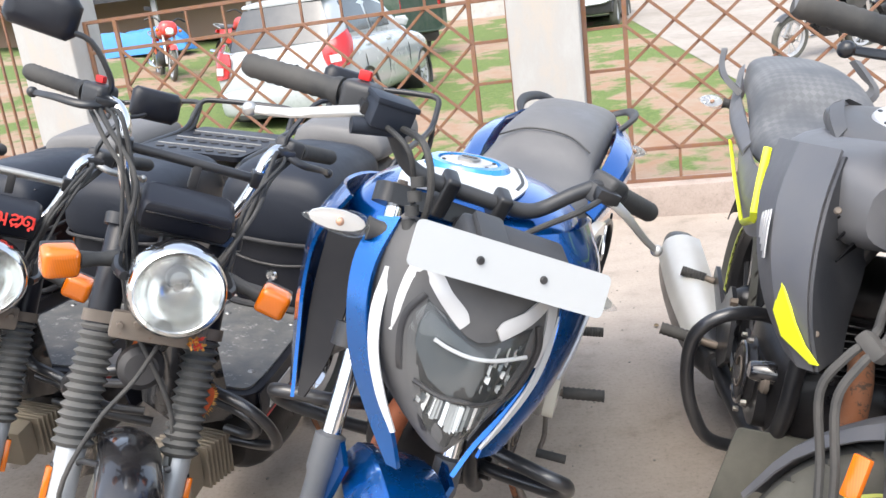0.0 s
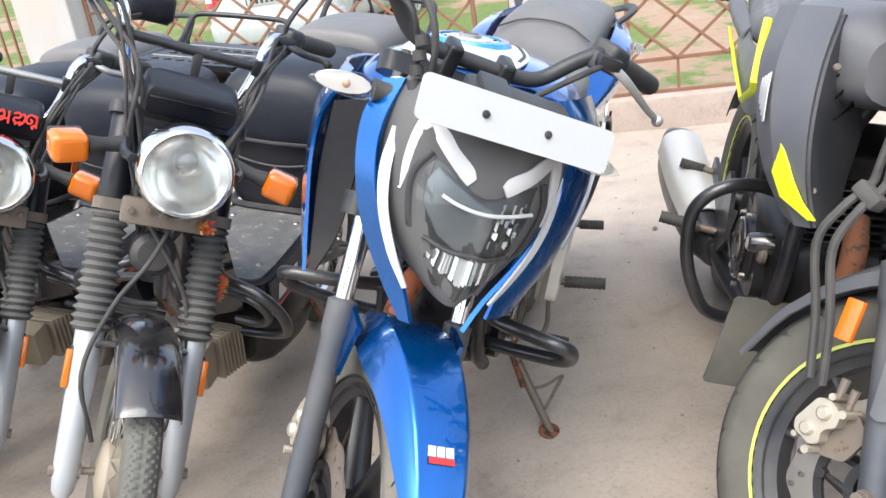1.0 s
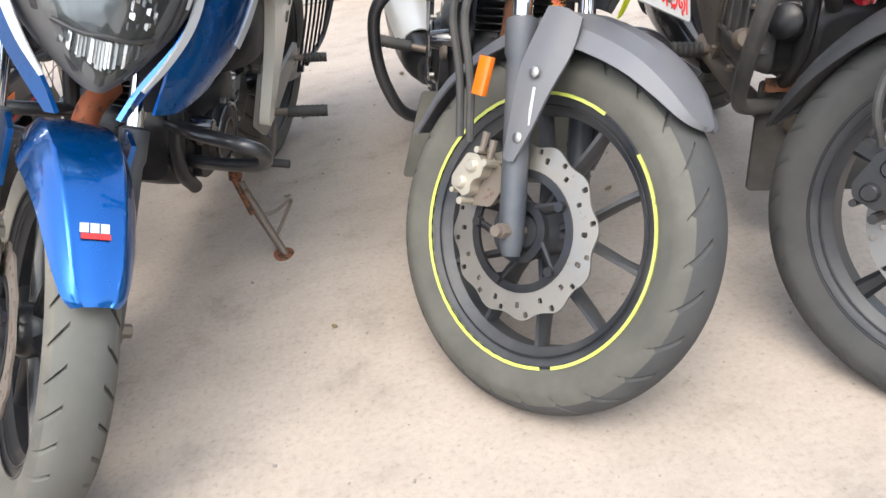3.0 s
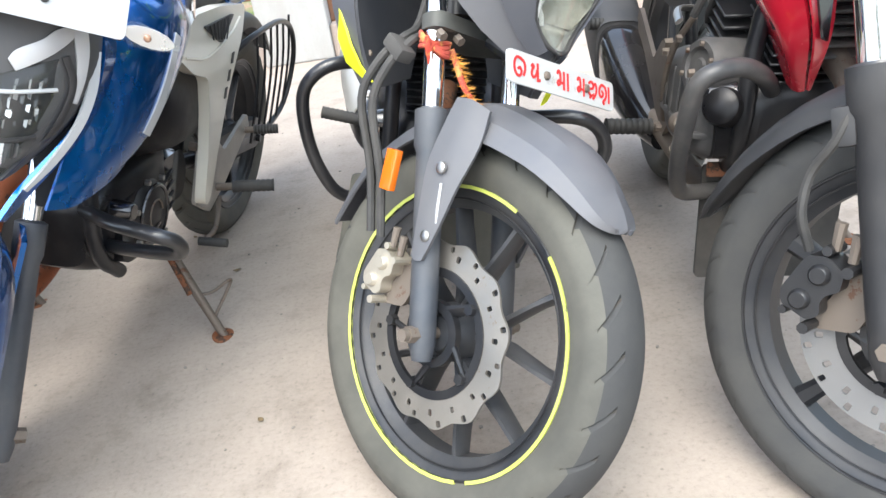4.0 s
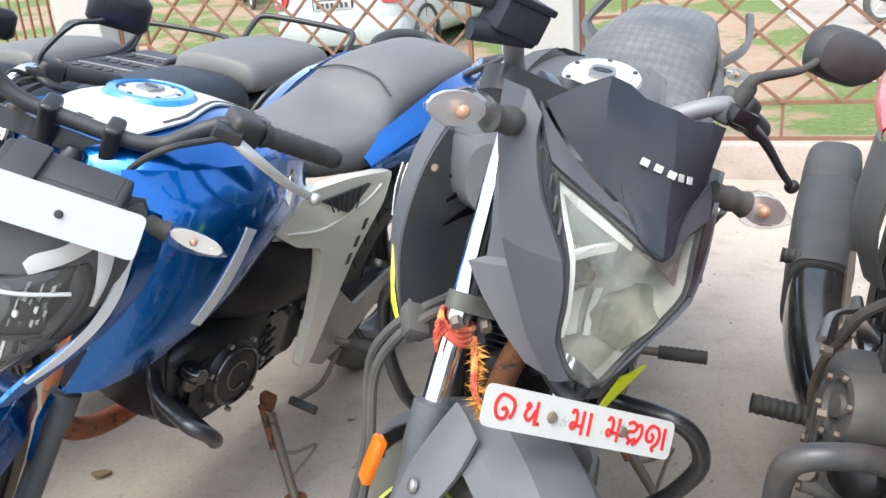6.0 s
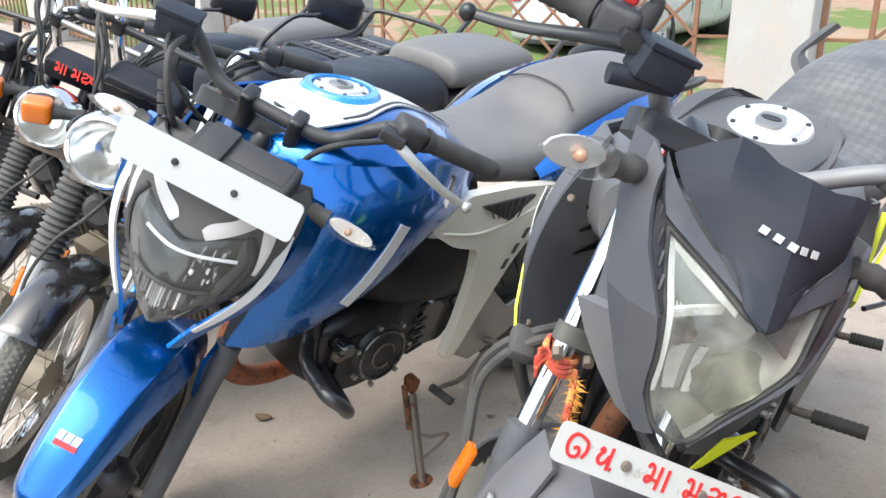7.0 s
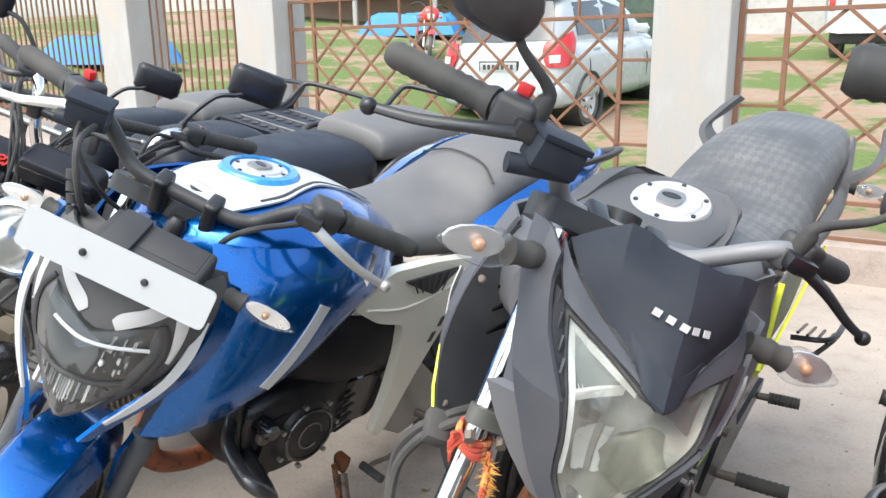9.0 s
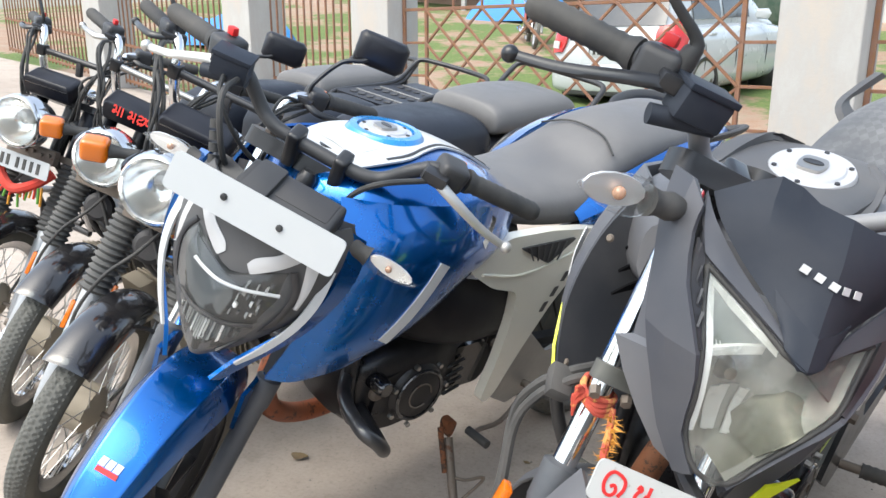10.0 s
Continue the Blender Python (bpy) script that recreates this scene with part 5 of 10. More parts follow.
        for k in range(3):
            part("panel_mark", slab(mb(), [(-0.012, -0.005), (0.014, -0.005), (0.008, 0.006), (-0.016, 0.006)], 0.002, frame_at((0.1985, 0.935 + 0.024 * k, 0.612 + 0.034 * k), (0, 0.45, 0.9), (0, -0.9, 0.45))), BLACKINK, ob, "", X)
        part("air_box", skin(mb(), [[(0.10, 0.56, 0.76), (0.165, 0.60, 0.755), (0.17, 0.72, 0.715), (0.16, 0.86, 0.67)], [(0.12, 0.55, 0.70), (0.185, 0.60, 0.69), (0.19, 0.72, 0.655), (0.17, 0.85, 0.61)], [(0.12, 0.56, 0.62), (0.17, 0.62, 0.60), (0.175, 0.72, 0.565), (0.16, 0.84, 0.54)], [(0.06, 0.57, 0.57), (0.10, 0.64, 0.55), (0.10, 0.72, 0.53), (0.08, 0.84, 0.52)]], 0.006), SATINBLACK, ob, "black side fairing above the engine", X)
        # tail
        part("tail_panel", skin(mb(), [[(0.130, 1.02, 0.820), (0.150, 1.16, 0.880), (0.150, 1.34, 0.930), (0.118, 1.56, 0.935), (0.075, 1.70, 0.935)], [(0.172, 1.02, 0.795), (0.202, 1.16, 0.850), (0.208, 1.34, 0.888), (0.150, 1.58, 0.905), (0.09, 1.72, 0.915)], [(0.165, 1.03, 0.765), (0.190, 1.16, 0.785), (0.188, 1.34, 0.790), (0.125, 1.60, 0.835), (0.07, 1.72, 0.875)]], 0.005, 4, 2), BLUE, ob, "glossy blue tail panel", X, 20)
        part("grab_rail", tube(mb(), [(0.110, 1.44, 0.90), (0.150, 1.49, 0.935), (0.162, 1.60, 0.950), (0.130, 1.71, 0.945), (0.06, 1.72, 0.915)], [0.010, 0.014, 0.015, 0.014, 0.010], 12, 5, flat=0.6), GREYPLASTIC, ob, "grey plastic pillion grab rail", X)
        indicator(ob, X, (0.10, 1.72, 0.83), (0.215, 1.74, 0.825), 0.02, 0.9)
    part("seat", loft(mb(), [hoop(0.825, 0.82, 0.075, 0.022, 2.6), hoop(0.88, 0.815, 0.125, 0.045, 2.8), hoop(1.0, 0.81, 0.158, 0.050, 3, taper=0.12), hoop(1.10, 0.825, 0.165, 0.058, 3, taper=0.15), hoop(1.17, 0.86, 0.150, 0.066, 3, taper=0.18), hoop(1.25, 0.892, 0.148, 0.064, 3, taper=0.18), hoop(1.42, 0.915, 0.142, 0.058, 3, taper=0.18), hoop(1.55, 0.925, 0.122, 0.048, 2.8), hoop(1.62, 0.925, 0.08, 0.028, 2.4)], 4), GREYSEAT, ob, "dusty grey stepped two-up seat")
    part("seat_seam", tube(mb(), [(-0.115, 1.16, 0.915), (-0.06, 1.185, 0.938), (0, 1.19, 0.944), (0.06, 1.185, 0.938), (0.115, 1.16, 0.915)], 0.0025, 6, 4), RUBBER, ob)
    part("tail_lamp", loft(mb(), [hoop(1.66, 0.875, 0.085, 0.03, 2.6), hoop(1.73, 0.88, 0.075, 0.026, 2.6), hoop(1.765, 0.88, 0.05, 0.012, 2.4)], 3), REDLENS, ob)
    engine(ob)
    part("exhaust_header", tube(mb(), [(-0.02, 0.50, 0.56), (-0.035, 0.435, 0.53), (-0.05, 0.40, 0.44), (-0.06, 0.42, 0.34), (-0.08, 0.52, 0.275), (-0.10, 0.66, 0.26), (-0.13, 0.85, 0.29), (-0.16, 1.05, 0.34)], 0.023, 14, 5), ORANGEPIPE, ob, "rust-orange exhaust header pipe")
    part("silencer", loft(mb(), [hoop(1.0, 0.34, 0.04, 0.05, 2.5, x=-0.165), hoop(1.1, 0.37, 0.055, 0.07, 3, x=-0.17), hoop(1.5, 0.46, 0.055, 0.075, 3, x=-0.18), hoop(1.62, 0.49, 0.04, 0.055, 2.5, x=-0.18)], 3), BLACKMETAL, ob)
    for s in (-1, 1):
        crash_guard(ob, [(s * 0.085, 0.50, 0.50), (s * 0.16, 0.44, 0.515), (s * 0.255, 0.41, 0.52), (s * 0.285, 0.43, 0.50), (s * 0.27, 0.46, 0.462), (s * 0.16, 0.51, 0.425), (s * 0.08, 0.54, 0.41)], 0.0135)
        foot_peg(ob, (s * 0.15, 1.00, 0.345), (s * 0.285, 1.03, 0.36))
        foot_peg(ob, (s * 0.15, 1.22, 0.42), (s * 0.235, 1.24, 0.43), 0.012)
        part("peg_plate", slab(mb(), [(0.86, 0.36), (0.95, 0.30), (1.06, 0.33), (1.26, 0.42), (1.24, 0.46), (1.06, 0.42), (0.98, 0.50), (0.90, 0.48)], 0.010, frame_at((s * 0.145, 0, 0), (0, 1, 0), (0, 0, 1)), 0.003, 0.012), ALLOY, ob)
    part("gear_lever", tube(mb(), [(0.15, 1.02, 0.31), (0.175, 0.92, 0.275), (0.18, 0.84, 0.285), (0.20, 0.80, 0.30)], 0.006, 10, 3), OLDSTEEL, ob)
    part("gear_pedal", rod(mb(), (0.18, 0.80, 0.30), (0.245, 0.80, 0.305), 0.010), RUBBER, ob)
    part("stand_bracket", slab(mb(), [(0.785, 0.29), (0.793, 0.238), (0.81, 0.235), (0.822, 0.28)], 0.026, frame_at((0.115, 0, 0), (0, 1, 0), (0, 0, 1)), 0.006, 0.02), RUST, ob, "rusty stand bracket")
    side_stand(ob, (0.125, 0.80, 0.235), (0.252, 0.752, 0.086))
    # rear
    rear_end(ob, 1.357, 0.312, 0.13, dict(rim=0.222, metal=BLACKMETAL, spokes=6, thick=0.012, disc=(0.06, 0.10, -0.07, 0), tyre=OLDTYRE))
    gd = part("saree_guard", tube(mb(), [(0.12, 1.20, 0.62), (0.15, 1.27, 0.655), (0.16, 1.50, 0.655), (0.16, 1.64, 0.60), (0.16, 1.67, 0.50), (0.15, 1.60, 0.38), (0.14, 1.42, 0.34)], 0.008, 10, 5), BLACKMETAL, ob, "black wire guard beside the rear wheel")
    for k in range(6):
        y = 1.30 + 0.062 * k
        part("guard_bar", tube(mb(), [(0.158, y, 0.652), (0.158, y + 0.01, 0.52), (0.148, y - 0.02, 0.36)], 0.004, 6, 3), BLACKMETAL, gd)
    return ob


# grey that stands in for reflections in the lamp
LAMPSHEEN = finish("lamp_sheen_grey", (0.13, 0.145, 0.155), 0.10, 0.6, 0.03)
LAMPDARK = finish("lamp_smoke", (0.025, 0.028, 0.030), 0.10, 0.3, 0.03)
BRIGHTALLOY = finish("polished_lever_alloy", (0.48, 0.475, 0.46), 0.34, 0.75, 0.15)
blue_bike()

# ---- the matt grey naked bike ----
GREY_AT = pose(0.485, 0.893, -0.006, 0, 11.992, -7.893)


def strokes(letters, q, h, width, mat, parent, M, name="letter"):
    """Painted letters from their strokes. Each letter: its place along the line, then polylines in units of its height."""
    for x0, lines in letters:
        bm = mb()
        for pts in lines:
            pts = spline([V(x0 + px * h, pz * h, 0) for px, pz in pts], 3)
            prev = None
            for i, p in enumerate(pts):
                d = pts[min(i + 1, len(pts) - 1)] - pts[max(i - 1, 0)]
                n = V(-d.y, d.x, 0).normalized() * width / 2
                cur = [bm.verts.new(q @ (p + n * k + V(0, 0, z))) for k, z in ((1, 0.0), (1, 0.0012), (-1, 0.0012), (-1, 0.0))]
                if prev:
                    for k in range(4):
                        bm.faces.new((prev[k], prev[(k + 1) % 4], cur[(k + 1) % 4], cur[k]))
                else:
                    bm.faces.new(cur[::-1])
                prev = cur
            bm.faces.new(prev)
        part(name, bm, mat, parent, "", M)


# the letters of the devotional words, each drawn in a unit square
JA = [[(0.62, 0.95), (0.30, 1.0), (0.08, 0.78), (0.05, 0.40), (0.22, 0.10), (0.50, 0.08), (0.62, 0.30), (0.50, 0.50), (0.34, 0.40)], [(0.62, 0.95), (0.86, 0.80), (0.92, 0.45), (0.78, 0.12)]]
YA = [[(0.06, 0.70), (0.14, 0.86), (0.24, 0.74), (0.12, 0.60), (0.06, 0.36), (0.22, 0.20), (0.42, 0.34), (0.52, 0.62)], [(0.58, 0.98), (0.58, 0.02)], [(0.70, 0.16), (0.74, 0.12), (0.70, 0.08)]]
MA = [[(0.05, 0.80), (0.14, 0.97), (0.29, 0.90), (0.34, 0.62), (0.31, 0.34), (0.17, 0.20), (0.06, 0.32), (0.16, 0.46), (0.34, 0.38), (0.62, 0.36)], [(0.66, 1.0), (0.66, 0.0)]]
AA = [[(0.08, 0.98), (0.10, 0.02)]]
NGA = [[(0.10, 0.85), (0.36, 0.98), (0.60, 0.80), (0.46, 0.58), (0.20, 0.56), (0.12, 0.34), (0.36, 0.18), (0.62, 0.30)], [(0.60, 0.80), (0.82, 0.92), (0.90, 0.55), (0.72, 0.20), (0.50, 0.02)], [(0.36, 0.18), (0.20, 0.02)]]
LA = [[(0.70, 0.92), (0.34, 0.98), (0.10, 0.70), (0.14, 0.36), (0.40, 0.30), (0.50, 0.52), (0.34, 0.64)], [(0.70, 0.92), (0.84, 0.60), (0.74, 0.25), (0.50, 0.05), (0.62, -0.1)]]


def grey_bike():
    ob = thing("motorcycle", GREY_AT, "matt grey naked motorcycle with yellow accents, on its side stand", "motorcycle", "parked motorcycles")
    M = steer(26, 43.8)
    spec = dict(rim=0.216, metal=WHEELSLATE, spokes=5, fork=0.24, thick=0.0075, turn=0.45, disc=(0.094, 0.136, -0.064, 12), disc_metal=DISC, tyre=TYRE, tread=DARKTREAD, pattern=short, grooves=26, tape=((-2.6, -0.70), (-0.60, 3.30)), label="dusty front tyre on a black cast wheel with yellow rim tape")
    front_end(ob, M, 0.297, 0.104, spec, SLATE, 0.585, 0.0205, clamp=CLAMPGREEN, half=0.088)
    caliper(ob, (-0.088, 0.203, 0.338), M, GOLD, -1, 0.85)
    part("fork_reflector", block((0.012, 0.024, 0.060), frame_at((-0.128, 0.232, 0.49), (1, 0, 0), (0, 1, -0.2)) @ pose(0, 0, 0, 0, 0, 0), 0.003), AMBER, ob, "orange side reflector", M)

    def across(w, r, drop):
        return [(-w, r - drop), (-w * 0.9, r - drop * 0.5), (-w * 0.5, r - 0.006), (0, r), (w * 0.5, r - 0.006), (w * 0.9, r - drop * 0.5), (w, r - drop)]

    mg = part("front_mudguard", arc_guard([(-34, across(0.010, 0.311, 0.003)), (-33.4, across(0.026, 0.313, 0.009)), (-31.5, across(0.040, 0.316, 0.018)), (-28, across(0.051, 0.320, 0.027)), (-20, across(0.063, 0.328, 0.040)), (-8, across(0.074, 0.335, 0.050)), (10, across(0.080, 0.341, 0.056)), (24, across(0.080, 0.338, 0.05)), (40, across(0.068, 0.326, 0.038)), (62, across(0.060, 0.318, 0.03)), (84, across(0.052, 0.314, 0.02))], 0.004, (0.095, 0.297), 3, 1), SCUFFGREY, ob, "matt grey angular front mudguard with scuffs", M, 22)
    for s in (-1, 1):
        X = M @ Matrix.Diagonal((s, 1, 1, 1))
        plate = [[(0.080, 0.200, 0.618), (0.082, 0.170, 0.625), (0.078, 0.138, 0.622)], [(0.092, 0.195, 0.575), (0.094, 0.160, 0.575), (0.086, 0.126, 0.572)], [(0.102, 0.188, 0.52), (0.103, 0.155, 0.515), (0.098, 0.125, 0.512)], [(0.106, 0.165, 0.45), (0.107, 0.145, 0.45), (0.104, 0.124, 0.452)], [(0.107, 0.148, 0.395), (0.108, 0.138, 0.393), (0.107, 0.128, 0.398)]]
        sp = part("guard_side_plate", skin(mb(), plate, 0.006, 4, 3), MATTDARK, mg, "mudguard side plate bolted to the fork", X)
        for y, z in ((0.157, 0.528), (0.138, 0.432)):
            bm = lathe(mb(), [(0.0, 0.004), (0.005, 0.004), (0.0085, 0.002), (0.009, -0.002)], pose(0.112, y, z, 0, 90, 0), 14)
            part("bolt", bm, STEEL, mg, "", X)
        part("small_print", slab(mb(), [(-0.028, -0.0025), (0.028, -0.0025), (0.028, 0.0025), (-0.028, 0.0025)], 0.0008, frame_at((0.1105, 0.139, 0.482), (0, 0.3, 0.95), (0, -0.95, 0.3))), WHITE, mg, "white line of small print", X)

    # headlamp: clear lens over a pale bowl, a bright fan of flutes and a smooth olive lobe
    rimline = [(0.104, 0.228, 0.902), (0.094, 0.198, 0.870), (0.081, 0.166, 0.838), (0.062, 0.157, 0.795), (0.046, 0.155, 0.754), (0.019, 0.137, 0.727)]
    ridge = [(0.149, 0.878), (0.150, 0.850), (0.149, 0.823), (0.145, 0.785), (0.139, 0.748), (0.127, 0.723)]

    def across_lens(k):
        """One row of the lens, from rim to rim."""
        x, y, z = rimline[k]
        yc, zc = ridge[k]
        return [V(x * f, y + (yc - y) * (1 - abs(f)) ** 1.15, z + (zc - z) * (1 - abs(f))) for f in (-1, -0.5, 0, 0.5, 1)]

    def deepen(k, f):
        """Points of the bowl behind the lens."""
        x, y, z = rimline[k]
        yc, zc = ridge[k]
        return V(x * f * 0.97, max(y, yc) + 0.004 + 0.052 * (1 - f * f), z + (zc - z) * (1 - abs(f)))

    # the bowl's pale tone also imitates the outside reflected in the lens
    bowl = [[deepen(k, f) for f in (-1, -0.6, 0, 0.6, 1)] for k in range(6)]
    hl = part("headlamp", skin(mb(), bowl, 0.004), LAMPPALE, ob, "large shield-shaped headlamp with a hazy clear lens", M)
    glass = [across_lens(k) for k in range(6)]
    part("lens", skin(mb(), glass, 0.003, 3, 3), SMOKE, hl, "hazy clear lens", M)
    part("lower_tray", skin(mb(), [[deepen(4, f) + V(0, -0.006, 0.006) for f in (-0.85, -0.4, 0.2, 0.6, 0.85)], [deepen(4, f) + V(0, -0.009, -0.004) for f in (-0.85, -0.4, 0.2, 0.6, 0.85)], [deepen(5, f) + V(0, -0.004, 0) for f in (-0.85, -0.4, 0.2, 0.6, 0.85)]], 0.003, 3, 3), OLIVE, hl, "smooth olive-grey lower reflector", M)
    part("reflector_lobe", skin(mb(), [[deepen(2, f) + V(0, -0.005, -0.022 + 0.018 * math.sin((f - 0.35) * 5)) for f in (0.35, 0.5, 0.7, 0.95)], [deepen(3, f) + V(0, -0.010, 0) for f in (0.22, 0.45, 0.7, 0.95)], [deepen(4, f) + V(0, -0.008, 0.004) for f in (0.15, 0.4, 0.7, 0.9)]], 0.003, 4, 3), OLIVE, hl, "smooth olive-grey lobe", M)
    for s in (-1, 1):
        X = M @ Matrix.Diagonal((s, 1, 1, 1))
        # the grey upper chamber, closed below by a bright bar
        part("upper_lamp", skin(mb(), [[(0.092, 0.232, 0.890), (0.055, 0.206, 0.882), (0.020, 0.180, 0.874)], [(0.082, 0.208, 0.866), (0.050, 0.204, 0.866), (0.020, 0.196, 0.866)], [(0.073, 0.181, 0.842), (0.046, 0.190, 0.852), (0.020, 0.196, 0.860)]], 0.003, 3, 3), CHAMBER, hl, "grey upper chamber", X)
        if s < 0:
            inner = [((0.103, 0.230, 0.899), (0.088, 0.227, 0.886)), ((0.093, 0.201, 0.869), (0.081, 0.201, 0.866)), ((0.080, 0.170, 0.838), (0.070, 0.170, 0.838)), ((0.061, 0.161, 0.796), (0.053, 0.161, 0.797)), ((0.045, 0.159, 0.756), (0.039, 0.160, 0.758))]
            part("bright_trim", skin(mb(), [list(r) for r in inner], 0.003, 4, 2), TRIMWHITE, hl, "bright trim inside the lens", X)
            part("bright_trim", skin(mb(), [[(0.102, 0.230, 0.897), (0.090, 0.228, 0.883)], [(0.061, 0.199, 0.887), (0.055, 0.200, 0.876)], [(0.020, 0.166, 0.878), (0.016, 0.167, 0.869)]], 0.003, 4, 2), TRIMWHITE, hl, "", X)
            part("bright_bar", skin(mb(), [[(0.075, 0.172, 0.846), (0.074, 0.170, 0.836)], [(0.046, 0.181, 0.857), (0.045, 0.179, 0.847)], [(0.018, 0.188, 0.866), (0.017, 0.186, 0.857)]], 0.006, 4, 2), TRIMWHITE, hl, "", X)
            for k in range(7):
                f = k / 7
                a, b = V(0.080 - 0.028 * f, 0.203 + 0.003 * f, 0.860 + 0.006 * f), V(0.070 - 0.028 * f, 0.180 + 0.010 * f, 0.845 + 0.009 * f)
                part("chamber_rib", tube(mb(), [a, a.lerp(b, 0.5) + V(0, -0.001, 0), b], 0.0011, 6, 1), TRIMWHITE, hl, "", X)
    # fan of bright flutes
    for k in range(9):
        a0, a1 = k / 9, (k + 1) / 9
        def top(a):
            return V(-0.030 + 0.098 * a, 0.200 + 0.016 * a, 0.790 + 0.018 * math.sin(math.pi * min(1.0, a * 1.25) * 0.8) - 0.012 * a)
        def low(a):
            return V(-0.012 + 0.066 * a, 0.190, 0.744 + 0.015 * a)
        st = V(0, 0.003 * (k % 3), 0)
        part("flute", skin(mb(), [[top(a0) + st, top(a1) + st], [top(a0).lerp(low(a0), 0.5) + st + V(0, 0.004, 0), top(a1).lerp(low(a1), 0.5) + st + V(0, 0.004, 0)], [low(a0) + st, low(a1) + st]], 0.002, 2, 1), TRIMWHITE if k % 4 != 2 else LAMPPALE, hl, "", M)
    part("bulb_holder", lathe(mb(), [(0.0, 0.02), (0.007, 0.018), (0.009, 0.004), (0.013, 0.0), (0.013, -0.02)], frame_at((-0.032, 0.200, 0.818), (1, 0, 0), (0, 0.3, 1)), 16), OLDSTEEL, hl, "", M)
    edge = [r[0] for r in glass] + [r[-1] for r in glass[::-1]]
    part("lens_seal", tube(mb(), edge, 0.0032, 8, 3), RUBBER, hl, "", M)
    part("lens_seal", tube(mb(), glass[0], 0.0032, 8, 3), RUBBER, hl, "", M)
    half = [[(0.117, 0.292, 0.955), (0.083, 0.257, 1.010), (0.036, 0.251, 1.004), (0, 0.243, 1.007)], [(0.107, 0.260, 0.941), (0.075, 0.235, 0.966), (0.032, 0.217, 0.968), (0, 0.207, 0.970)], [(0.075, 0.228, 0.921), (0.052, 0.211, 0.934), (0.024, 0.195, 0.938), (0, 0.186, 0.940)], [(0.034, 0.182, 0.903), (0.025, 0.176, 0.909), (0.012, 0.169, 0.912), (0, 0.165, 0.913)], [(0.024, 0.156, 0.887), (0.016, 0.152, 0.889), (0.008, 0.149, 0.890), (0, 0.147, 0.8905)], [(0.006, 0.141, 0.880), (0.004, 0.1405, 0.880), (0.002, 0.140, 0.880), (0, 0.1395, 0.880)]]
    vis = [[(-x, y, z) for x, y, z in r] + [tuple(p) for p in r[2::-1]] for r in half]
    vz = part("visor", skin(mb(), vis, 0.005, 2, 2), DARKMATT, ob, "dark grey scratched visor above the headlamp", M, 17)
    for s in (-1, 1):
        X = M @ Matrix.Diagonal((s, 1, 1, 1))
        # the lower lip stands proud below a slanting crease
        part("visor_step", skin(mb(), [[(0.046, 0.199, 0.922), (0.040, 0.186, 0.909), (0.032, 0.176, 0.899)], [(0.024, 0.177, 0.914), (0.022, 0.164, 0.901), (0.020, 0.151, 0.886)], [(0.0, 0.160, 0.909), (0.0, 0.150, 0.896), (0.0, 0.1385, 0.882)]], 0.004, 3, 2), DARKMATT, vz, "", X)
        # matt grey band between the visor and the lens
        part("cowl_band", skin(mb(), [[(0.124, 0.290, 0.954), (0.122, 0.258, 0.934), (0.113, 0.232, 0.912)], [(0.110, 0.259, 0.938), (0.108, 0.240, 0.922), (0.102, 0.224, 0.908)], [(0.077, 0.226, 0.917), (0.074, 0.212, 0.908), (0.072, 0.200, 0.901)], [(0.036, 0.181, 0.900), (0.037, 0.176, 0.897), (0.038, 0.172, 0.893)], [(0.012, 0.152, 0.887), (0.012, 0.151, 0.886), (0.012, 0.150, 0.885)]], 0.005, 3, 2), MATT, vz, "matt grey band under the visor", X)
    # the maker's name as plain white shapes
    for k in range(5):
        x = -0.033 + 0.0155 * k
        y = 0.192 + 0.30 * abs(x)
        part("badge_bar", slab(mb(), [(-0.0048, -0.0040), (0.0042, -0.0040), (0.0050, 0.0040), (-0.0040, 0.0040)], 0.0012, frame_at((x, y, 0.952), (1, math.copysign(0.30, x), 0), (0, 0.55, 0.83)), 0.0002), WHITE, vz, "", M)
    for s in (-1, 1):
        X = M @ Matrix.Diagonal((s, 1, 1, 1))
        cowl = [[(0.131, 0.262, 0.946), (0.146, 0.288, 0.960), (0.155, 0.328, 0.953)], [(0.131, 0.246, 0.921), (0.143, 0.268, 0.916), (0.152, 0.300, 0.912)], [(0.119, 0.208, 0.880), (0.128, 0.236, 0.872), (0.138, 0.268, 0.866)], [(0.089, 0.160, 0.837), (0.110, 0.195, 0.824), (0.122, 0.230, 0.816)], [(0.068, 0.153, 0.795), (0.082, 0.175, 0.782), (0.094, 0.200, 0.774)], [(0.051, 0.151, 0.752), (0.058, 0.162, 0.742), (0.064, 0.174, 0.734)], [(0.022, 0.134, 0.722), (0.026, 0.140, 0.714), (0.031, 0.150, 0.706)]]
        cw = part("headlamp_cowl", skin(mb(), cowl, 0.006, 2, 1), MATT, ob, "matt grey headlamp cowl", X, 12)
        wing = [[(0.138, 0.300, 0.911), (0.140, 0.304, 0.902)], [(0.125, 0.268, 0.866), (0.130, 0.288, 0.858)], [(0.109, 0.236, 0.816), (0.114, 0.272, 0.808)], [(0.101, 0.224, 0.797), (0.106, 0.264, 0.776)], [(0.098, 0.220, 0.790), (0.117, 0.278, 0.758)], [(0.084, 0.206, 0.772), (0.096, 0.248, 0.735)], [(0.057, 0.180, 0.734), (0.070, 0.220, 0.714)], [(0.026, 0.156, 0.706), (0.042, 0.188, 0.698)]]
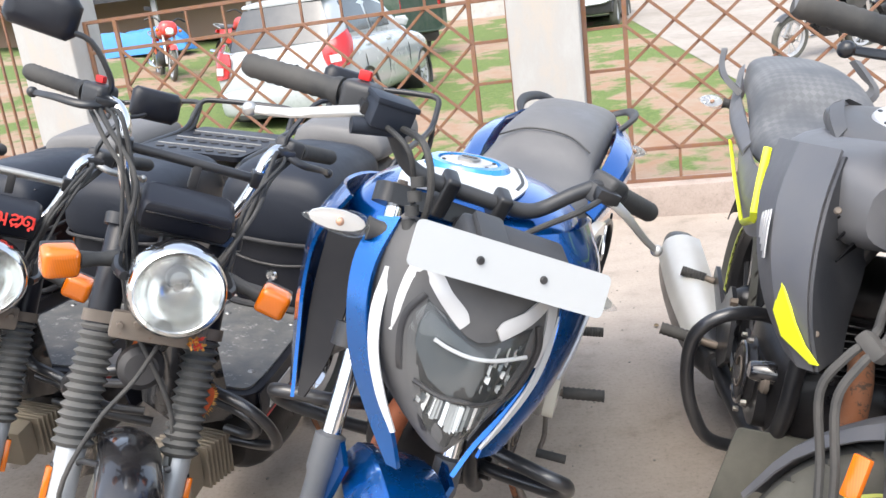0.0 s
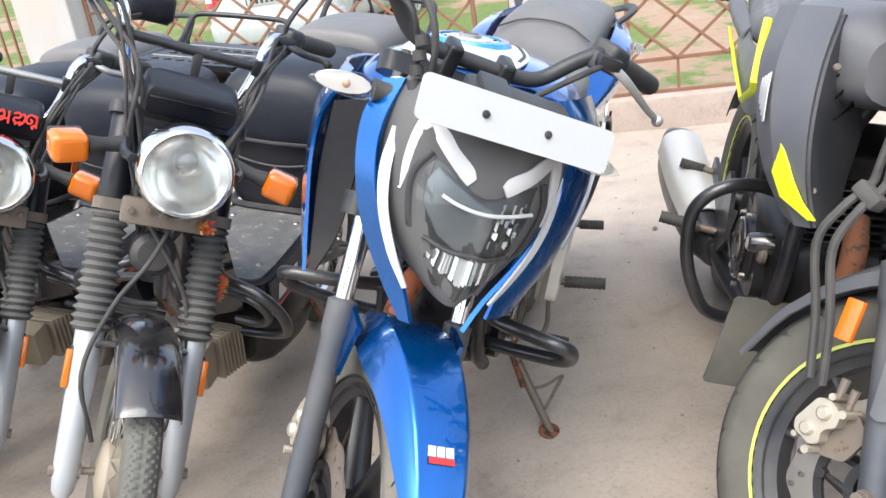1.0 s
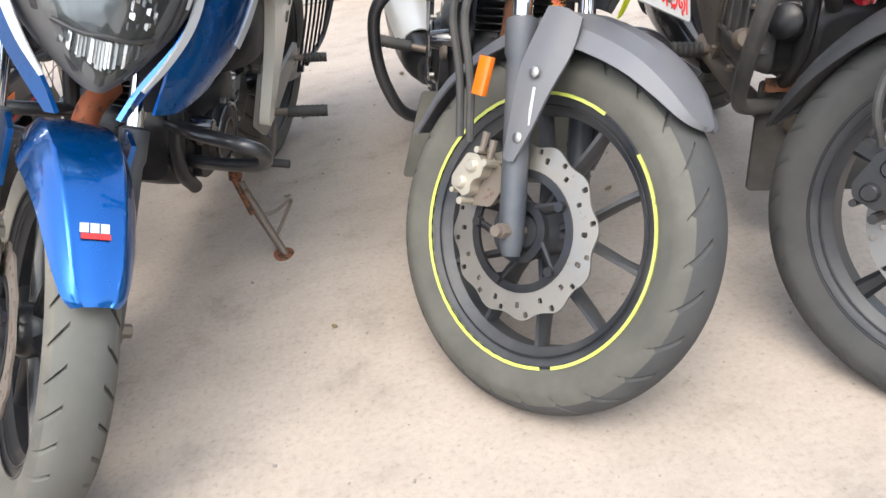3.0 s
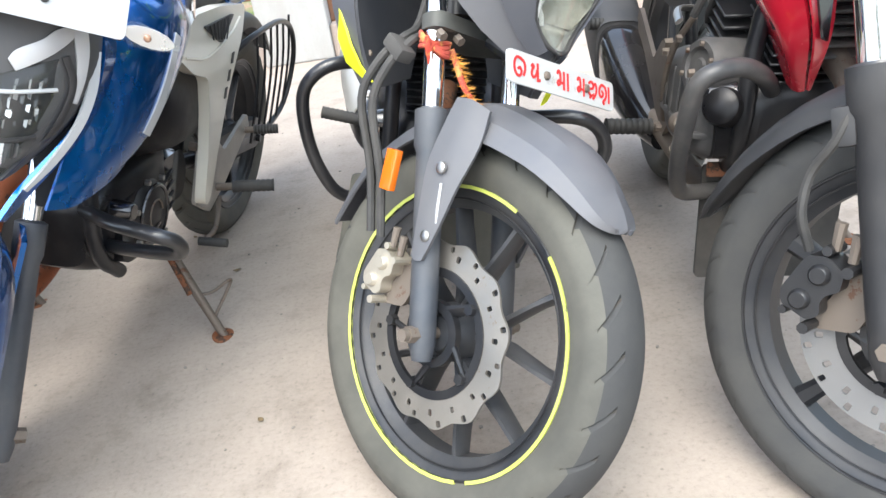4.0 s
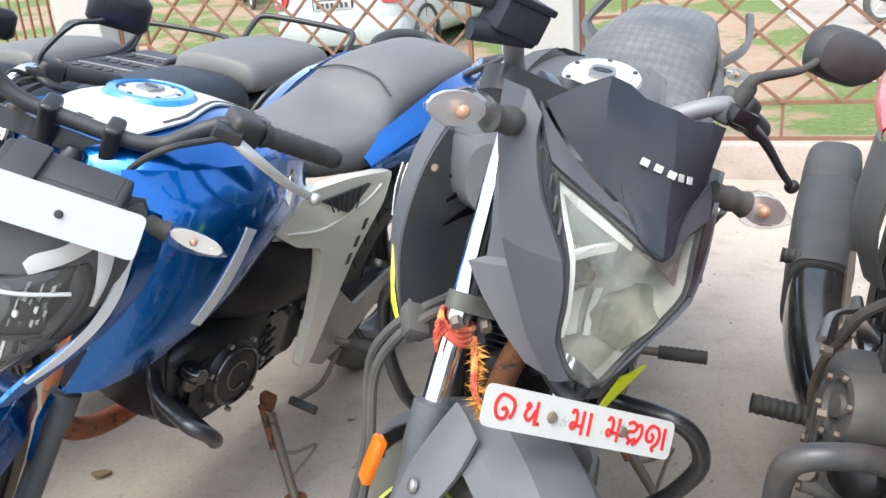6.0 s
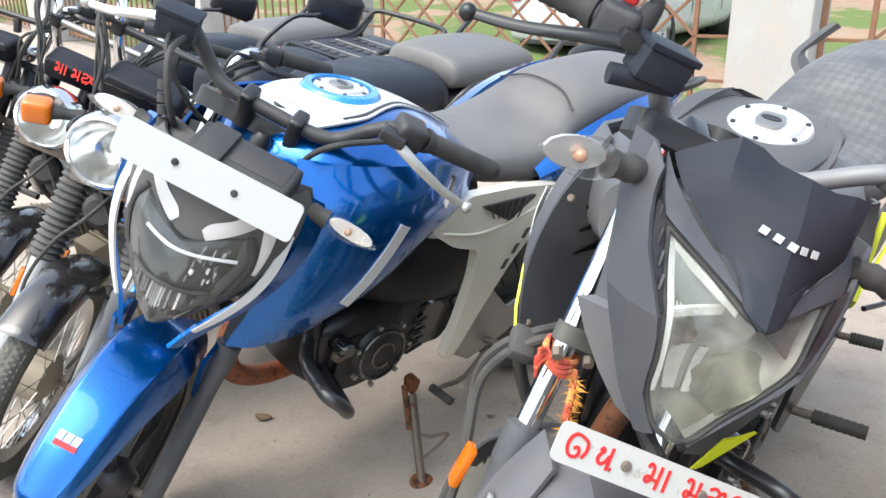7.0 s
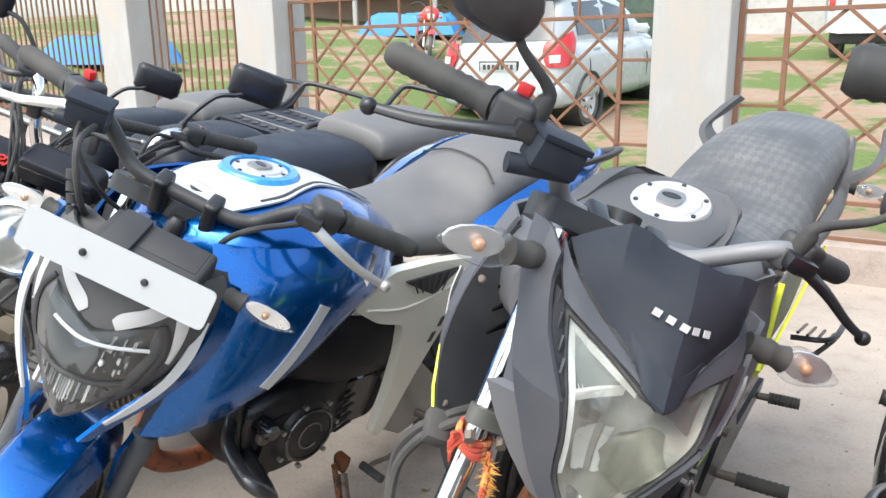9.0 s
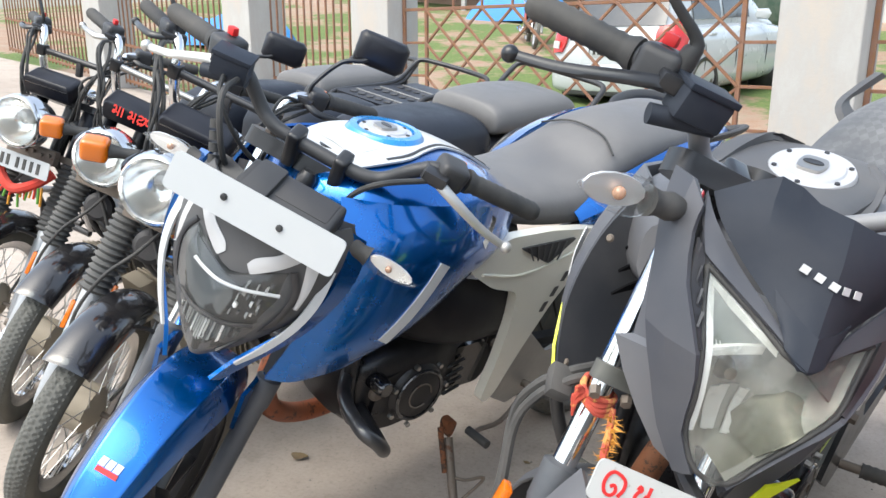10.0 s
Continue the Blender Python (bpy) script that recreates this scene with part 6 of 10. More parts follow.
        part("cowl_wing", skin(mb(), wing, 0.005, 1, 1), MATTDARK, cw, "", X, 15)
        # louvred slot beside the lens
        part("cowl_slot", skin(mb(), [[(0.124, 0.243, 0.918), (0.112, 0.236, 0.908)], [(0.114, 0.212, 0.880), (0.101, 0.206, 0.876)], [(0.088, 0.166, 0.840), (0.085, 0.168, 0.840)]], 0.004, 4, 2), PLASTIC, cw, "", X)
        for k in range(4 if s < 0 else 0):
            f = 0.2 + 0.2 * k
            a = V(0.130, 0.243, 0.920).lerp(V(0.092, 0.162, 0.842), f) + V(-0.004, 0, 0)
            b = V(0.108, 0.232, 0.902).lerp(V(0.086, 0.168, 0.842), f)
            part("slot_rib", skin(mb(), [[a, b], [a + V(0.001, 0.008, 0.014), b + V(0, 0.006, 0.004)]], 0.003, 2, 2), VENTGREY, cw, "", X)
        indicator(ob, X, *(((0.128, 0.284, 0.926), (0.264, 0.236, 0.917)) if s < 0 else ((0.125, 0.266, 0.937), (0.246, 0.250, 0.942))), 0.0235, 0.8)
    # worn white name plate with the red devotional words
    q = frame_at((0.002, 0.106, 0.692), (1, 0, 0.0), (0, 0.5, 0.86))
    np_ = part("name_plate", slab(mb(), [(-0.126, -0.0215), (0.126, -0.0215), (0.126, 0.0215), (-0.126, 0.0215)], 0.003, q, 0.0008, 0.009), WORNPLATE, ob, "worn white plate with red devotional lettering", M)
    h = 0.0255
    qq = q @ pose(0, -0.0125, 0.0016)
    strokes([(-0.114, JA), (-0.078, YA), (-0.020, MA), (0.004, AA), (0.029, MA), (0.056, NGA), (0.084, LA), (0.110, AA)], qq, h, 0.0034, REDINK, np_, M)
    for x in (-0.043, 0.052):
        part("screw", lathe(mb(), [(0.0, 0.004), (0.005, 0.0035), (0.0062, 0.0005), (0.0062, -0.002)], q @ pose(x, 0.0, 0.002), 12), OLDSTEEL, np_, "", M)
    part("plate_bracket", tube(mb(), [(0, 0.12, 0.70), (0, 0.18, 0.69), (0, 0.26, 0.70)], 0.010, 8, 3), BLACKMETAL, ob, "", M)

    hb = handlebar(ob, M, BARSILVER, BLACKMETAL, 0.36, [(0, 0.43, 0.940), (0.06, 0.43, 0.940), (0.10, 0.42, 0.952), (0.155, 0.39, 1.010), (0.205, 0.40, 1.024), (0.36, 0.50, 1.003)], tip=(0.366, 0.392, 0.962))
    for x in (-0.045, 0.045):
        part("bar_clamp", block((0.03, 0.05, 0.07), pose(x, 0.43, 0.925, 10, 0, 0), 0.008, 3), BLACKMETAL, ob, "", M)
    master_cylinder(hb, M, (-0.160, 0.362, 1.012))
    for s, c in ((-1, V(-0.300, 0.385, 1.132)), (1, V(0.335, 0.42, 1.145))):
        root = V(s * 0.192, 0.385, 1.03)
        mir = part("mirror", tube(mb(), [root, root + V(0, 0, 0.022), root + V(s * 0.004, 0, 0.04), root.lerp(c, 0.5) + V(0, -0.004, 0.016), c + V(-s * 0.035, -0.006, -0.010)], [0.012, 0.012, 0.0075, 0.0055, 0.0055], 10, 4), RUBBER, hb, "black rear-view mirror on a bent stem", M)
        qm = frame_at(c, (1, -0.20 * s, 0.16 * s), (0, 0.1, 1))
        part("mirror_shell", loft(mb(), [[qm @ V(0.056 * a * cc * s, 0.036 * a * d, z) for cc, d in ((-1, -0.4), (-0.7, -0.9), (0.4, -1), (1, -0.35), (0.95, 0.4), (0.5, 0.9), (-0.6, 0.95), (-1, 0.4))] for a, z in ((0.35, 0.034), (0.85, 0.026), (1.0, 0.006), (1.0, -0.004), (0.96, -0.006))], 2, 2), PLASTIC, mir, "", M)
        part("mirror_glass", slab(mb(), [(-0.048, -0.028), (0.048, -0.028), (0.048, 0.028), (-0.048, 0.028)], 0.003, qm @ pose(0, 0, -0.008), 0, 0.012), CHROME, mir, "mirror glass", M)
    # brake hoses looping from the calliper up to the bar
    for k in range(2):
        d = 0.018 * k
        cable(ob, M, [(-0.104 - d * 0.3, 0.228 + d, 0.385), (-0.116, 0.262 + d * 1.4, 0.47), (-0.142, 0.300 + d * 1.5, 0.56), (-0.140, 0.300 + d * 1.2, 0.62), (-0.116, 0.300 + d, 0.660), (-0.062, 0.335 + d, 0.690), (-0.050, 0.385, 0.80), (-0.06, 0.41, 0.93)], 0.0066, None, "thick brake hose" if k == 0 else "")
    part("hose_clip", block((0.03, 0.045, 0.022), pose(-0.126, 0.304, 0.648, 20, 0, 0), 0.006), RUBBER, ob, "", M)
    # red cloth knotted on the fork, gold tinsel below it
    def round_fork(z, r, a):
        y = 0.095 + 0.488 * (z - 0.297)
        return V(-0.088 + r * math.cos(a), y + r * math.sin(a), z)
    rnd = random.Random(5)
    bm = mb()
    for k in range(4):
        tube(bm, [round_fork(0.664 + 0.0042 * k + 0.003 * math.sin(j * 1.7 + k), 0.0205 + 0.002 * rnd.random(), j * math.pi / 4) for j in range(8)], 0.0036, 8, 3, True)
    for k in range(4):
        p = round_fork(0.672, 0.022, math.pi * 1.1 + 0.1 * k)
        tube(bm, [p, p + V(-0.013 + 0.006 * rnd.random(), -0.008, 0.006 - 0.005 * k), p + V(-0.017 + 0.014 * rnd.random(), -0.012, -0.012 - 0.005 * k)], [0.0045, 0.004, 0.0015], 6, 3)
    cl = part("tied_cloth", bm, PATTERNCLOTH, ob, "red and gold votive cloth knotted round the fork", M)
    bm = mb()
    way = spline([(-0.066, 0.255, 0.668), (-0.060, 0.232, 0.645), (-0.060, 0.208, 0.625), (-0.050, 0.182, 0.616), (-0.022, 0.164, 0.622), (0.012, 0.152, 0.628)], 14)
    for p in way:
        for j in range(7):
            d = V(rnd.uniform(-1, 1), rnd.uniform(-1, 0.4), rnd.uniform(-1, 0.7)).normalized() * rnd.uniform(0.008, 0.020)
            n = d.orthogonal().normalized() * 0.0012
            a, b, c = bm.verts.new(p - n), bm.verts.new(p + n), bm.verts.new(p + d)
            bm.faces.new((a, b, c))
    part("tinsel", bm, GOLDCLOTH, cl, "frayed gold tinsel", M)
    bm = mb()
    tube(bm, [(-0.068, 0.262, 0.672), (-0.063, 0.240, 0.650), (-0.062, 0.215, 0.630), (-0.054, 0.192, 0.618)], [0.004, 0.005, 0.0045, 0.003], 8, 4)
    part("cloth_tail", bm, PATTERNCLOTH, cl, "", M)

    # tank
    tk = part("fuel_tank", loft(mb(), [hoop(0.37, 0.835, 0.09, 0.055, 3), hoop(0.43, 0.842, 0.150, 0.076, 3.4), hoop(0.52, 0.840, 0.175, 0.084, 3.4), hoop(0.62, 0.838, 0.178, 0.086, 3.4), hoop(0.72, 0.836, 0.150, 0.082, 3.2), hoop(0.80, 0.832, 0.115, 0.065, 3), hoop(0.85, 0.825, 0.08, 0.04, 3)], 4), MATTDARK, ob, "angular matt grey fuel tank")
    # the raised console round the cap, sloping down to the bars, with a notched rear lip
    part("tank_cover", loft(mb(), [hoop(0.45, 0.888, 0.060, 0.016, 4), hoop(0.50, 0.900, 0.090, 0.018, 4), hoop(0.60, 0.922, 0.108, 0.020, 4), hoop(0.70, 0.938, 0.104, 0.020, 4), hoop(0.76, 0.930, 0.075, 0.022, 4), hoop(0.80, 0.905, 0.045, 0.022, 4)], 2), TANKGREY, tk, "dark grey console round the fuel cap")
    for sx in (-1, 1):
        part("cover_ridge", skin(mb(), [[(sx * 0.040, 0.735, 0.948), (sx * 0.072, 0.715, 0.962)], [(sx * 0.070, 0.70, 0.958), (sx * 0.104, 0.665, 0.950)], [(sx * 0.086, 0.64, 0.944), (sx * 0.116, 0.60, 0.930)], [(sx * 0.090, 0.57, 0.922), (sx * 0.112, 0.54, 0.905)]], 0.012, 3, 2), TANKGREY, tk)
    fuel_cap(tk, (0.016, 0.622, 0.948), 17, 0.060, None, CAPALLOY)
    for s in (-1, 1):
        X = Matrix.Diagonal((s, 1, 1, 1))
        g = [[(0.130, 0.43, 0.915), (0.176, 0.50, 0.910), (0.188, 0.60, 0.900), (0.165, 0.72, 0.870)], [(0.152, 0.375, 0.835), (0.200, 0.45, 0.825), (0.208, 0.56, 0.812), (0.180, 0.70, 0.79)], [(0.158, 0.338, 0.750), (0.200, 0.40, 0.738), (0.204, 0.50, 0.722), (0.176, 0.63, 0.71)], [(0.148, 0.322, 0.672), (0.178, 0.37, 0.658), (0.182, 0.46, 0.645), (0.165, 0.56, 0.645)], [(0.126, 0.312, 0.600), (0.142, 0.34, 0.592), (0.150, 0.40, 0.590), (0.155, 0.47, 0.60)]]
        sh = part("tank_shroud", skin(mb(), g, 0.006, 3, 1), MATTDARK, ob, "matt grey tank shroud with black vents", X, 12)
        inner = [[(0.128, 0.425, 0.905), (0.085, 0.47, 0.89), (0.05, 0.50, 0.88)], [(0.150, 0.368, 0.832), (0.095, 0.44, 0.81), (0.05, 0.48, 0.79)], [(0.156, 0.332, 0.748), (0.100, 0.42, 0.735), (0.05, 0.46, 0.72)], [(0.146, 0.318, 0.672), (0.10, 0.39, 0.66), (0.06, 0.44, 0.65)], [(0.124, 0.308, 0.602), (0.10, 0.35, 0.60), (0.07, 0.40, 0.60)]]
        sv = part("shroud_vent", skin(mb(), inner, 0.005, 4, 3), VENTGREY, sh, "dark vented inner panel", X)
        # near-black sheets, slightly proud, stand in for the shade inside the vent slits
        for k in range(3):
            z = 0.826 - 0.031 * k
            part("louvre_shade", skin(mb(), [[(0.120 - 0.003 * k, 0.396 - 0.010 * k, z - 0.010), (0.106 - 0.003 * k, 0.411 - 0.010 * k, z - 0.001), (0.088 - 0.003 * k, 0.430 - 0.010 * k, z + 0.008)], [(0.119 - 0.003 * k, 0.394 - 0.010 * k, z - 0.007), (0.104 - 0.003 * k, 0.408 - 0.010 * k, z + 0.010), (0.086 - 0.003 * k, 0.426 - 0.010 * k, z + 0.026)]], 0.003, 2, 3), GAPSHADE, sv, "", X)
        for y, z in ((0.365, 0.835), (0.325, 0.655)):
            part("bolt", lathe(mb(), [(0.0, 0.003), (0.004, 0.003), (0.006, 0.0)], pose(0.132, y, z, 70, 0, 0), 12), OLDSTEEL, sv, "", X)
        fin = [[(0.180, 0.376, 0.714), (0.1785, 0.372, 0.712), (0.177, 0.367, 0.709)], [(0.181, 0.380, 0.664), (0.169, 0.356, 0.664), (0.158, 0.336, 0.664)], [(0.166, 0.358, 0.632), (0.154, 0.338, 0.634), (0.142, 0.320, 0.637)], [(0.130, 0.311, 0.612), (0.126, 0.307, 0.614), (0.122, 0.303, 0.616)]] if s < 0 else [[(0.183, 0.371, 0.641), (0.171, 0.346, 0.639), (0.159, 0.330, 0.636)], [(0.150, 0.312, 0.596), (0.145, 0.307, 0.594), (0.140, 0.303, 0.592)]]
        part("yellow_fin", skin(mb(), fin, 0.004, 1, 1), YELLOW, ob, "bright yellow lower fin", X @ pose(0.001, 0, 0))
        for k in range(4):
            y, z = 0.415 + 0.019 * k, 0.735 + 0.006 * k
            part("wing_badge", skin(mb(), [[(0.2065, y, z), (0.2065, y + 0.013, z - 0.004)], [(0.2085, y + 0.006, z + 0.04 - 0.004 * k), (0.2085, y + 0.019, z + 0.036 - 0.004 * k)], [(0.2070, y + 0.020, z + 0.075 - 0.012 * k), (0.2070, y + 0.028, z + 0.068 - 0.012 * k)]], 0.002, 3, 1), SILVER, sh, "silver wing stripe" if k == 0 else "", X)
        part("side_cover", skin(mb(), [[(0.15, 0.70, 0.845), (0.158, 0.85, 0.80), (0.158, 1.0, 0.79), (0.15, 1.18, 0.82)], [(0.172, 0.69, 0.77), (0.178, 0.84, 0.73), (0.178, 1.0, 0.73), (0.168, 1.15, 0.78)], [(0.160, 0.72, 0.69), (0.168, 0.83, 0.665), (0.168, 0.98, 0.68), (0.155, 1.12, 0.745)]], 0.006), MATTDARK, ob, "matt grey side cover", X)
        part("yellow_line", tube(mb(), [(0.178, 1.25, 0.792), (0.186, 1.0, 0.742), (0.192, 0.78, 0.704), (0.194, 0.755, 0.704), (0.205, 0.59, 0.752), (0.207, 0.575, 0.768), (0.200, 0.62, 0.82), (0.192, 0.66, 0.872)], 0.0075 if s < 0 else 0.0045, 8, 1, flat=0.4), YELLOW, ob, "bright yellow outline stripe", X)
        part("tail_panel", skin(mb(), [[(0.150, 1.10, 0.82), (0.155, 1.30, 0.87), (0.145, 1.5, 0.90), (0.10, 1.86, 0.955)], [(0.168, 1.10, 0.79), (0.178, 1.30, 0.83), (0.165, 1.5, 0.86), (0.11, 1.88, 0.925)], [(0.150, 1.10, 0.755), (0.156, 1.30, 0.785), (0.145, 1.5, 0.82), (0.08, 1.85, 0.89)]], 0.005), MATTDARK, ob, "matt grey tail panel", X)
        part("grab_handle", skin(mb(), [[(0.15, 1.42, 0.905), (0.155, 1.50, 0.915)], [(0.185, 1.46, 0.935), (0.188, 1.53, 0.94)], [(0.190, 1.58, 0.965), (0.186, 1.63, 0.96)], [(0.178, 1.70, 1.005), (0.172, 1.73, 0.995)]], 0.016, 4, 2), COWLGREY, ob, "pointed grey grab handle", X)
        indicator(ob, X, (0.11, 1.70, 0.84), (0.235, 1.72, 0.845), 0.022, 0.9)
        crash_guard(ob, [(-0.09, 0.62, 0.555), (-0.155, 0.585, 0.580), (-0.212, 0.565, 0.578), (-0.252, 0.56, 0.552), (-0.270, 0.565, 0.508), (-0.263, 0.575, 0.43), (-0.238, 0.58, 0.36), (-0.195, 0.59, 0.305), (-0.10, 0.62, 0.285)] if s < 0 else [(0.09, 0.54, 0.505), (0.15, 0.45, 0.530), (0.222, 0.43, 0.540), (0.266, 0.43, 0.526), (0.288, 0.43, 0.490), (0.280, 0.432, 0.450), (0.247, 0.44, 0.39), (0.19, 0.46, 0.325), (0.10, 0.55, 0.26)], 0.0128)
        foot_peg(ob, (s * 0.15, 1.00, 0.335), (s * 0.285, 1.02, 0.35))
        foot_peg(ob, (s * 0.15, 1.24, 0.42), (s * 0.235, 1.26, 0.43), 0.012)
        part("peg_plate", slab(mb(), [(0.86, 0.36), (0.95, 0.30), (1.06, 0.33), (1.28, 0.42), (1.26, 0.46), (1.06, 0.42), (0.98, 0.50), (0.90, 0.48)], 0.010, frame_at((s * 0.145, 0, 0), (0, 1, 0), (0, 0, 1)), 0.003, 0.012), BLACKMETAL, ob)
    st = part("seat", loft(mb(), [hoop(0.80, 0.845, 0.07, 0.022, 2.6), hoop(0.88, 0.825, 0.12, 0.045, 2.8), hoop(1.0, 0.815, 0.15, 0.05, 3, taper=0.12), hoop(1.12, 0.83, 0.165, 0.06, 3, taper=0.15), hoop(1.22, 0.875, 0.160, 0.066, 3, taper=0.18), hoop(1.35, 0.915, 0.158, 0.062, 3, taper=0.22), hoop(1.55, 0.94, 0.145, 0.055, 3, taper=0.22), hoop(1.70, 0.95, 0.11, 0.045, 2.6), hoop(1.78, 0.95, 0.06, 0.022, 2.4)], 4), HEXSEAT, ob, "dusty grey seat with a faint honeycomb pattern")
    part("tail_lamp", loft(mb(), [hoop(1.80, 0.93, 0.075, 0.03, 2.6), hoop(1.87, 0.94, 0.06, 0.024, 2.6), hoop(1.90, 0.94, 0.03, 0.01, 2.4)], 3), REDLENS, ob)
    engine(ob, 0.52, 0.32, 0.155, 0.68, 0.42)
    part("exhaust_header", tube(mb(), [(0.0, 0.51, 0.56), (-0.01, 0.45, 0.52), (-0.02, 0.42, 0.44), (-0.03, 0.44, 0.33), (-0.05, 0.52, 0.275), (-0.06, 0.60, 0.255)], 0.021, 14, 5), RUST, ob, "rusty exhaust header pipe")
    part("exhaust_pipe", tube(mb(), [(-0.06, 0.60, 0.255), (-0.08, 0.74, 0.245), (-0.12, 0.92, 0.265), (-0.15, 1.06, 0.30)], 0.022, 14, 5), BLACKMETAL, ob, "black exhaust pipe under the engine")
    sil = part("silencer", loft(mb(), [hoop(1.00, 0.280, 0.030, 0.038, 2.5, x=-0.140), hoop(1.08, 0.305, 0.044, 0.058, 3, x=-0.168), hoop(1.28, 0.340, 0.052, 0.076, 3.4, x=-0.200), hoop(1.50, 0.385, 0.052, 0.078, 3.4, x=-0.226), hoop(1.58, 0.40, 0.036, 0.055, 2.5, x=-0.228)], 3), BLACKMETAL, ob)
    part("heat_shield", skin(mb(), [[(-0.128, 1.07, 0.366), (-0.166, 1.07, 0.372), (-0.204, 1.07, 0.352), (-0.217, 1.06, 0.312)], [(-0.152, 1.27, 0.418), (-0.200, 1.27, 0.426), (-0.245, 1.27, 0.404), (-0.259, 1.27, 0.352)], [(-0.178, 1.48, 0.464), (-0.227, 1.48, 0.472), (-0.272, 1.48, 0.450), (-0.286, 1.48, 0.395)]], 0.004), BRIGHTSTEEL, sil, "pale brushed steel heat shield")
    side_stand(ob, (0.13, 0.86, 0.235), (0.288, 0.848, 0.062))
    part("mud_flap", slab(mb(), [(-0.20, -0.10), (0.17, -0.10), (0.15, 0.08), (-0.17, 0.08)], 0.006, frame_at((0.0, 0.50, 0.305), (1, 0, 0), (0, 0.12, 1)), 0.002, 0.01), OLDRUBBER, ob, "flat dusty rubber mud flap under the engine")
    rear_end(ob, 1.345, 0.312, 0.135, dict(rim=0.222, metal=BLACKMETAL, spokes=5, fork=0.24, thick=0.009, tyre=TYRE, tape=((0, 6.28),)))
    gd = part("saree_guard", tube(mb(), [(0.16, 1.40, 0.52), (0.24, 1.42, 0.54), (0.25, 1.56, 0.54), (0.24, 1.60, 0.48), (0.20, 1.56, 0.42), (0.16, 1.44, 0.42)], 0.007, 8, 5), BLACKMETAL, ob)
    for k in range(4):
        part("guard_bar", rod(mb(), (0.17 + 0.022 * k, 1.42, 0.53), (0.17 + 0.022 * k, 1.58, 0.50), 0.004, None, 6), BLACKMETAL, gd)
    return ob


SCUFFGREY = finish("scuffed_matt_grey_paint", (0.120, 0.124, 0.138), 0.42, 0.3, 0.18, 0.08, 0.0, wear=(0.05, 0.05, 0.055), wear_at=0.70, spec=0.4)
WHEELSLATE = finish("slate_wheel_paint", (0.036, 0.040, 0.048), 0.38, 0.3, 0.22, 0.1)
TANKGREY = finish("dusty_console_grey", (0.062, 0.064, 0.070), 0.45, 0.1, 0.18, 0.1)
DISC = finish("dusty_brake_disc", (0.36, 0.335, 0.30), 0.34, 0.85, 0.35, 0.1, wear=(0.26, 0.17, 0.10), wear_at=0.62, dust_scale=14)
BARSILVER = finish("silver_grey_bar_paint", (0.20, 0.205, 0.215), 0.50, 0.25, 0.2)
BRIGHTSTEEL = finish("pale_brushed_steel", (0.64, 0.64, 0.62), 0.36, 0.5, 0.15)
PATTERNCLOTH = finish("red_cloth_with_gold", (0.42, 0.04, 0.02), 0.85, 0, 0.2, 0.6, wear=(0.55, 0.25, 0.06), wear_at=0.52)
TRIMWHITE = finish("bright_lamp_trim", (0.84, 0.85, 0.85), 0.22, 0.15, 0.03)
LAMPPALE = finish("lamp_lining", (0.36, 0.355, 0.335), 0.25, 0.1, 0.10)
OLIVE = finish("olive_grey_reflector", (0.17, 0.17, 0.135), 0.22, 0.05, 0.15)
CHAMBER = finish("grey_lamp_chamber", (0.19, 0.205, 0.195), 0.25, 0.1, 0.08)
CLAMPGREEN = finish("dusty_cast_clamp", (0.058, 0.064, 0.060), 0.5, 0.3, 0.3, 0.2)
# near-black colour that paints the shade of an opening
GAPSHADE = finish("painted_gap_shade", (0.004, 0.004, 0.005), 0.8, 0, 0.0, spec=0.1)
VENTGREY = finish("dark_vent_plastic", (0.034, 0.036, 0.042), 0.45, 0, 0.12, 0.1)
OLDRUBBER = finish("weathered_rubber", (0.085, 0.085, 0.075), 0.8, 0, 0.5, 0.4, spec=0.25, dust_colour=(0.20, 0.19, 0.16))


def hexvinyl():
    m, n, l, p = nodes("honeycomb_vinyl")
    co = n.new("ShaderNodeTexCoord")
    mp = n.new("ShaderNodeMapping")
    mp.inputs["Rotation"].default_value = (0, 0, radians(45))
    mp.inputs["Scale"].default_value = (1.0, 1.0, 0.0)
    sq = n.new("ShaderNodeMapping")
    sq.inputs["Scale"].default_value = (1.25, 0.8, 0.0)
    l.new(co.outputs["Object"], sq.inputs["Vector"])
    l.new(sq.outputs[0], mp.inputs["Vector"])
    v = n.new("ShaderNodeTexChecker")
    v.inputs["Scale"].default_value = 62
    l.new(mp.outputs[0], v.inputs["Vector"])
    big = tex(n, l, "ShaderNodeTexNoise", 7, 6, 0.6)
    c = mix(n, l, ramp(n, l, big.outputs[0], [(0.35, 0.0), (0.7, 0.6)]), (0.066, 0.068, 0.073), (0.155, 0.153, 0.150))
    part_of = ramp(n, l, big.outputs[0], [(0.42, 0.02), (0.6, 0.16)])
    f = n.new("ShaderNodeMath")
    f.operation = "MULTIPLY"
    l.new(v.outputs["Fac"], f.inputs[0])
    l.new(part_of, f.inputs[1])
    l.new(mix(n, l, f.outputs[0], c, (0.30, 0.30, 0.30)), p.inputs["Base Color"])
    p.inputs["Roughness"].default_value = 0.58
    bump(n, l, p, v.outputs["Fac"], 0.10, 0.001)
    return m


HEXSEAT = hexvinyl()
grey_bike()

# ---- the red bike ----
RED_AT = pose(1.07, 0.65, -0.004, 0, 6, -12)


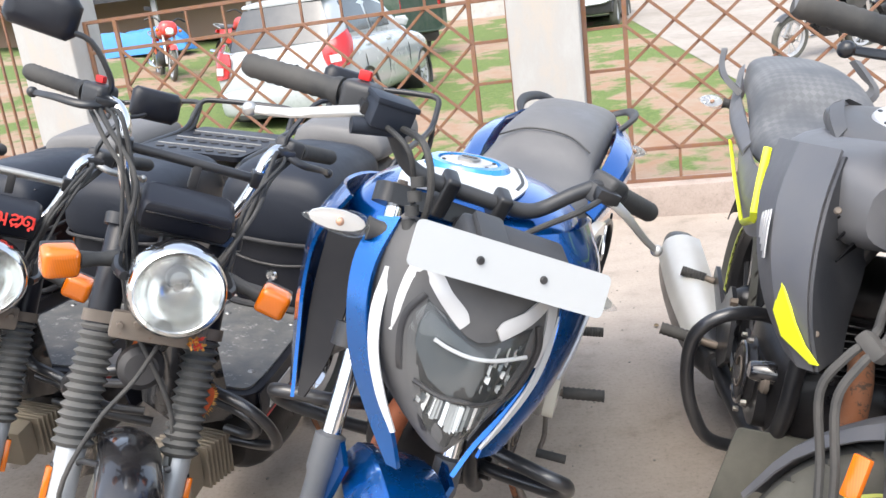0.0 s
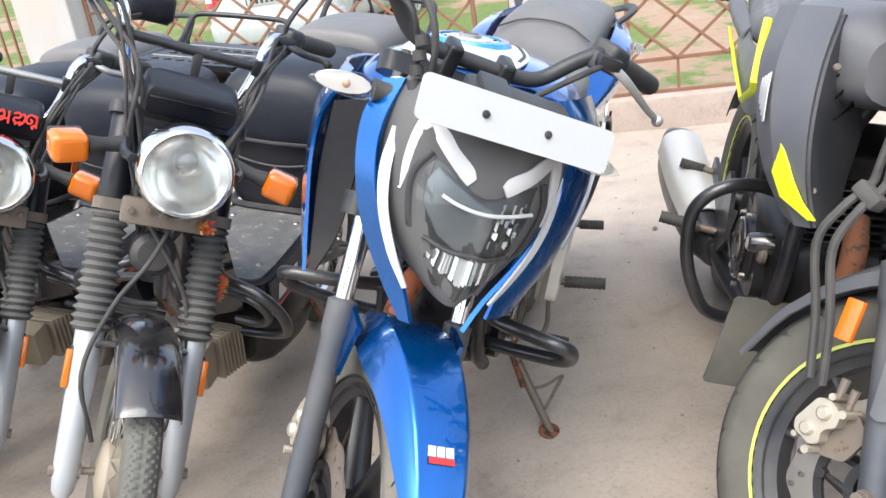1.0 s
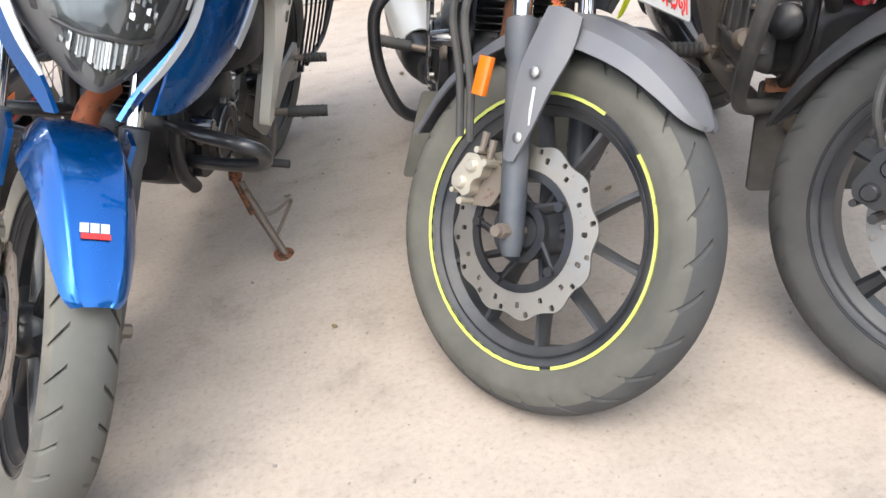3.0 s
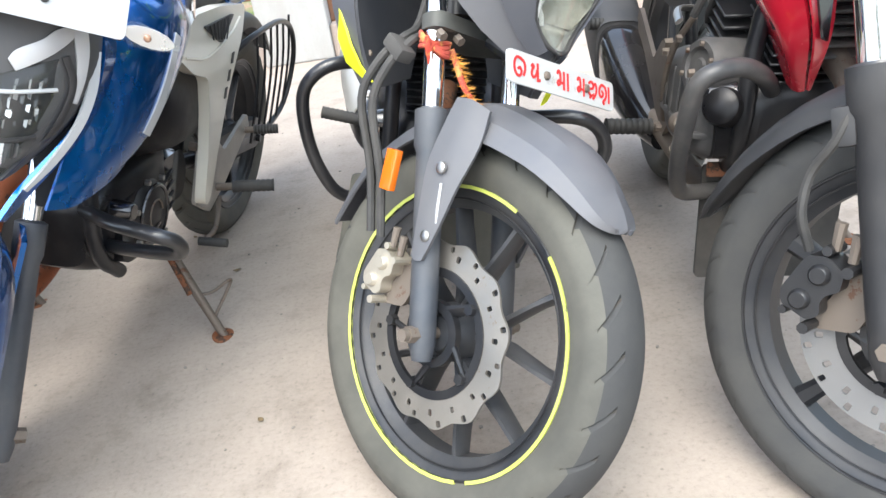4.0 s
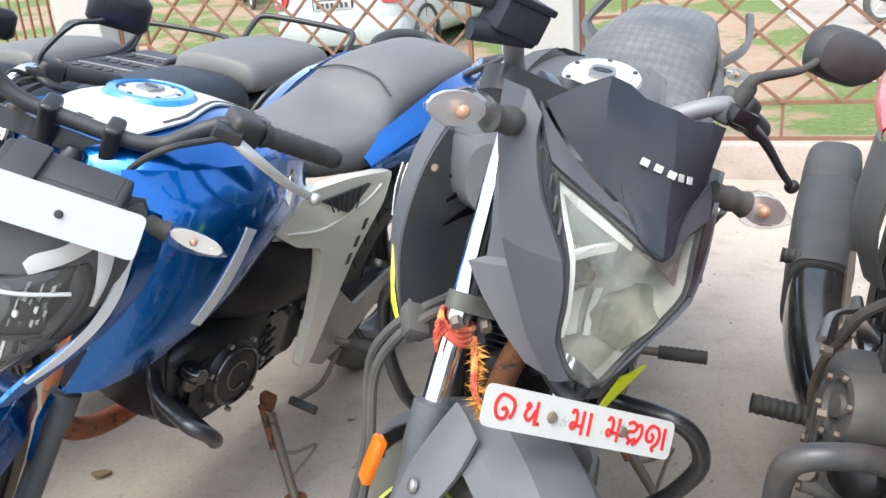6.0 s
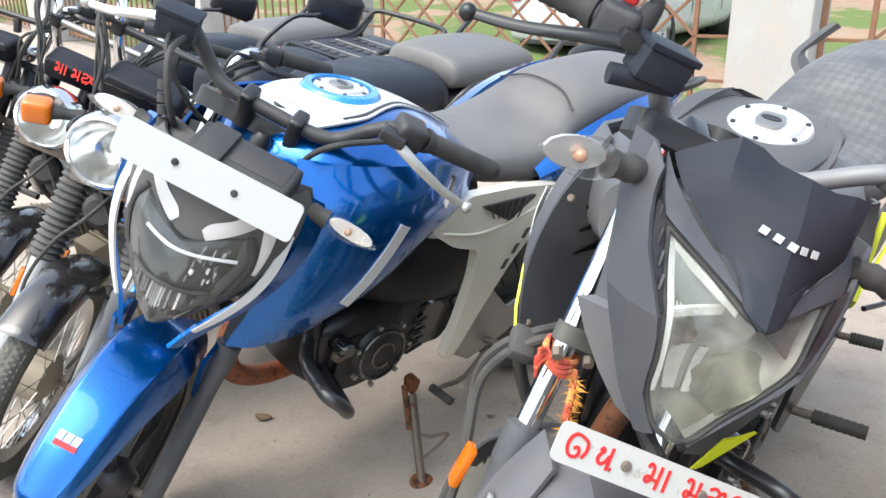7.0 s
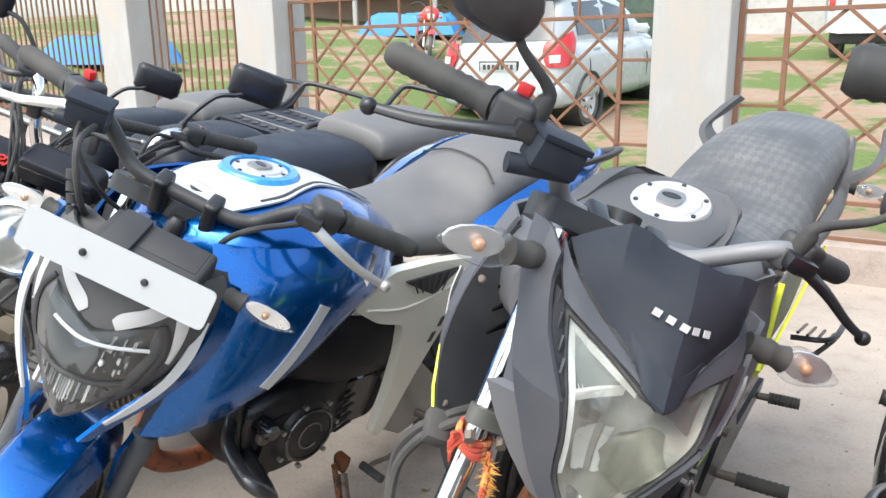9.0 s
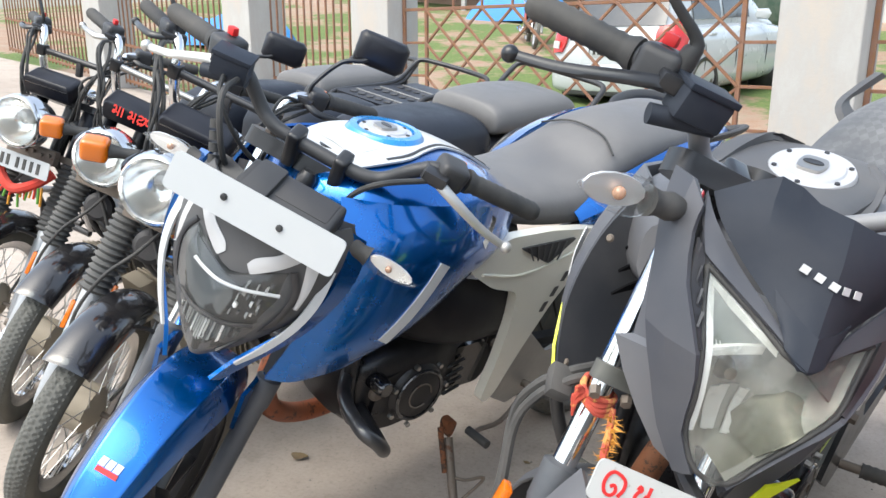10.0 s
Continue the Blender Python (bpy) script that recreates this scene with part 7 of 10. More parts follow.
def red_bike():
    ob = thing("motorcycle", RED_AT, "red and black motorcycle with a crash guard, on its side stand", "motorcycle", "parked motorcycles")
    # the fork stands nearer upright than the frame leans
    M = steer(26, 46) @ pose(0, 0.095, 0.297) @ pose(0, 0, 0, 0, -7, 3) @ pose(0, -0.095, -0.297)
    spec = dict(rim=0.222, metal=GREYWHEEL, spokes=5, fork=0.0, thick=0.016, turn=0.5, disc=(0.078, 0.128, -0.064, 0), disc_metal=GREYDISC, tyre=DARKTREAD, tread=DARKTREAD, pattern=short, grooves=30, label="dusty front tyre on a dark grey cast wheel")
    front_end(ob, M, 0.297, 0.098, spec, GREYPLASTIC, 0.60, 0.030)
    caliper(ob, (-0.090, 0.205, 0.322), M, BLACKMETAL, -1, 1.05)
    cable(ob, M, [(-0.105, 0.230, 0.365), (-0.120, 0.252, 0.41), (-0.112, 0.262, 0.46), (-0.122, 0.245, 0.52), (-0.10, 0.26, 0.62), (-0.09, 0.33, 0.80), (-0.13, 0.37, 1.0)], 0.0065, None, "brake hose")

    def across(w, r, drop):
        return [(-w, r - drop), (-w * 0.88, r - drop * 0.5), (-w * 0.5, r - 0.006), (0, r), (w * 0.5, r - 0.006), (w * 0.88, r - drop * 0.5), (w, r - drop)]

    mg = part("front_mudguard", arc_guard([(14, across(0.070, 0.334, 0.05)), (30, across(0.070, 0.332, 0.045)), (48, across(0.064, 0.328, 0.038)), (66, across(0.058, 0.326, 0.03)), (80, across(0.045, 0.326, 0.018)), (88, across(0.012, 0.332, 0.004))]), GREYPLASTIC, ob, "black rear half and red front half mudguard", M)
    part("guard_front", arc_guard([(-42, across(0.030, 0.326, 0.01)), (-36, across(0.050, 0.330, 0.02)), (-20, across(0.066, 0.336, 0.036)), (0, across(0.074, 0.338, 0.05)), (15, across(0.073, 0.337, 0.052))]), RED, mg, "glossy red front half", M)
    part("clip", block((0.03, 0.03, 0.05), pose(-0.11, 0.245, 0.525, -26, 0, 0), 0.008), GREYPLASTIC, mg, "", M)
    hl = part("headlamp", loft(mb(), [hoop(0.13, 0.85, 0.07, 0.06, 2.4), hoop(0.17, 0.86, 0.115, 0.09, 2.6), hoop(0.25, 0.87, 0.12, 0.10, 2.6), hoop(0.33, 0.88, 0.09, 0.07, 2.4)], 3), GLOSSBLACK, ob, "headlamp in a black and red cowl", M)
    part("lens", loft(mb(), [hoop(0.115, 0.84, 0.05, 0.04, 2.4), hoop(0.135, 0.85, 0.085, 0.065, 2.4)], 2), CLEAR, hl, "", M)
    part("visor", skin(mb(), [[(-0.10, 0.27, 1.02), (0, 0.25, 1.05), (0.10, 0.27, 1.02)], [(-0.12, 0.21, 0.95), (0, 0.18, 0.97), (0.12, 0.21, 0.95)], [(-0.10, 0.16, 0.90), (0, 0.13, 0.90), (0.10, 0.16, 0.90)]], 0.005), GREYPLASTIC, ob, "", M)
    hb = handlebar(ob, M, BLACKMETAL, BLACKMETAL, 0.27, [(0, 0.405, 1.03), (0.055, 0.405, 1.03), (0.095, 0.395, 1.035), (0.13, 0.39, 1.05), (0.155, 0.40, 1.052), (0.27, 0.475, 1.03)], tip=(0.255, 0.40, 1.0))
    for s in (-1, 1):
        X = Matrix.Diagonal((s, 1, 1, 1))
        indicator(ob, M @ X, (0.11, 0.265, 0.93), (0.225, 0.262, 0.92), 0.024, 0.9)
        g = [[(0.150, 0.40, 0.915), (0.205, 0.48, 0.905), (0.215, 0.60, 0.890), (0.185, 0.73, 0.865)], [(0.190, 0.365, 0.84), (0.236, 0.45, 0.82), (0.240, 0.56, 0.80), (0.205, 0.68, 0.79)], [(0.190, 0.330, 0.745), (0.220, 0.40, 0.725), (0.220, 0.48, 0.715), (0.200, 0.56, 0.72)], [(0.170, 0.310, 0.655), (0.190, 0.345, 0.64), (0.192, 0.39, 0.64), (0.19, 0.44, 0.65)], [(0.145, 0.355, 0.560), (0.150, 0.365, 0.556), (0.155, 0.378, 0.556), (0.160, 0.39, 0.562)]]
        sh = part("tank_shroud", skin(mb(), g, 0.006, 4, 4), RED, ob, "glossy red pointed tank shroud with a black insert", X @ pose(-0.105, 0.066, -0.040))
        part("shroud_face", skin(mb(), [[(0.150, 0.395, 0.90), (0.10, 0.42, 0.88)], [(0.186, 0.360, 0.83), (0.11, 0.40, 0.80)], [(0.186, 0.325, 0.745), (0.125, 0.36, 0.73)], [(0.166, 0.306, 0.655), (0.135, 0.325, 0.65)], [(0.144, 0.352, 0.563), (0.139, 0.356, 0.563)]], 0.004), RED, sh, "", X @ pose(-0.105, 0.066, -0.040))
        part("insert", skin(mb(), [[(0.2065, 0.385, 0.755), (0.2245, 0.44, 0.755)], [(0.2005, 0.365, 0.70), (0.2085, 0.405, 0.695)], [(0.1905, 0.35, 0.655), (0.1955, 0.372, 0.65)]], 0.004, 3, 2), GLOSSBLACK, sh, "black insert", X @ pose(-0.101, 0.066, -0.040))
        part("insert", skin(mb(), [[(0.170, 0.338, 0.76), (0.138, 0.352, 0.75)], [(0.165, 0.322, 0.70), (0.140, 0.335, 0.695)], [(0.156, 0.308, 0.65), (0.146, 0.315, 0.645)]], 0.004, 3, 2), GLOSSBLACK, sh, "", X @ pose(-0.105, 0.058, -0.040))
        crash_guard(ob, [(s * 0.06, 0.50, 0.50), (s * 0.105, 0.42, 0.545), (s * 0.15, 0.38, 0.570), (s * 0.195, 0.362, 0.568), (s * 0.217, 0.368, 0.545), (s * 0.220, 0.395, 0.485), (s * 0.214, 0.44, 0.41), (s * 0.200, 0.49, 0.345), (s * 0.175, 0.52, 0.315), (s * 0.10, 0.57, 0.30)], 0.0145, SCUFFED, "scuffed black tubular crash guard")
        foot_peg(ob, (s * 0.13, 0.885, 0.318), (s * 0.268, 0.868, 0.327), 0.016)
        foot_peg(ob, (s * 0.15, 1.23, 0.472), (s * 0.268, 1.22, 0.478), 0.014)
        part("peg_plate", slab(mb(), [(0.80, 0.36), (0.86, 0.30), (1.0, 0.33), (1.22, 0.48), (1.20, 0.52), (1.0, 0.44), (0.92, 0.50), (0.84, 0.46)], 0.010, frame_at((s * 0.145, 0, 0), (0, 1, 0), (0, 0, 1)), 0.003, 0.012), OLDSTEEL, ob)
        part("side_cover", skin(mb(), [[(0.13, 0.78, 0.82), (0.16, 0.95, 0.78), (0.15, 1.15, 0.78)], [(0.15, 0.80, 0.68), (0.175, 0.95, 0.66), (0.16, 1.12, 0.70)], [(0.12, 0.84, 0.58), (0.145, 0.95, 0.57), (0.14, 1.08, 0.64)]], 0.006), SEATGREY, ob, "", X)
        part("tail_panel", skin(mb(), [[(0.13, 1.05, 0.80), (0.14, 1.3, 0.85), (0.09, 1.75, 0.92)], [(0.155, 1.05, 0.77), (0.16, 1.3, 0.81), (0.10, 1.76, 0.89)], [(0.13, 1.05, 0.73), (0.14, 1.3, 0.76), (0.07, 1.74, 0.85)]], 0.005), RED, ob, "", X)
    part("fuel_tank", loft(mb(), [hoop(0.38, 0.86, 0.07, 0.06, 2.5), hoop(0.44, 0.87, 0.115, 0.09, 2.6), hoop(0.55, 0.87, 0.145, 0.105, 2.6), hoop(0.66, 0.86, 0.14, 0.10, 2.6), hoop(0.78, 0.83, 0.12, 0.08, 2.5), hoop(0.84, 0.81, 0.09, 0.05, 2.5)], 4), RED, ob, "glossy red fuel tank")
    part("knee_panel", loft(mb(), [hoop(0.66, 0.80, 0.13, 0.06, 3), hoop(0.74, 0.78, 0.13, 0.08, 3), hoop(0.82, 0.76, 0.11, 0.08, 3)], 3), SEATGREY, ob)
    part("seat", loft(mb(), [hoop(0.82, 0.82, 0.075, 0.022, 2.6), hoop(0.90, 0.81, 0.125, 0.045, 2.8), hoop(1.05, 0.805, 0.155, 0.05, 3, taper=0.12), hoop(1.18, 0.85, 0.145, 0.06, 3, taper=0.15), hoop(1.4, 0.90, 0.13, 0.055, 3, taper=0.2), hoop(1.6, 0.92, 0.08, 0.03, 2.6)], 4), SEAT, ob, "black seat")
    engine(ob, 0.48, 0.33, 0.16, 0.62, 0.44)
    # drum-shaped starter housing beside the barrel
    dr = part("engine_drum", lathe(mb(), [(0.0, 0.060), (0.014, 0.060), (0.016, 0.054), (0.030, 0.054), (0.034, 0.060), (0.044, 0.060), (0.050, 0.050), (0.052, 0.0), (0.052, -0.06)], pose(-0.115, 0.57, 0.520, 20, -80, 0), 32), DUSTYCASE, ob, "round dusty engine housing")
    for k in range(6):
        a = math.pi * k / 3
        part("drum_bolt", bolt(mb(), pose(-0.115, 0.57, 0.520, 20, -80, 0) @ V(0.039 * math.cos(a), 0.039 * math.sin(a), 0.060), (-1, 0, 0.15), 0.005, 0.006), OLDSTEEL, dr)
    for k in range(4):
        part("barrel_fin", block((0.09, 0.12, 0.006), pose(-0.075, 0.66, 0.555 + 0.020 * k, 14, 0, 0), 0.002, 1), BLACKMETAL, ob)
    part("oil_pipe", tube(mb(), [(-0.165, 0.62, 0.60), (-0.185, 0.66, 0.54), (-0.19, 0.70, 0.46), (-0.175, 0.74, 0.38)], 0.006, 8, 4), OLDSTEEL, ob)
    part("cam_cover", lathe(mb(), [(0.0, 0.022), (0.020, 0.022), (0.030, 0.016), (0.033, 0.0), (0.033, -0.04)], pose(-0.135, 0.50, 0.475, 50, -60, 0), 24), ENGINE, ob, "round black engine lid")
    # dusty grey crankcase bulge with its ledge, ribs and bolts, and the hose down to it
    cc = part("crankcase_cover", loft(mb(), [hoop(0.52, 0.44, 0.035, 0.05, 3.2, x=-0.115), hoop(0.54, 0.445, 0.052, 0.075, 3.6, x=-0.122), hoop(0.64, 0.45, 0.060, 0.090, 3.8, x=-0.125), hoop(0.74, 0.44, 0.056, 0.085, 3.6, x=-0.122), hoop(0.78, 0.43, 0.035, 0.05, 3, x=-0.115)], 2), DUSTYCASE, ob, "dusty grey crankcase cover")
    part("ledge", block((0.10, 0.20, 0.012), pose(-0.140, 0.62, 0.415, 0, 6, 0), 0.004), DUSTYCASE, cc)
    for k in range(4):
        part("case_rib", block((0.006, 0.010, 0.09), pose(-0.184, 0.56 + 0.045 * k, 0.465, 0, 4, 0), 0.002, 1), DUSTYCASE, cc)
    for y, z in ((0.535, 0.42), (0.535, 0.56), (0.64, 0.595), (0.74, 0.55), (0.74, 0.40), (0.62, 0.395)):
        part("cover_bolt", bolt(mb(), (-0.180, y - 0.005, z - 0.035), (-1, 0, 0), 0.008, 0.010), OLDSTEEL, cc)
    part("plug", lathe(mb(), [(0.0, 0.012), (0.014, 0.012), (0.02, 0.004), (0.02, -0.008)], pose(-0.19, 0.545, 0.435, 70, 0, 0), 18), OLDSTEEL, cc)
    part("clutch_arm", tube(mb(), [(-0.15, 0.70, 0.60), (-0.19, 0.64, 0.61), (-0.20, 0.58, 0.60)], 0.008, 8, 3, flat=0.5), STEEL, cc)
    part("engine_hose", tube(mb(), [(-0.10, 0.52, 0.72), (-0.16, 0.55, 0.66), (-0.18, 0.57, 0.61)], 0.007, 8, 4), RUBBER, cc)
    for k in range(7):
        part("head_fin", block((0.10, 0.10, 0.005), pose(0.0, 0.50, 0.575 + 0.017 * k, 16, 0, 0), 0.002, 1), DUSTYCASE, ob)
    part("exhaust_header", tube(mb(), [(0.02, 0.49, 0.56), (0.03, 0.42, 0.52), (0.03, 0.39, 0.44), (0.0, 0.41, 0.34), (-0.05, 0.52, 0.27), (-0.10, 0.70, 0.26), (-0.15, 0.95, 0.32)], 0.022, 14, 5), OLDSTEEL, ob, "dull steel exhaust header")
    sil = part("silencer", loft(mb(), [hoop(0.90, 0.285, 0.022, 0.026, 2.2, x=-0.140), hoop(0.98, 0.315, 0.040, 0.048, 2.6, x=-0.160), hoop(1.10, 0.365, 0.052, 0.070, 3, x=-0.182), hoop(1.20, 0.400, 0.055, 0.076, 3.2, x=-0.192), hoop(1.215, 0.405, 0.048, 0.068, 3.2, x=-0.192)], 2), GLOSSBLACK, ob, "black silencer with a dull plastic end cover")
    part("silencer_cover", loft(mb(), [hoop(1.205, 0.405, 0.058, 0.080, 3.6, x=-0.192), hoop(1.225, 0.412, 0.062, 0.086, 4, x=-0.192), hoop(1.44, 0.505, 0.064, 0.088, 4, x=-0.198), hoop(1.455, 0.512, 0.058, 0.080, 3.5, x=-0.198), hoop(1.47, 0.518, 0.062, 0.086, 4, x=-0.198), hoop(1.58, 0.565, 0.060, 0.080, 3.5, x=-0.198), hoop(1.61, 0.575, 0.044, 0.056, 3, x=-0.198)], 2), SILCOVER, sil)
    side_stand(ob, (0.13, 0.84, 0.235), (0.27, 0.82, 0.07))
    fl = part("mud_flap", slab(mb(), [(-0.115, -0.115), (0.13, -0.115), (0.14, 0.09), (-0.115, 0.105)], 0.010, frame_at((-0.022, 0.562, 0.243), (1, 0, 0), (0, 0.1, 1)), 0.003, 0.01), DARKFLAP, ob, "black mud flap hung below the engine")
    part("rust_strip", slab(mb(), [(-0.11, -0.012), (0.12, -0.012), (0.12, 0.012), (-0.11, 0.014)], 0.006, frame_at((-0.025, 0.550, 0.345), (1, 0, 0), (0, 0.1, 1)), 0.002), RUST, fl, "rusty clamping strip")
    rear_end(ob, 1.32, 0.31, 0.12, dict(rim=0.222, metal=GREYWHEEL, spokes=5, thick=0.014, tyre=TYRE))
    return ob


GREYWHEEL = finish("grey_wheel_paint", (0.030, 0.033, 0.039), 0.36, 0.35, 0.14, 0.1)
DUSTYCASE = finish("dusty_engine_case", (0.062, 0.062, 0.064), 0.5, 0.2, 0.4, 0.2, wear=(0.16, 0.13, 0.10), wear_at=0.70)
SCUFFED = finish("scuffed_guard_enamel", (0.032, 0.034, 0.038), 0.38, 0.1, 0.35, 0.05, 0.2, wear=(0.20, 0.12, 0.07), wear_at=0.66)
GREYDISC = finish("dull_grey_disc", (0.25, 0.25, 0.25), 0.45, 0.6, 0.3, 0.15)
SILCOVER = finish("dull_black_cover", (0.040, 0.042, 0.047), 0.5, 0, 0.15, 0.2)
DARKFLAP = finish("dark_flap_rubber", (0.035, 0.035, 0.034), 0.6, 0, 0.25, 0.3, spec=0.3)
SEATGREY = finish("faded_black_plastic", (0.085, 0.087, 0.090), 0.48, 0, 0.2, 0.2)
red_bike()

# ---- the three black mopeds ----
BELLOWS = finish("bellows_rubber", (0.058, 0.062, 0.064), 0.6, 0, 0.3, 0.2, spec=0.35)
SLIDER = finish("grey_fork_paint", (0.36, 0.38, 0.40), 0.4, 0.35, 0.25, 0.1)
FLOORMAT = finish("speckled_floor_mat", (0.085, 0.088, 0.090), 0.62, 0, 0.35, 0.9, wear=(0.24, 0.24, 0.23), wear_at=0.58, dust_scale=22)
INKBLACK = finish("satin_black_panel", (0.007, 0.008, 0.013), 0.30, 0, 0.03, 0.03, 0.0, spec=0.35)
ORANGE = finish("orange_decal", (0.75, 0.17, 0.02), 0.4, 0, 0.1)
REDDECAL = finish("red_decal", (0.55, 0.03, 0.02), 0.4, 0, 0.1)
CLEANLENS = clear("headlamp_glass", (0.98, 0.98, 0.97), 0.02, 0.012)
INKSEAT = finish("smooth_black_vinyl", (0.011, 0.014, 0.022), 0.40, 0, 0.05, 0.25, spec=0.32, dust_colour=(0.12, 0.12, 0.13))
BOWL = finish("lamp_bowl_mirror", (0.90, 0.90, 0.88), 0.13, 0.90, 0.02)
polish(BOWL, 0.18)
ORANGECLOTH = finish("orange_cloth", (0.62, 0.10, 0.02), 0.75, 0, 0.2, 0.4)
LEAFGREEN = finish("green_thread", (0.10, 0.30, 0.03), 0.8)
BLUETAPE = finish("blue_tape", (0.02, 0.16, 0.50), 0.4)
TANFIN = finish("dusty_alloy_fins", (0.30, 0.26, 0.20), 0.6, 0.3, 0.4, 0.2)


def wire_wheel(ob, name, y, z, R, w, M, spokes, k, label):
    """A spoked wheel: block tyre, chrome rim, drum hub and crossed wire spokes."""
    M = (M or Matrix()) @ spin(y, z)
    rim = R - 0.058
    wh = part(name, tyre(R, rim, w, blocks, k, 0.003, 420, 27), [TYRE, TREAD], ob, label, M, 25)
    part("rim", rim_ring(rim, w * 0.66, 56), CHROME, wh, "chrome wheel rim", M)
    part("hub", lathe(mb(), [(0.0, -0.045), (0.02, -0.045), (0.055, -0.038), (0.062, -0.03), (0.062, 0.022), (0.05, 0.03), (0.02, 0.045), (0.0, 0.045)], None, 28), TANFIN, wh, "dusty drum brake hub", M)
    for i in range(spokes):
        s = 1 if i % 2 else -1
        a = 2 * math.pi * i / spokes
        b = a + (0.55 if (i // 2) % 2 else -0.55)
        part("spoke", rod(mb(), (0.056 * math.cos(b), 0.056 * math.sin(b), 0.026 * s), ((rim - 0.018) * math.cos(a), (rim - 0.018) * math.sin(a), 0.004 * s), 0.0016, None, 5), STEEL, wh, "", M)
    return wh


def moped(at, kind, turn=36.78):
    label = {1: "black moped with a round chrome headlamp and small votive charm", 2: "black moped with red lettering on its meter box", 3: "black moped with a front number plate and garland"}[kind]
    ob = thing("moped", at, label, "moped", "parked mopeds")
    M = steer(26, turn)

    def leg(z):
        return 0.08 + 0.488 * (z - 0.267)

    wire_wheel(ob, "front_wheel", 0.08, 0.267, 0.267, 0.066, M, 36, 105, "ribbed front tyre on a spoked chrome wheel")
    for s in (-1, 1):
        x = s * 0.095
        fl = part("fork_leg", tube(mb(), [(x, leg(z), z) for z in (0.225, 0.235, 0.26, 0.30, 0.51, 0.52)], [0.014, 0.020, 0.023, 0.024, 0.026, 0.02], 18, 1), SLIDER, ob, "grey painted fork slider", M)
        n = 14
        pts, rr = [], []
        for k in range(n * 2 + 1):
            z = 0.505 + (0.71 - 0.505) * k / (n * 2)
            pts.append((x, leg(z), z))
            rr.append((0.038 if k % 2 else 0.029) - 0.003 * k / (n * 2))
        part("bellows", tube(mb(), pts, rr, 18, 1), BELLOWS, fl, "ribbed rubber fork bellows", M)
        part("fork_cover", tube(mb(), [(x, leg(z), z) for z in (0.69, 0.70, 0.88, 0.89)], [0.026, 0.029, 0.027, 0.02], 16, 1), INKBLACK, fl, "", M)
        part("axle_lug", rod(mb(), (s * 0.07, 0.08, 0.267), (s * 0.125, 0.08, 0.267), 0.015, 0.011, 8), OLDSTEEL, fl, "", M)
        part("side_reflector", block((0.012, 0.020, 0.072), pose(s * 0.124, leg(0.44) - 0.004, 0.44, -26, 0, 0), 0.004), AMBER, fl, "orange side reflector", M)
        part("reflector_bracket", block((0.022, 0.02, 0.06), pose(s * 0.112, leg(0.45), 0.45, -26, 0, 0), 0.003), BLACKMETAL, fl, "", M)
    part("axle", rod(mb(), (-0.12, 0.08, 0.267), (0.12, 0.08, 0.267), 0.007), OLDSTEEL, ob, "", M)
    for z in (0.72, 0.885):
        part("fork_clamp", slab(mb(), [(-0.128, -0.03), (0.128, -0.03), (0.13, 0.03), (0.05, 0.085), (-0.05, 0.085), (-0.13, 0.03)], 0.022, pose(0, leg(z), z, -26, 0, 0), 0.005, 0.02), OLDSTEEL if z < 0.8 else BLACKMETAL, ob, "", M)
    part("steering_stem", rod(mb(), (0, 0.345, 0.71), (0, 0.45, 0.93), 0.024), BLACKMETAL, ob, "", M)

    def across(w, r, drop):
        return [(-w, r - drop), (-w * 0.93, r - drop * 0.5), (-w * 0.62, r - 0.008), (0, r), (w * 0.62, r - 0.008), (w * 0.93, r - drop * 0.5), (w, r - drop)]

    mg = part("front_mudguard", arc_guard([(-32, across(0.052, 0.302, 0.030)), (-28, across(0.053, 0.303, 0.036)), (-10, across(0.054, 0.304, 0.045)), (10, across(0.054, 0.304, 0.048)), (32, across(0.054, 0.304, 0.045)), (56, across(0.053, 0.303, 0.04)), (82, across(0.051, 0.302, 0.036))], 0.003, (0.08, 0.267)), GLOSSBLACK, ob, "short gloss black front mudguard", M)
    for s in (-1, 1):
        part("guard_stay", tube(mb(), [(s * 0.052, 0.10, 0.54), (s * 0.075, 0.16, 0.50), (s * 0.09, leg(0.47), 0.47)], 0.006, 8, 3), BLACKMETAL, mg, "", M)

    # headlamp: shell, rim, bowl, bulb and lens
    # its z axis looks forward
    q = frame_at((0, 0.165, 0.862), (1, 0, 0), (0, 0.16, 1)) @ Matrix.Diagonal((0.89, 0.89, 1, 1))
    hl = part("headlamp", lathe(mb(), [(0.0, -0.13), (0.04, -0.125), (0.066, -0.095), (0.080, -0.04), (0.086, 0.0), (0.083, 0.0), (0.077, -0.04), (0.063, -0.092), (0.04, -0.12), (0.0, -0.125)], q, 36, True), INKBLACK, ob, "round headlamp with a chrome rim", M)
    part("lamp_rim", lathe(mb(), [(0.080, 0.018), (0.084, 0.025), (0.089, 0.021), (0.094, 0.006), (0.0955, -0.030), (0.091, -0.034), (0.086, 0.0)], q, 40, True), CHROME, hl, "chrome headlamp rim", M)
    part("bulb_shield", lathe(mb(), [(0.0, -0.004), (0.018, -0.008), (0.025, -0.020), (0.025, -0.030), (0.0, -0.030)], q @ pose(0.0, 0.018, 0), 22), LAMPGREY, hl, "dark bulb shield", M)
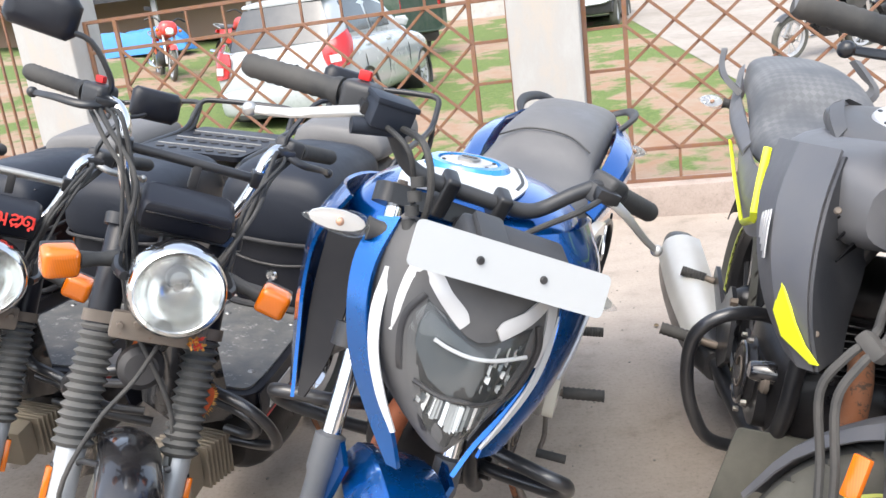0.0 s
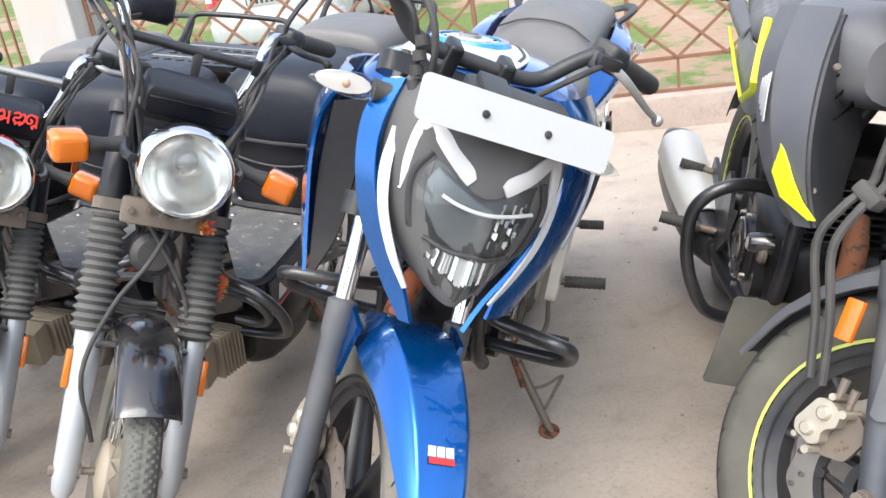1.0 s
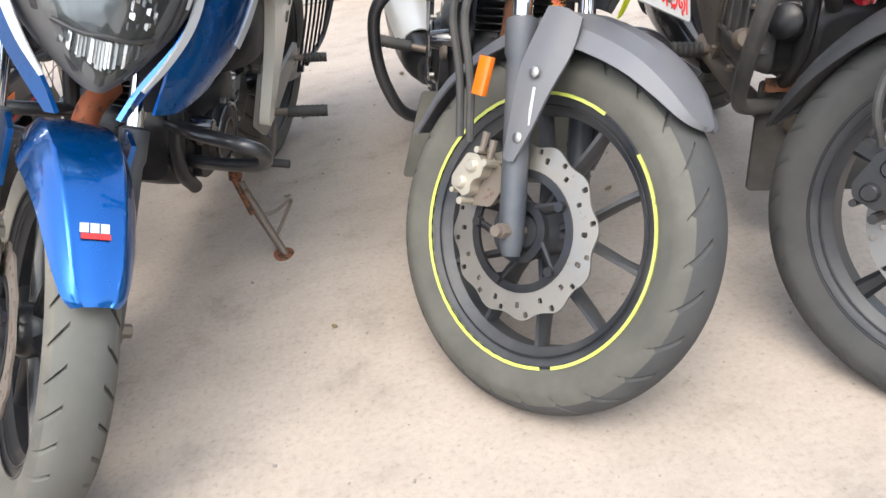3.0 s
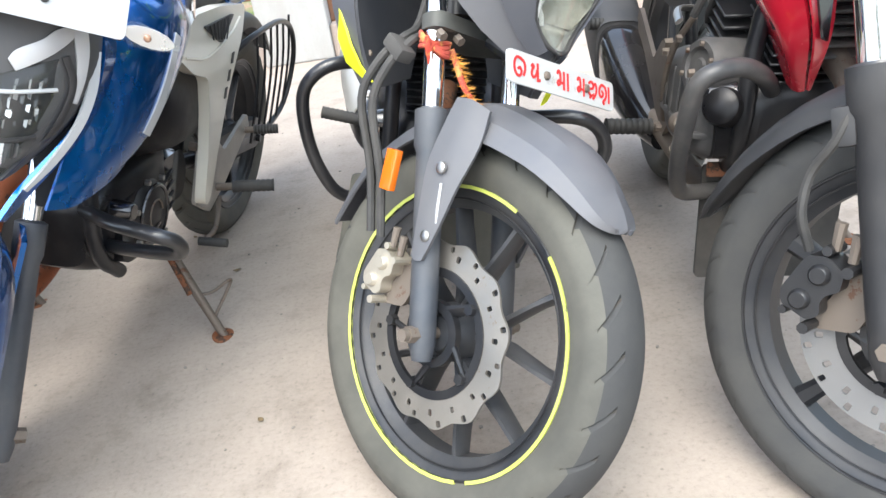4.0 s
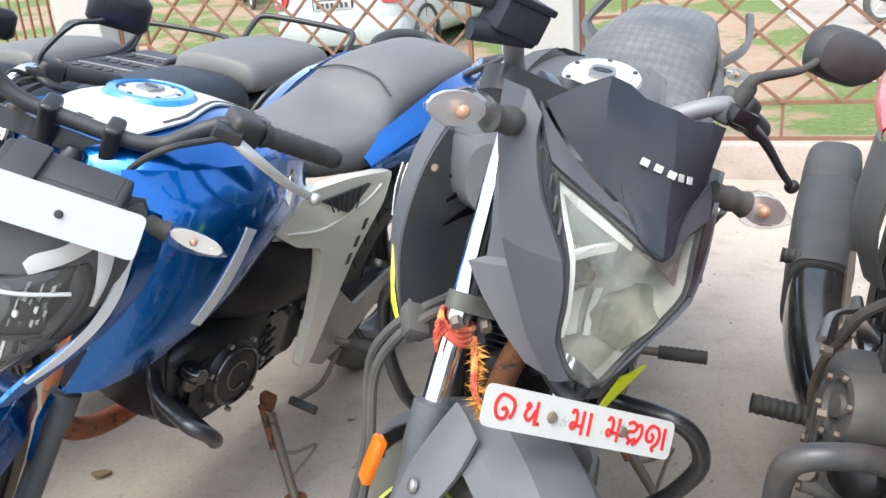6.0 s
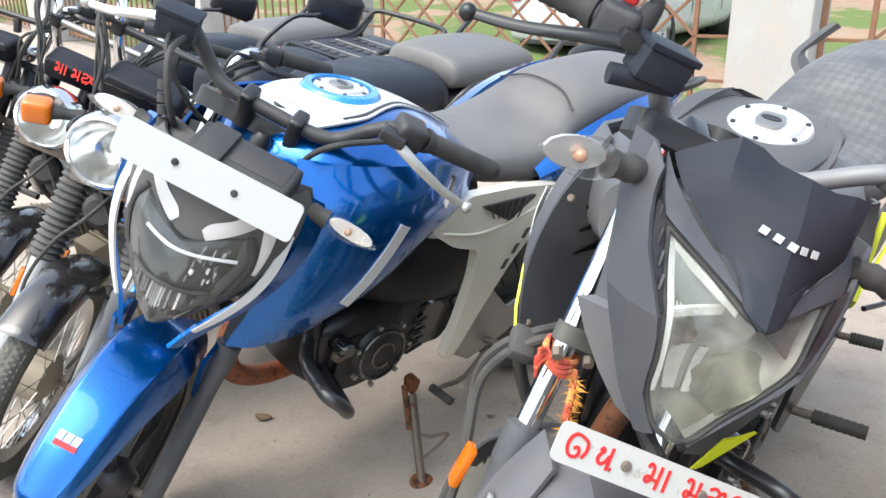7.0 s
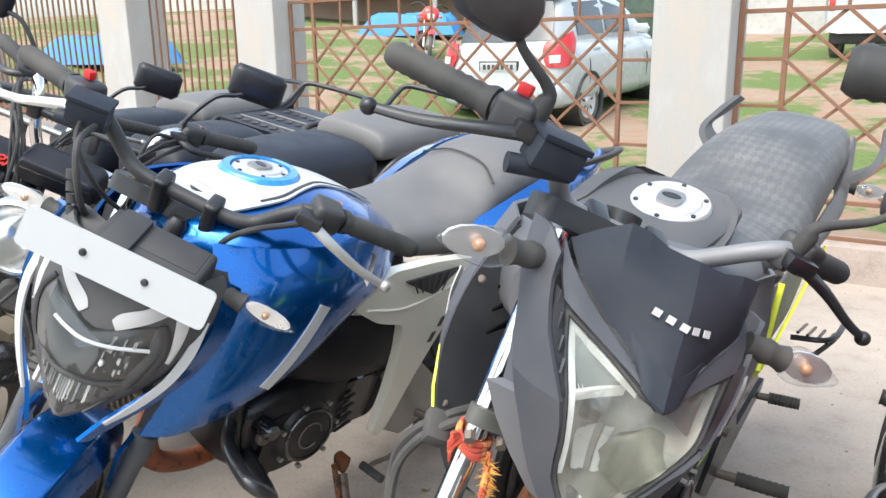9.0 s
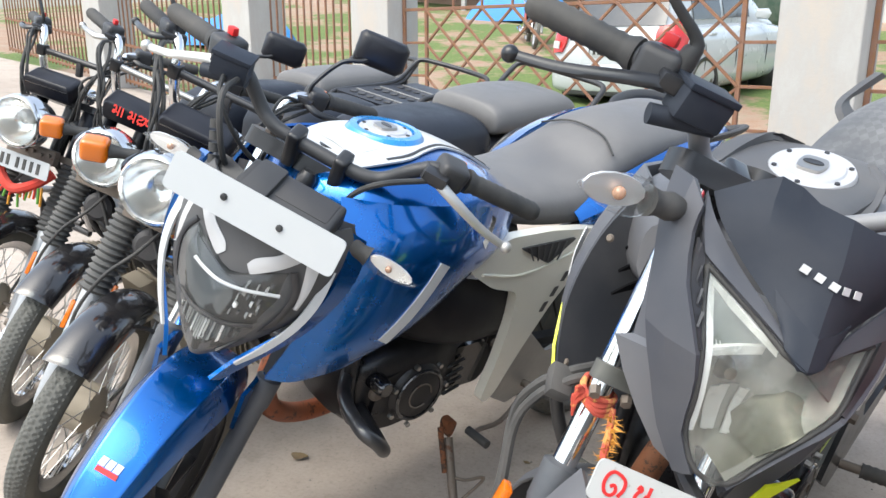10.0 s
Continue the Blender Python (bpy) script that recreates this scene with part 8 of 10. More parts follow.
    part("bowl", lathe(mb(), [(0.079, 0.014), (0.071, -0.012), (0.056, -0.036), (0.036, -0.052), (0.016, -0.058), (0.0, -0.060), (0.0, -0.064), (0.018, -0.062), (0.038, -0.056), (0.059, -0.039), (0.074, -0.013), (0.082, 0.014)], q, 36, True), BOWL, hl, "mirrored reflector bowl", M)
    part("bulb", lathe(mb(), [(0.011, -0.06), (0.011, -0.03), (0.008, -0.016), (0.0, -0.012)], q, 16), LAMPGREY, hl, "", M)
    part("lens", lathe(mb(), [(0.079, 0.014), (0.078, 0.018), (0.066, 0.026), (0.045, 0.034), (0.022, 0.038), (0.0, 0.039), (0.0, 0.036), (0.022, 0.035), (0.045, 0.031), (0.065, 0.023), (0.076, 0.014)], q, 36, True), CLEANLENS, hl, "domed clear lens", M)
    part("lamp_bracket", tube(mb(), [(-0.095, 0.30, 0.86), (-0.10, 0.22, 0.86), (-0.088, 0.185, 0.862)], 0.009, 8, 3), BLACKMETAL, hl, "", M)
    part("lamp_bracket", tube(mb(), [(0.095, 0.30, 0.86), (0.10, 0.22, 0.86), (0.088, 0.185, 0.862)], 0.009, 8, 3), BLACKMETAL, hl, "", M)
    bm = block((0.17, 0.03, 0.05), pose(0, 0.235, 0.745, -20, 0, 0), 0.008)
    for k in range(6):
        bolt(bm, (-0.07 + 0.028 * k, 0.220, 0.752 + 0.006 * (k % 2)), (0, -1, 0.2), 0.0065, 0.010)
    part("cable_bracket", bm, OLDSTEEL, ob, "oily bracket with cable ends under the lamp", M)
    part("horn", lathe(mb(), [(0.0, 0.02), (0.03, 0.02), (0.042, 0.01), (0.044, -0.01), (0.02, -0.03), (0.0, -0.03)], frame_at((-0.01, 0.25, 0.655), (1, 0, 0), (0, 0.3, 1)), 28), PLASTIC, ob, "black horn", M)
    for s in (-1, 1):
        part_base, tip = V(s * 0.10, 0.27, 0.855), V(s * 0.214, 0.235, 0.838)
        d = tip - part_base
        ind = part("indicator", tube(mb(), [part_base, part_base + d * 0.15, part_base + d * 0.3, part_base + d * 0.52], [0.016, 0.014, 0.013, 0.017], 12, 2), RUBBER, ob, "amber turn signal on a rubber stalk", M)
        qq = frame_at(part_base + d * 0.78, d, (0, 0, 1))
        part("lens", block((0.060, 0.052, 0.050), qq, 0.013, 3), AMBER, ind, "amber lens", M)
        part("shell", block((0.056, 0.050, 0.018), qq @ pose(0, 0, -0.022 if (qq.to_3x3() @ V(0, 0, 1)).y < 0 else 0.022), 0.006), PLASTIC, ind, "", M)

    # meter box
    mq = pose(0, 0.315, 0.962, 14, 0, 0) @ Matrix.Diagonal((1, 0.92, 0.78, 1))
    mt = part("meter_box", loft(mb(), [[mq @ V(x * a, y * a, h) for x, y in ((-0.085, -0.035), (-0.078, -0.048), (0.078, -0.048), (0.085, -0.035), (0.085, 0.028), (0.075, 0.038), (-0.075, 0.038), (-0.085, 0.028))] for a, h in ((0.82, -0.05), (0.95, -0.044), (0.99, -0.030), (1.0, 0.0), (0.985, 0.014), (0.94, 0.023), (0.84, 0.028))], 2), INKBLACK, ob, "black box-shaped meter", M, 30)
    if kind == 2:
        tq = frame_at((-0.078, 0.262, 0.945), (1, 0, 0), (0, 0.24, 1))
        strokes([(0.030, MA), (0.056, AA), (0.076, MA), (0.101, NGA), (0.126, LA), (0.146, AA)], tq @ pose(0, 0.003, 0.002), 0.028, 0.0042, REDPRINT, mt, M)
    else:
        part("meter_line", block((0.15, 0.004, 0.005), mq @ pose(0, -0.0475, 0.004), 0.001), GLOSSBLACK, mt, "", M)

    # bars, crossbar, mirrors and cables
    pts = [(0, 0.415, 0.915), (0.06, 0.415, 0.915), (0.100, 0.410, 0.935), (0.124, 0.415, 1.0), (0.140, 0.435, 1.065), (0.185, 0.485, 1.082), (0.32, 0.61, 1.062)]
    hb = handlebar(ob, M, CHROME, STEEL if kind == 2 else BLACKMETAL, 0.32, pts)
    cb = part("crossbar", rod(mb(), (-0.128, 0.418, 1.02), (0.128, 0.418, 1.02), 0.010), STEEL if kind == 2 else BLACKMETAL, hb, "steel crossbar" if kind == 2 else "black crossbar", M)
    for s in (-1, 1):
        part("clamp", block((0.03, 0.034, 0.036), pose(s * 0.128, 0.418, 1.02), 0.008), BLACKMETAL, cb, "", M)
        part("bar_clamp", block((0.03, 0.05, 0.05), pose(s * 0.05, 0.415, 0.912), 0.009), CHROME, ob, "", M)
    part("hook", block((0.018, 0.02, 0.05), pose(0.01, 0.418, 0.995), 0.004), PLASTIC, cb, "", M)
    arms = {1: ((1, (0.285, 0.55, 1.235)), (-1, (-0.312, 0.49, 1.205))), 2: ((1, (0.285, 0.55, 1.235)),), 3: ((-1, (-0.30, 0.50, 1.26)),)}[kind]
    for s, c in arms:
        c = V(c)
        root = V(s * 0.175, 0.47, 1.085)
        mi = part("mirror", tube(mb(), [root, root + V(0, 0, 0.035), root.lerp(c, 0.35) + V(0, 0, 0.05), root.lerp(c, 0.75) + V(0, -0.01, 0.01), c], 0.0055, 8, 4), BLACKMETAL, hb, "rectangular rear-view mirror on a black rod", M)
        qm = frame_at(c + V(0, 0.004, 0.0), (1, 0.25 * s, 0), (0, 0.18, 1))
        part("housing", loft(mb(), [[qm @ V(x * a, y * a, h) for x, y in ((-0.062, -0.03), (-0.05, -0.042), (0.05, -0.042), (0.065, -0.028), (0.065, 0.025), (0.052, 0.038), (-0.052, 0.038), (-0.062, 0.028))] for a, h in ((0.55, 0.024), (0.86, 0.016), (1.0, 0.0), (0.98, -0.008))], 2), INKBLACK, mi, "", M)
        part("mirror_glass", slab(mb(), [(-0.056, -0.036), (0.058, -0.036), (0.058, 0.033), (-0.056, 0.033)], 0.003, qm @ pose(0, 0, -0.010), 0, 0.01), MIRROR, mi, "mirror glass", M)
    rng = random.Random(40 + kind)
    for s in (-1, 1):
        for k in range(5):
            a = V(s * (0.165 + 0.012 * k), 0.455 + 0.012 * k, 1.07)
            j = [rng.uniform(-0.018, 0.018) for _ in range(6)]
            cable(ob, M, [a, (s * (0.15 + j[0]), 0.36 + j[1] + 0.008 * k, 1.085 - 0.014 * k), (s * (0.112 + j[2]), 0.31 + j[3], 0.98 + j[0]), (s * (0.085 + j[4]), 0.29 + j[5], 0.86), (s * (0.05 + j[2]), 0.27 + j[1], 0.75), (s * 0.03, 0.34, 0.64)], 0.0034 if k % 2 else 0.0044)
    cable(ob, M, [(0.02, 0.26, 0.74), (-0.02, 0.20, 0.66), (-0.07, 0.16, 0.58), (-0.10, 0.13, 0.45), (-0.06, 0.10, 0.32)], 0.0045)
    cable(ob, M, [(-0.05, 0.26, 0.74), (0.03, 0.22, 0.64), (0.07, 0.20, 0.56), (0.085, 0.14, 0.42), (0.05, 0.10, 0.30)], 0.0045)

    # leg shield, frame spine, floorboard
    part("frame_spine", tube(mb(), [(0, 0.43, 0.80), (0, 0.46, 0.60), (0, 0.52, 0.44), (0, 0.70, 0.36), (0, 0.95, 0.40), (0, 1.15, 0.60), (0, 1.35, 0.72)], 0.03, 14, 5), BLACKMETAL, ob)
    sh = part("leg_shield", skin(mb(), [[(-0.06, 0.415, 0.80), (0, 0.395, 0.81), (0.06, 0.415, 0.80)], [(-0.085, 0.425, 0.68), (0, 0.395, 0.68), (0.085, 0.425, 0.68)], [(-0.10, 0.445, 0.56), (0, 0.41, 0.55), (0.10, 0.445, 0.56)], [(-0.11, 0.47, 0.44), (0, 0.44, 0.42), (0.11, 0.47, 0.44)]], 0.006), GLOSSBLACK, ob, "gloss black leg shield")
    for k in range(2):
        part("decal", block((0.03, 0.0025, 0.018), pose(0.055, 0.415 + 0.012 * k, 0.70 - 0.06 * k, 0, 0, 20), 0.001), (REDDECAL, ORANGE)[k], sh)
    fb = part("floorboard", slab(mb(), [(-0.158, 0.46), (0.158, 0.46), (0.160, 0.56), (0.132, 0.98), (-0.132, 0.98), (-0.160, 0.56)], 0.03, pose(0, 0, 0.492), 0.006, 0.04), INKBLACK, ob, "flat floorboard with a speckled grey mat")
    part("mat", slab(mb(), [(-0.140, 0.48), (0.140, 0.48), (0.142, 0.57), (0.116, 0.935), (-0.116, 0.935), (-0.142, 0.57)], 0.006, pose(0, 0, 0.5095), 0.002, 0.03), FLOORMAT, fb, "speckled grey rubber mat")
    for x, y in ((-0.11, 0.56), (0.11, 0.56), (0.09, 0.84), (-0.09, 0.84)):
        part("rivet", lathe(mb(), [(0.0, 0.004), (0.006, 0.003), (0.008, 0.0)], pose(x, y, 0.5125), 10), STEEL, fb)
    for s in (-1, 1):
        X = Matrix.Diagonal((s, 1, 1, 1))

        def skirt(y, z, off=0.0):
            """A point of the skirt below the floorboard's edge."""
            return (0.164 - 0.062 * (y - 0.50) + 0.006 * math.sin((0.50 - z) * 28) - max(0.0, 0.44 - z) * 0.35 + off, y, z)

        sk = part("side_skirt", skin(mb(), [[skirt(y, z) for y in (0.49, 0.66, 0.84, 1.02)] for z in (0.503, 0.47, 0.44, 0.40)], 0.005), INKBLACK, ob, "black skirt with red and orange decals", X)
        part("stripe", skin(mb(), [[skirt(y, z, 0.004) for y in (0.52, 0.66, 0.84, 1.0)] for z in (0.432, 0.418)], 0.0025), REDDECAL, sk, "", X)
        part("stripe", skin(mb(), [[skirt(y + d, z, 0.004) for y in (0.70, 0.78)] for z, d in ((0.485, 0.03), (0.446, 0.0))], 0.0025), ORANGE, sk, "", X)
        part("maker_bar", skin(mb(), [[skirt(y + d, z, 0.004) for y in (0.53, 0.60, 0.66)] for z, d in ((0.482, 0.012), (0.450, 0.0))], 0.0025), SILVER, sk, "", X)
        gd = crash_guard(ob, [(s * 0.02, 0.47, 0.555), (s * 0.10, 0.385, 0.56), (s * 0.185, 0.365, 0.545), (s * 0.232, 0.38, 0.50), (s * 0.236, 0.42, 0.435), (s * 0.19, 0.455, 0.40), (s * 0.10, 0.49, 0.375)], 0.012, None, "gloss black tubular leg guard")
        part("inner_loop", tube(mb(), [(s * 0.10, 0.40, 0.52), (s * 0.17, 0.39, 0.51), (s * 0.20, 0.40, 0.475), (s * 0.17, 0.43, 0.435), (s * 0.10, 0.46, 0.42)], 0.010, 10, 5), GUARD, gd)
        if kind == 2:
            part("tape", tube(mb(), [(s * 0.198, 0.368, 0.536), (s * 0.215, 0.373, 0.522)], 0.0155, 12, 1), BLUETAPE, gd, "blue tape")
        foot_peg(ob, (s * 0.13, 1.10, 0.36), (s * 0.25, 1.12, 0.36), 0.012)
    # seat box and seats
    sb = part("seat_box", loft(mb(), [hoop(0.915, 0.655, 0.105, 0.140, 4.5), hoop(0.935, 0.662, 0.138, 0.152, 4.5), hoop(1.05, 0.66, 0.156, 0.170, 4.5), hoop(1.30, 0.64, 0.165, 0.21, 4.5), hoop(1.62, 0.68, 0.150, 0.16, 4)], 2), INKBLACK, ob, "satin black seat box")
    part("seam", tube(mb(), [(-0.152, 1.02, 0.69), (-0.142, 0.95, 0.675), (-0.105, 0.914, 0.655), (0, 0.912, 0.640), (0.105, 0.914, 0.655), (0.142, 0.95, 0.675), (0.152, 1.02, 0.69)], 0.004, 8, 4), PLASTIC, sb)
    part("seam", tube(mb(), [(-0.154, 1.02, 0.735), (-0.144, 0.95, 0.725), (-0.108, 0.914, 0.715), (0, 0.912, 0.705), (0.108, 0.914, 0.715), (0.144, 0.95, 0.725), (0.154, 1.02, 0.735)], 0.005, 8, 4), PLASTIC, sb)
    part("foot_moulding", tube(mb(), [(-0.150, 1.02, 0.520), (-0.138, 0.95, 0.520), (-0.105, 0.914, 0.520), (0, 0.908, 0.520), (0.105, 0.914, 0.520), (0.138, 0.95, 0.520), (0.150, 1.02, 0.520)], 0.010, 8, 4), PLASTIC, sb)
    part("lock", lathe(mb(), [(0.0, 0.004), (0.013, 0.005), (0.017, 0.0), (0.017, -0.006)], frame_at((0, 0.9115, 0.61), (1, 0, 0), (0, 0.08, 1)), 18), CHROME, sb, "round chrome lock")
    for s in (-1, 1):
        X = Matrix.Diagonal((s, 1, 1, 1))
        part("side_stripe", skin(mb(), [[(0.1565, 1.0, 0.56), (0.1575, 1.035, 0.57)], [(0.1620, 1.06, 0.66), (0.1630, 1.10, 0.66)], [(0.1695, 1.12, 0.78), (0.1695, 1.15, 0.775)]], 0.003), ORANGE, sb, "orange and silver stripe", X)
        part("side_stripe", skin(mb(), [[(0.1585, 1.05, 0.56), (0.1595, 1.075, 0.57)], [(0.1635, 1.115, 0.66), (0.1645, 1.14, 0.66)], [(0.1695, 1.165, 0.775), (0.1695, 1.185, 0.77)]], 0.003), SILVER, sb, "", X)
    part("rider_seat", loft(mb(), [hoop(0.895, 0.775, 0.10, 0.045, 3), hoop(0.905, 0.78, 0.140, 0.075, 3.2), hoop(0.935, 0.79, 0.164, 0.100, 3.4, taper=0.10), hoop(1.02, 0.80, 0.174, 0.112, 3.4, taper=0.14), hoop(1.20, 0.808, 0.176, 0.108, 3.4, taper=0.14), hoop(1.34, 0.815, 0.168, 0.095, 3.4, taper=0.12), hoop(1.385, 0.815, 0.14, 0.07, 3)], 4), INKSEAT, ob, "smooth black vinyl rider seat")
    part("piping", tube(mb(), [(-0.172, 1.30, 0.735), (-0.170, 1.02, 0.722), (-0.158, 0.945, 0.716), (-0.125, 0.905, 0.712), (0, 0.897, 0.708), (0.125, 0.905, 0.712), (0.158, 0.945, 0.716), (0.170, 1.02, 0.722), (0.172, 1.30, 0.735)], 0.006, 8, 4), PLASTIC, sb, "dark piping under the seat")
    part("seat_fold", tube(mb(), [(-0.150, 0.945, 0.842), (-0.10, 0.918, 0.828), (0, 0.908, 0.822), (0.10, 0.918, 0.828), (0.150, 0.945, 0.842)], 0.004, 8, 4), INKSEAT, sb)
    if kind == 2:
        rk = part("rack", slab(mb(), [(-0.19, 1.41), (0.19, 1.41), (0.19, 1.95), (-0.19, 1.95)], 0.018, pose(0, 0, 0.885), 0.005, 0.03), INKBLACK, ob, "flat black patterned load rack")
        for i in range(3):
            part("slot", block((0.34, 0.006, 0.006), pose(0, 1.52 + 0.15 * i, 0.8955), 0.002), STEEL, rk)
            for j in range(7):
                part("rib", block((0.028, 0.05, 0.004), pose(-0.14 + 0.047 * j, 1.475 + 0.15 * i, 0.896, 0, 0, 30), 0.0015, 1), PLASTIC, rk)
    else:
        part("pillion_seat", loft(mb(), [hoop(1.39, 0.885, 0.13, 0.04, 3), hoop(1.42, 0.895, 0.165, 0.055, 3.2, taper=0.15), hoop(1.60, 0.905, 0.175, 0.06, 3.2, taper=0.15), hoop(1.80, 0.905, 0.170, 0.058, 3.2, taper=0.15), hoop(1.88, 0.90, 0.145, 0.045, 3, taper=0.1), hoop(1.905, 0.895, 0.10, 0.025, 2.8)], 4), GREYSEAT, ob, "dusty grey vinyl pillion seat")
    for s in (-1, 1):
        part("grab_rail", tube(mb(), [(s * 0.17, 1.34, 0.80), (s * 0.20, 1.40, 0.87), (s * 0.205, 1.50, 0.885), (s * 0.205, 1.80, 0.90), (s * 0.205, 1.90, 0.96), (s * 0.19, 1.95, 1.0), (s * 0.10, 1.97, 1.005), (0, 1.975, 1.005)], 0.011, 10, 4), BLACKMETAL, ob, "black tubular grab rail")
        part("rail_stay", tube(mb(), [(s * 0.205, 1.86, 0.93), (s * 0.19, 1.84, 0.80), (s * 0.14, 1.60, 0.60), (s * 0.12, 1.40, 0.34)], 0.010, 8, 4), BLACKMETAL, ob)
        part("shock_absorber", tube(mb(), [(s * 0.12, 1.32, 0.30), (s * 0.13, 1.40, 0.62)], 0.02, 10, 1), CHROME, ob)
    part("rear_mudguard", skin(mb(), [[V(x, 1.308 + math.sin(radians(a)) * 0.31, 0.267 + math.cos(radians(a)) * 0.31 - abs(x) * 0.3) for x in (-0.065, 0, 0.065)] for a in (-60, -30, 0, 30, 60, 85)], 0.003), GLOSSBLACK, ob)
    part("tail_lamp", block((0.10, 0.04, 0.06), pose(0, 1.66, 0.60), 0.012), REDLENS, ob)
    wire_wheel(ob, "rear_wheel", 1.308, 0.267, 0.267, 0.072, None, 18, 105, "dusty rear tyre on a spoked wheel")
    # engine with a forward-lying finned barrel
    en = part("engine", loft(mb(), [hoop(0.60, 0.28, 0.08, 0.06, 3), hoop(0.66, 0.28, 0.12, 0.09, 3.4), hoop(0.85, 0.28, 0.125, 0.10, 3.4), hoop(1.0, 0.29, 0.09, 0.08, 3)], 3), ENGINE, ob, "dusty engine below the floorboard")
    part("cylinder_head", block((0.11, 0.06, 0.11), pose(0, 0.415, 0.315, 12, 0, 0), 0.014), TANFIN, en)
    for k in range(7):
        part("fin", block((0.125, 0.006, 0.125), pose(0, 0.455 + 0.018 * k, 0.312 - 0.004 * k, 12, 0, 0), 0.002, 1), TANFIN, en, "")
    part("exhaust_pipe", tube(mb(), [(-0.02, 0.45, 0.25), (-0.05, 0.50, 0.19), (-0.10, 0.70, 0.18), (-0.14, 1.0, 0.20), (-0.15, 1.2, 0.22)], 0.015, 12, 4), CHROME, ob)
    part("silencer", tube(mb(), [(-0.15, 1.15, 0.22), (-0.15, 1.2, 0.22), (-0.155, 1.55, 0.25), (-0.155, 1.62, 0.255)], [0.018, 0.038, 0.04, 0.028], 16, 2), CHROME, ob)
    part("frame_tube", tube(mb(), [(0.10, 0.95, 0.36), (0.12, 1.15, 0.32), (0.11, 1.308, 0.267)], 0.018, 10, 3), BLACKMETAL, ob)
    part("frame_tube", tube(mb(), [(-0.10, 0.95, 0.36), (-0.12, 1.15, 0.32), (-0.11, 1.308, 0.267)], 0.018, 10, 3), BLACKMETAL, ob)
    side_stand(ob, (0.12, 0.88, 0.28), (0.265, 0.90, 0.062), False)
    if kind == 1:
        # a scrap of gold foil with frayed red ends, and an orange cloth flap with a gold fringe
        rg = random.Random(8)
        bm = mb()
        for k in range(26):
            o = V(0.062 + rg.uniform(-0.014, 0.014), 0.196 + rg.uniform(-0.006, 0.006), 0.754 + rg.uniform(-0.012, 0.010))
            d = V(rg.uniform(-1, 1), rg.uniform(-1, 0.3), rg.uniform(-1.2, 0.6)).normalized() * rg.uniform(0.006, 0.013)
            n = d.orthogonal().normalized() * rg.uniform(0.002, 0.004)
            bm.faces.new([bm.verts.new(v) for v in (o - n, o + n, o + d + n * 0.6, o + d - n * 0.6)])
        ch = part("votive_charm", bm, GOLDCLOTH, ob, "small frayed gold and red votive charm", M)
        bm = mb()
        for k in range(12):
            o = V(0.062 + rg.uniform(-0.012, 0.012), 0.194, 0.752 + rg.uniform(-0.012, 0.012))
            d = V(rg.uniform(-1, 1), -0.4, rg.uniform(-1, 0.8)).normalized() * rg.uniform(0.005, 0.010)
            n = d.orthogonal().normalized() * 0.003
            bm.faces.new([bm.verts.new(v) for v in (o - n, o + n, o + d + n, o + d - n)])
        part("red_scrap", bm, REDCLOTH, ch, "", M)
        fq = frame_at((0.130, 0.270, 0.585), (0.85, 0.3, -0.15), (0.1, 0.2, 1))
        vf = part("votive_flap", slab(mb(), [(0.017 * math.cos(a) * (1 + 0.1 * math.sin(3 * a)), 0.034 * math.sin(a)) for a in [2 * math.pi * k / 16 for k in range(16)]], 0.003, fq), ORANGECLOTH, ob, "orange votive cloth with a gold fringe", M)
        bm = mb()
        for k in range(60):
            a = rg.uniform(-1.2, 2.2)
            o = fq @ V(0.017 * math.cos(a), 0.034 * math.sin(a), 0.002)
            d = (fq.to_3x3() @ V(math.cos(a), math.sin(a), rg.uniform(0, 0.8))).normalized() * rg.uniform(0.005, 0.012)
            n = d.orthogonal().normalized() * 0.001
            bm.faces.new([bm.verts.new(v) for v in (o - n, o + n, o + d)])
        part("fringe", bm, GOLDCLOTH, vf, "", M)
    if kind == 3:
        pl = part("number_plate", slab(mb(), [(-0.12, -0.028), (0.12, -0.028), (0.12, 0.028), (-0.12, 0.028)], 0.003, frame_at((0, 0.15, 0.735), (1, 0, 0), (0, 0.25, 1)), 0, 0.006), PLATE, ob, "white number plate", M)
        for k, x in enumerate((-0.095, -0.074, -0.042, -0.021, 0.012, 0.036, 0.060, 0.084)):
            part("character_bar", block((0.010, 0.002, 0.034), frame_at((x, 0.1475, 0.735), (1, 0, 0), (0, 0.97, -0.25)), 0), BLACKINK, pl, "", M)
        gl = part("garland", tube(mb(), [(-0.10, 0.20, 0.71), (-0.05, 0.165, 0.66), (0.0, 0.155, 0.64), (0.06, 0.17, 0.67), (0.10, 0.20, 0.71)], 0.016, 8, 5), REDCLOTH, ob, "red and gold cloth garland", M)
        for k in range(16):
            f = k / 15
            part("tassel", tube(mb(), [(-0.09 + 0.18 * f, 0.165, 0.67 - 0.03 * math.sin(f * 3.14)), (-0.09 + 0.18 * f + rng.uniform(-0.01, 0.01), 0.155, 0.625 - 0.03 * math.sin(f * 3.14) + rng.uniform(-0.02, 0.02))], 0.004, 6, 1), (GOLDCLOTH, REDCLOTH, LEAFGREEN)[k % 3], gl, "", M)
    return ob


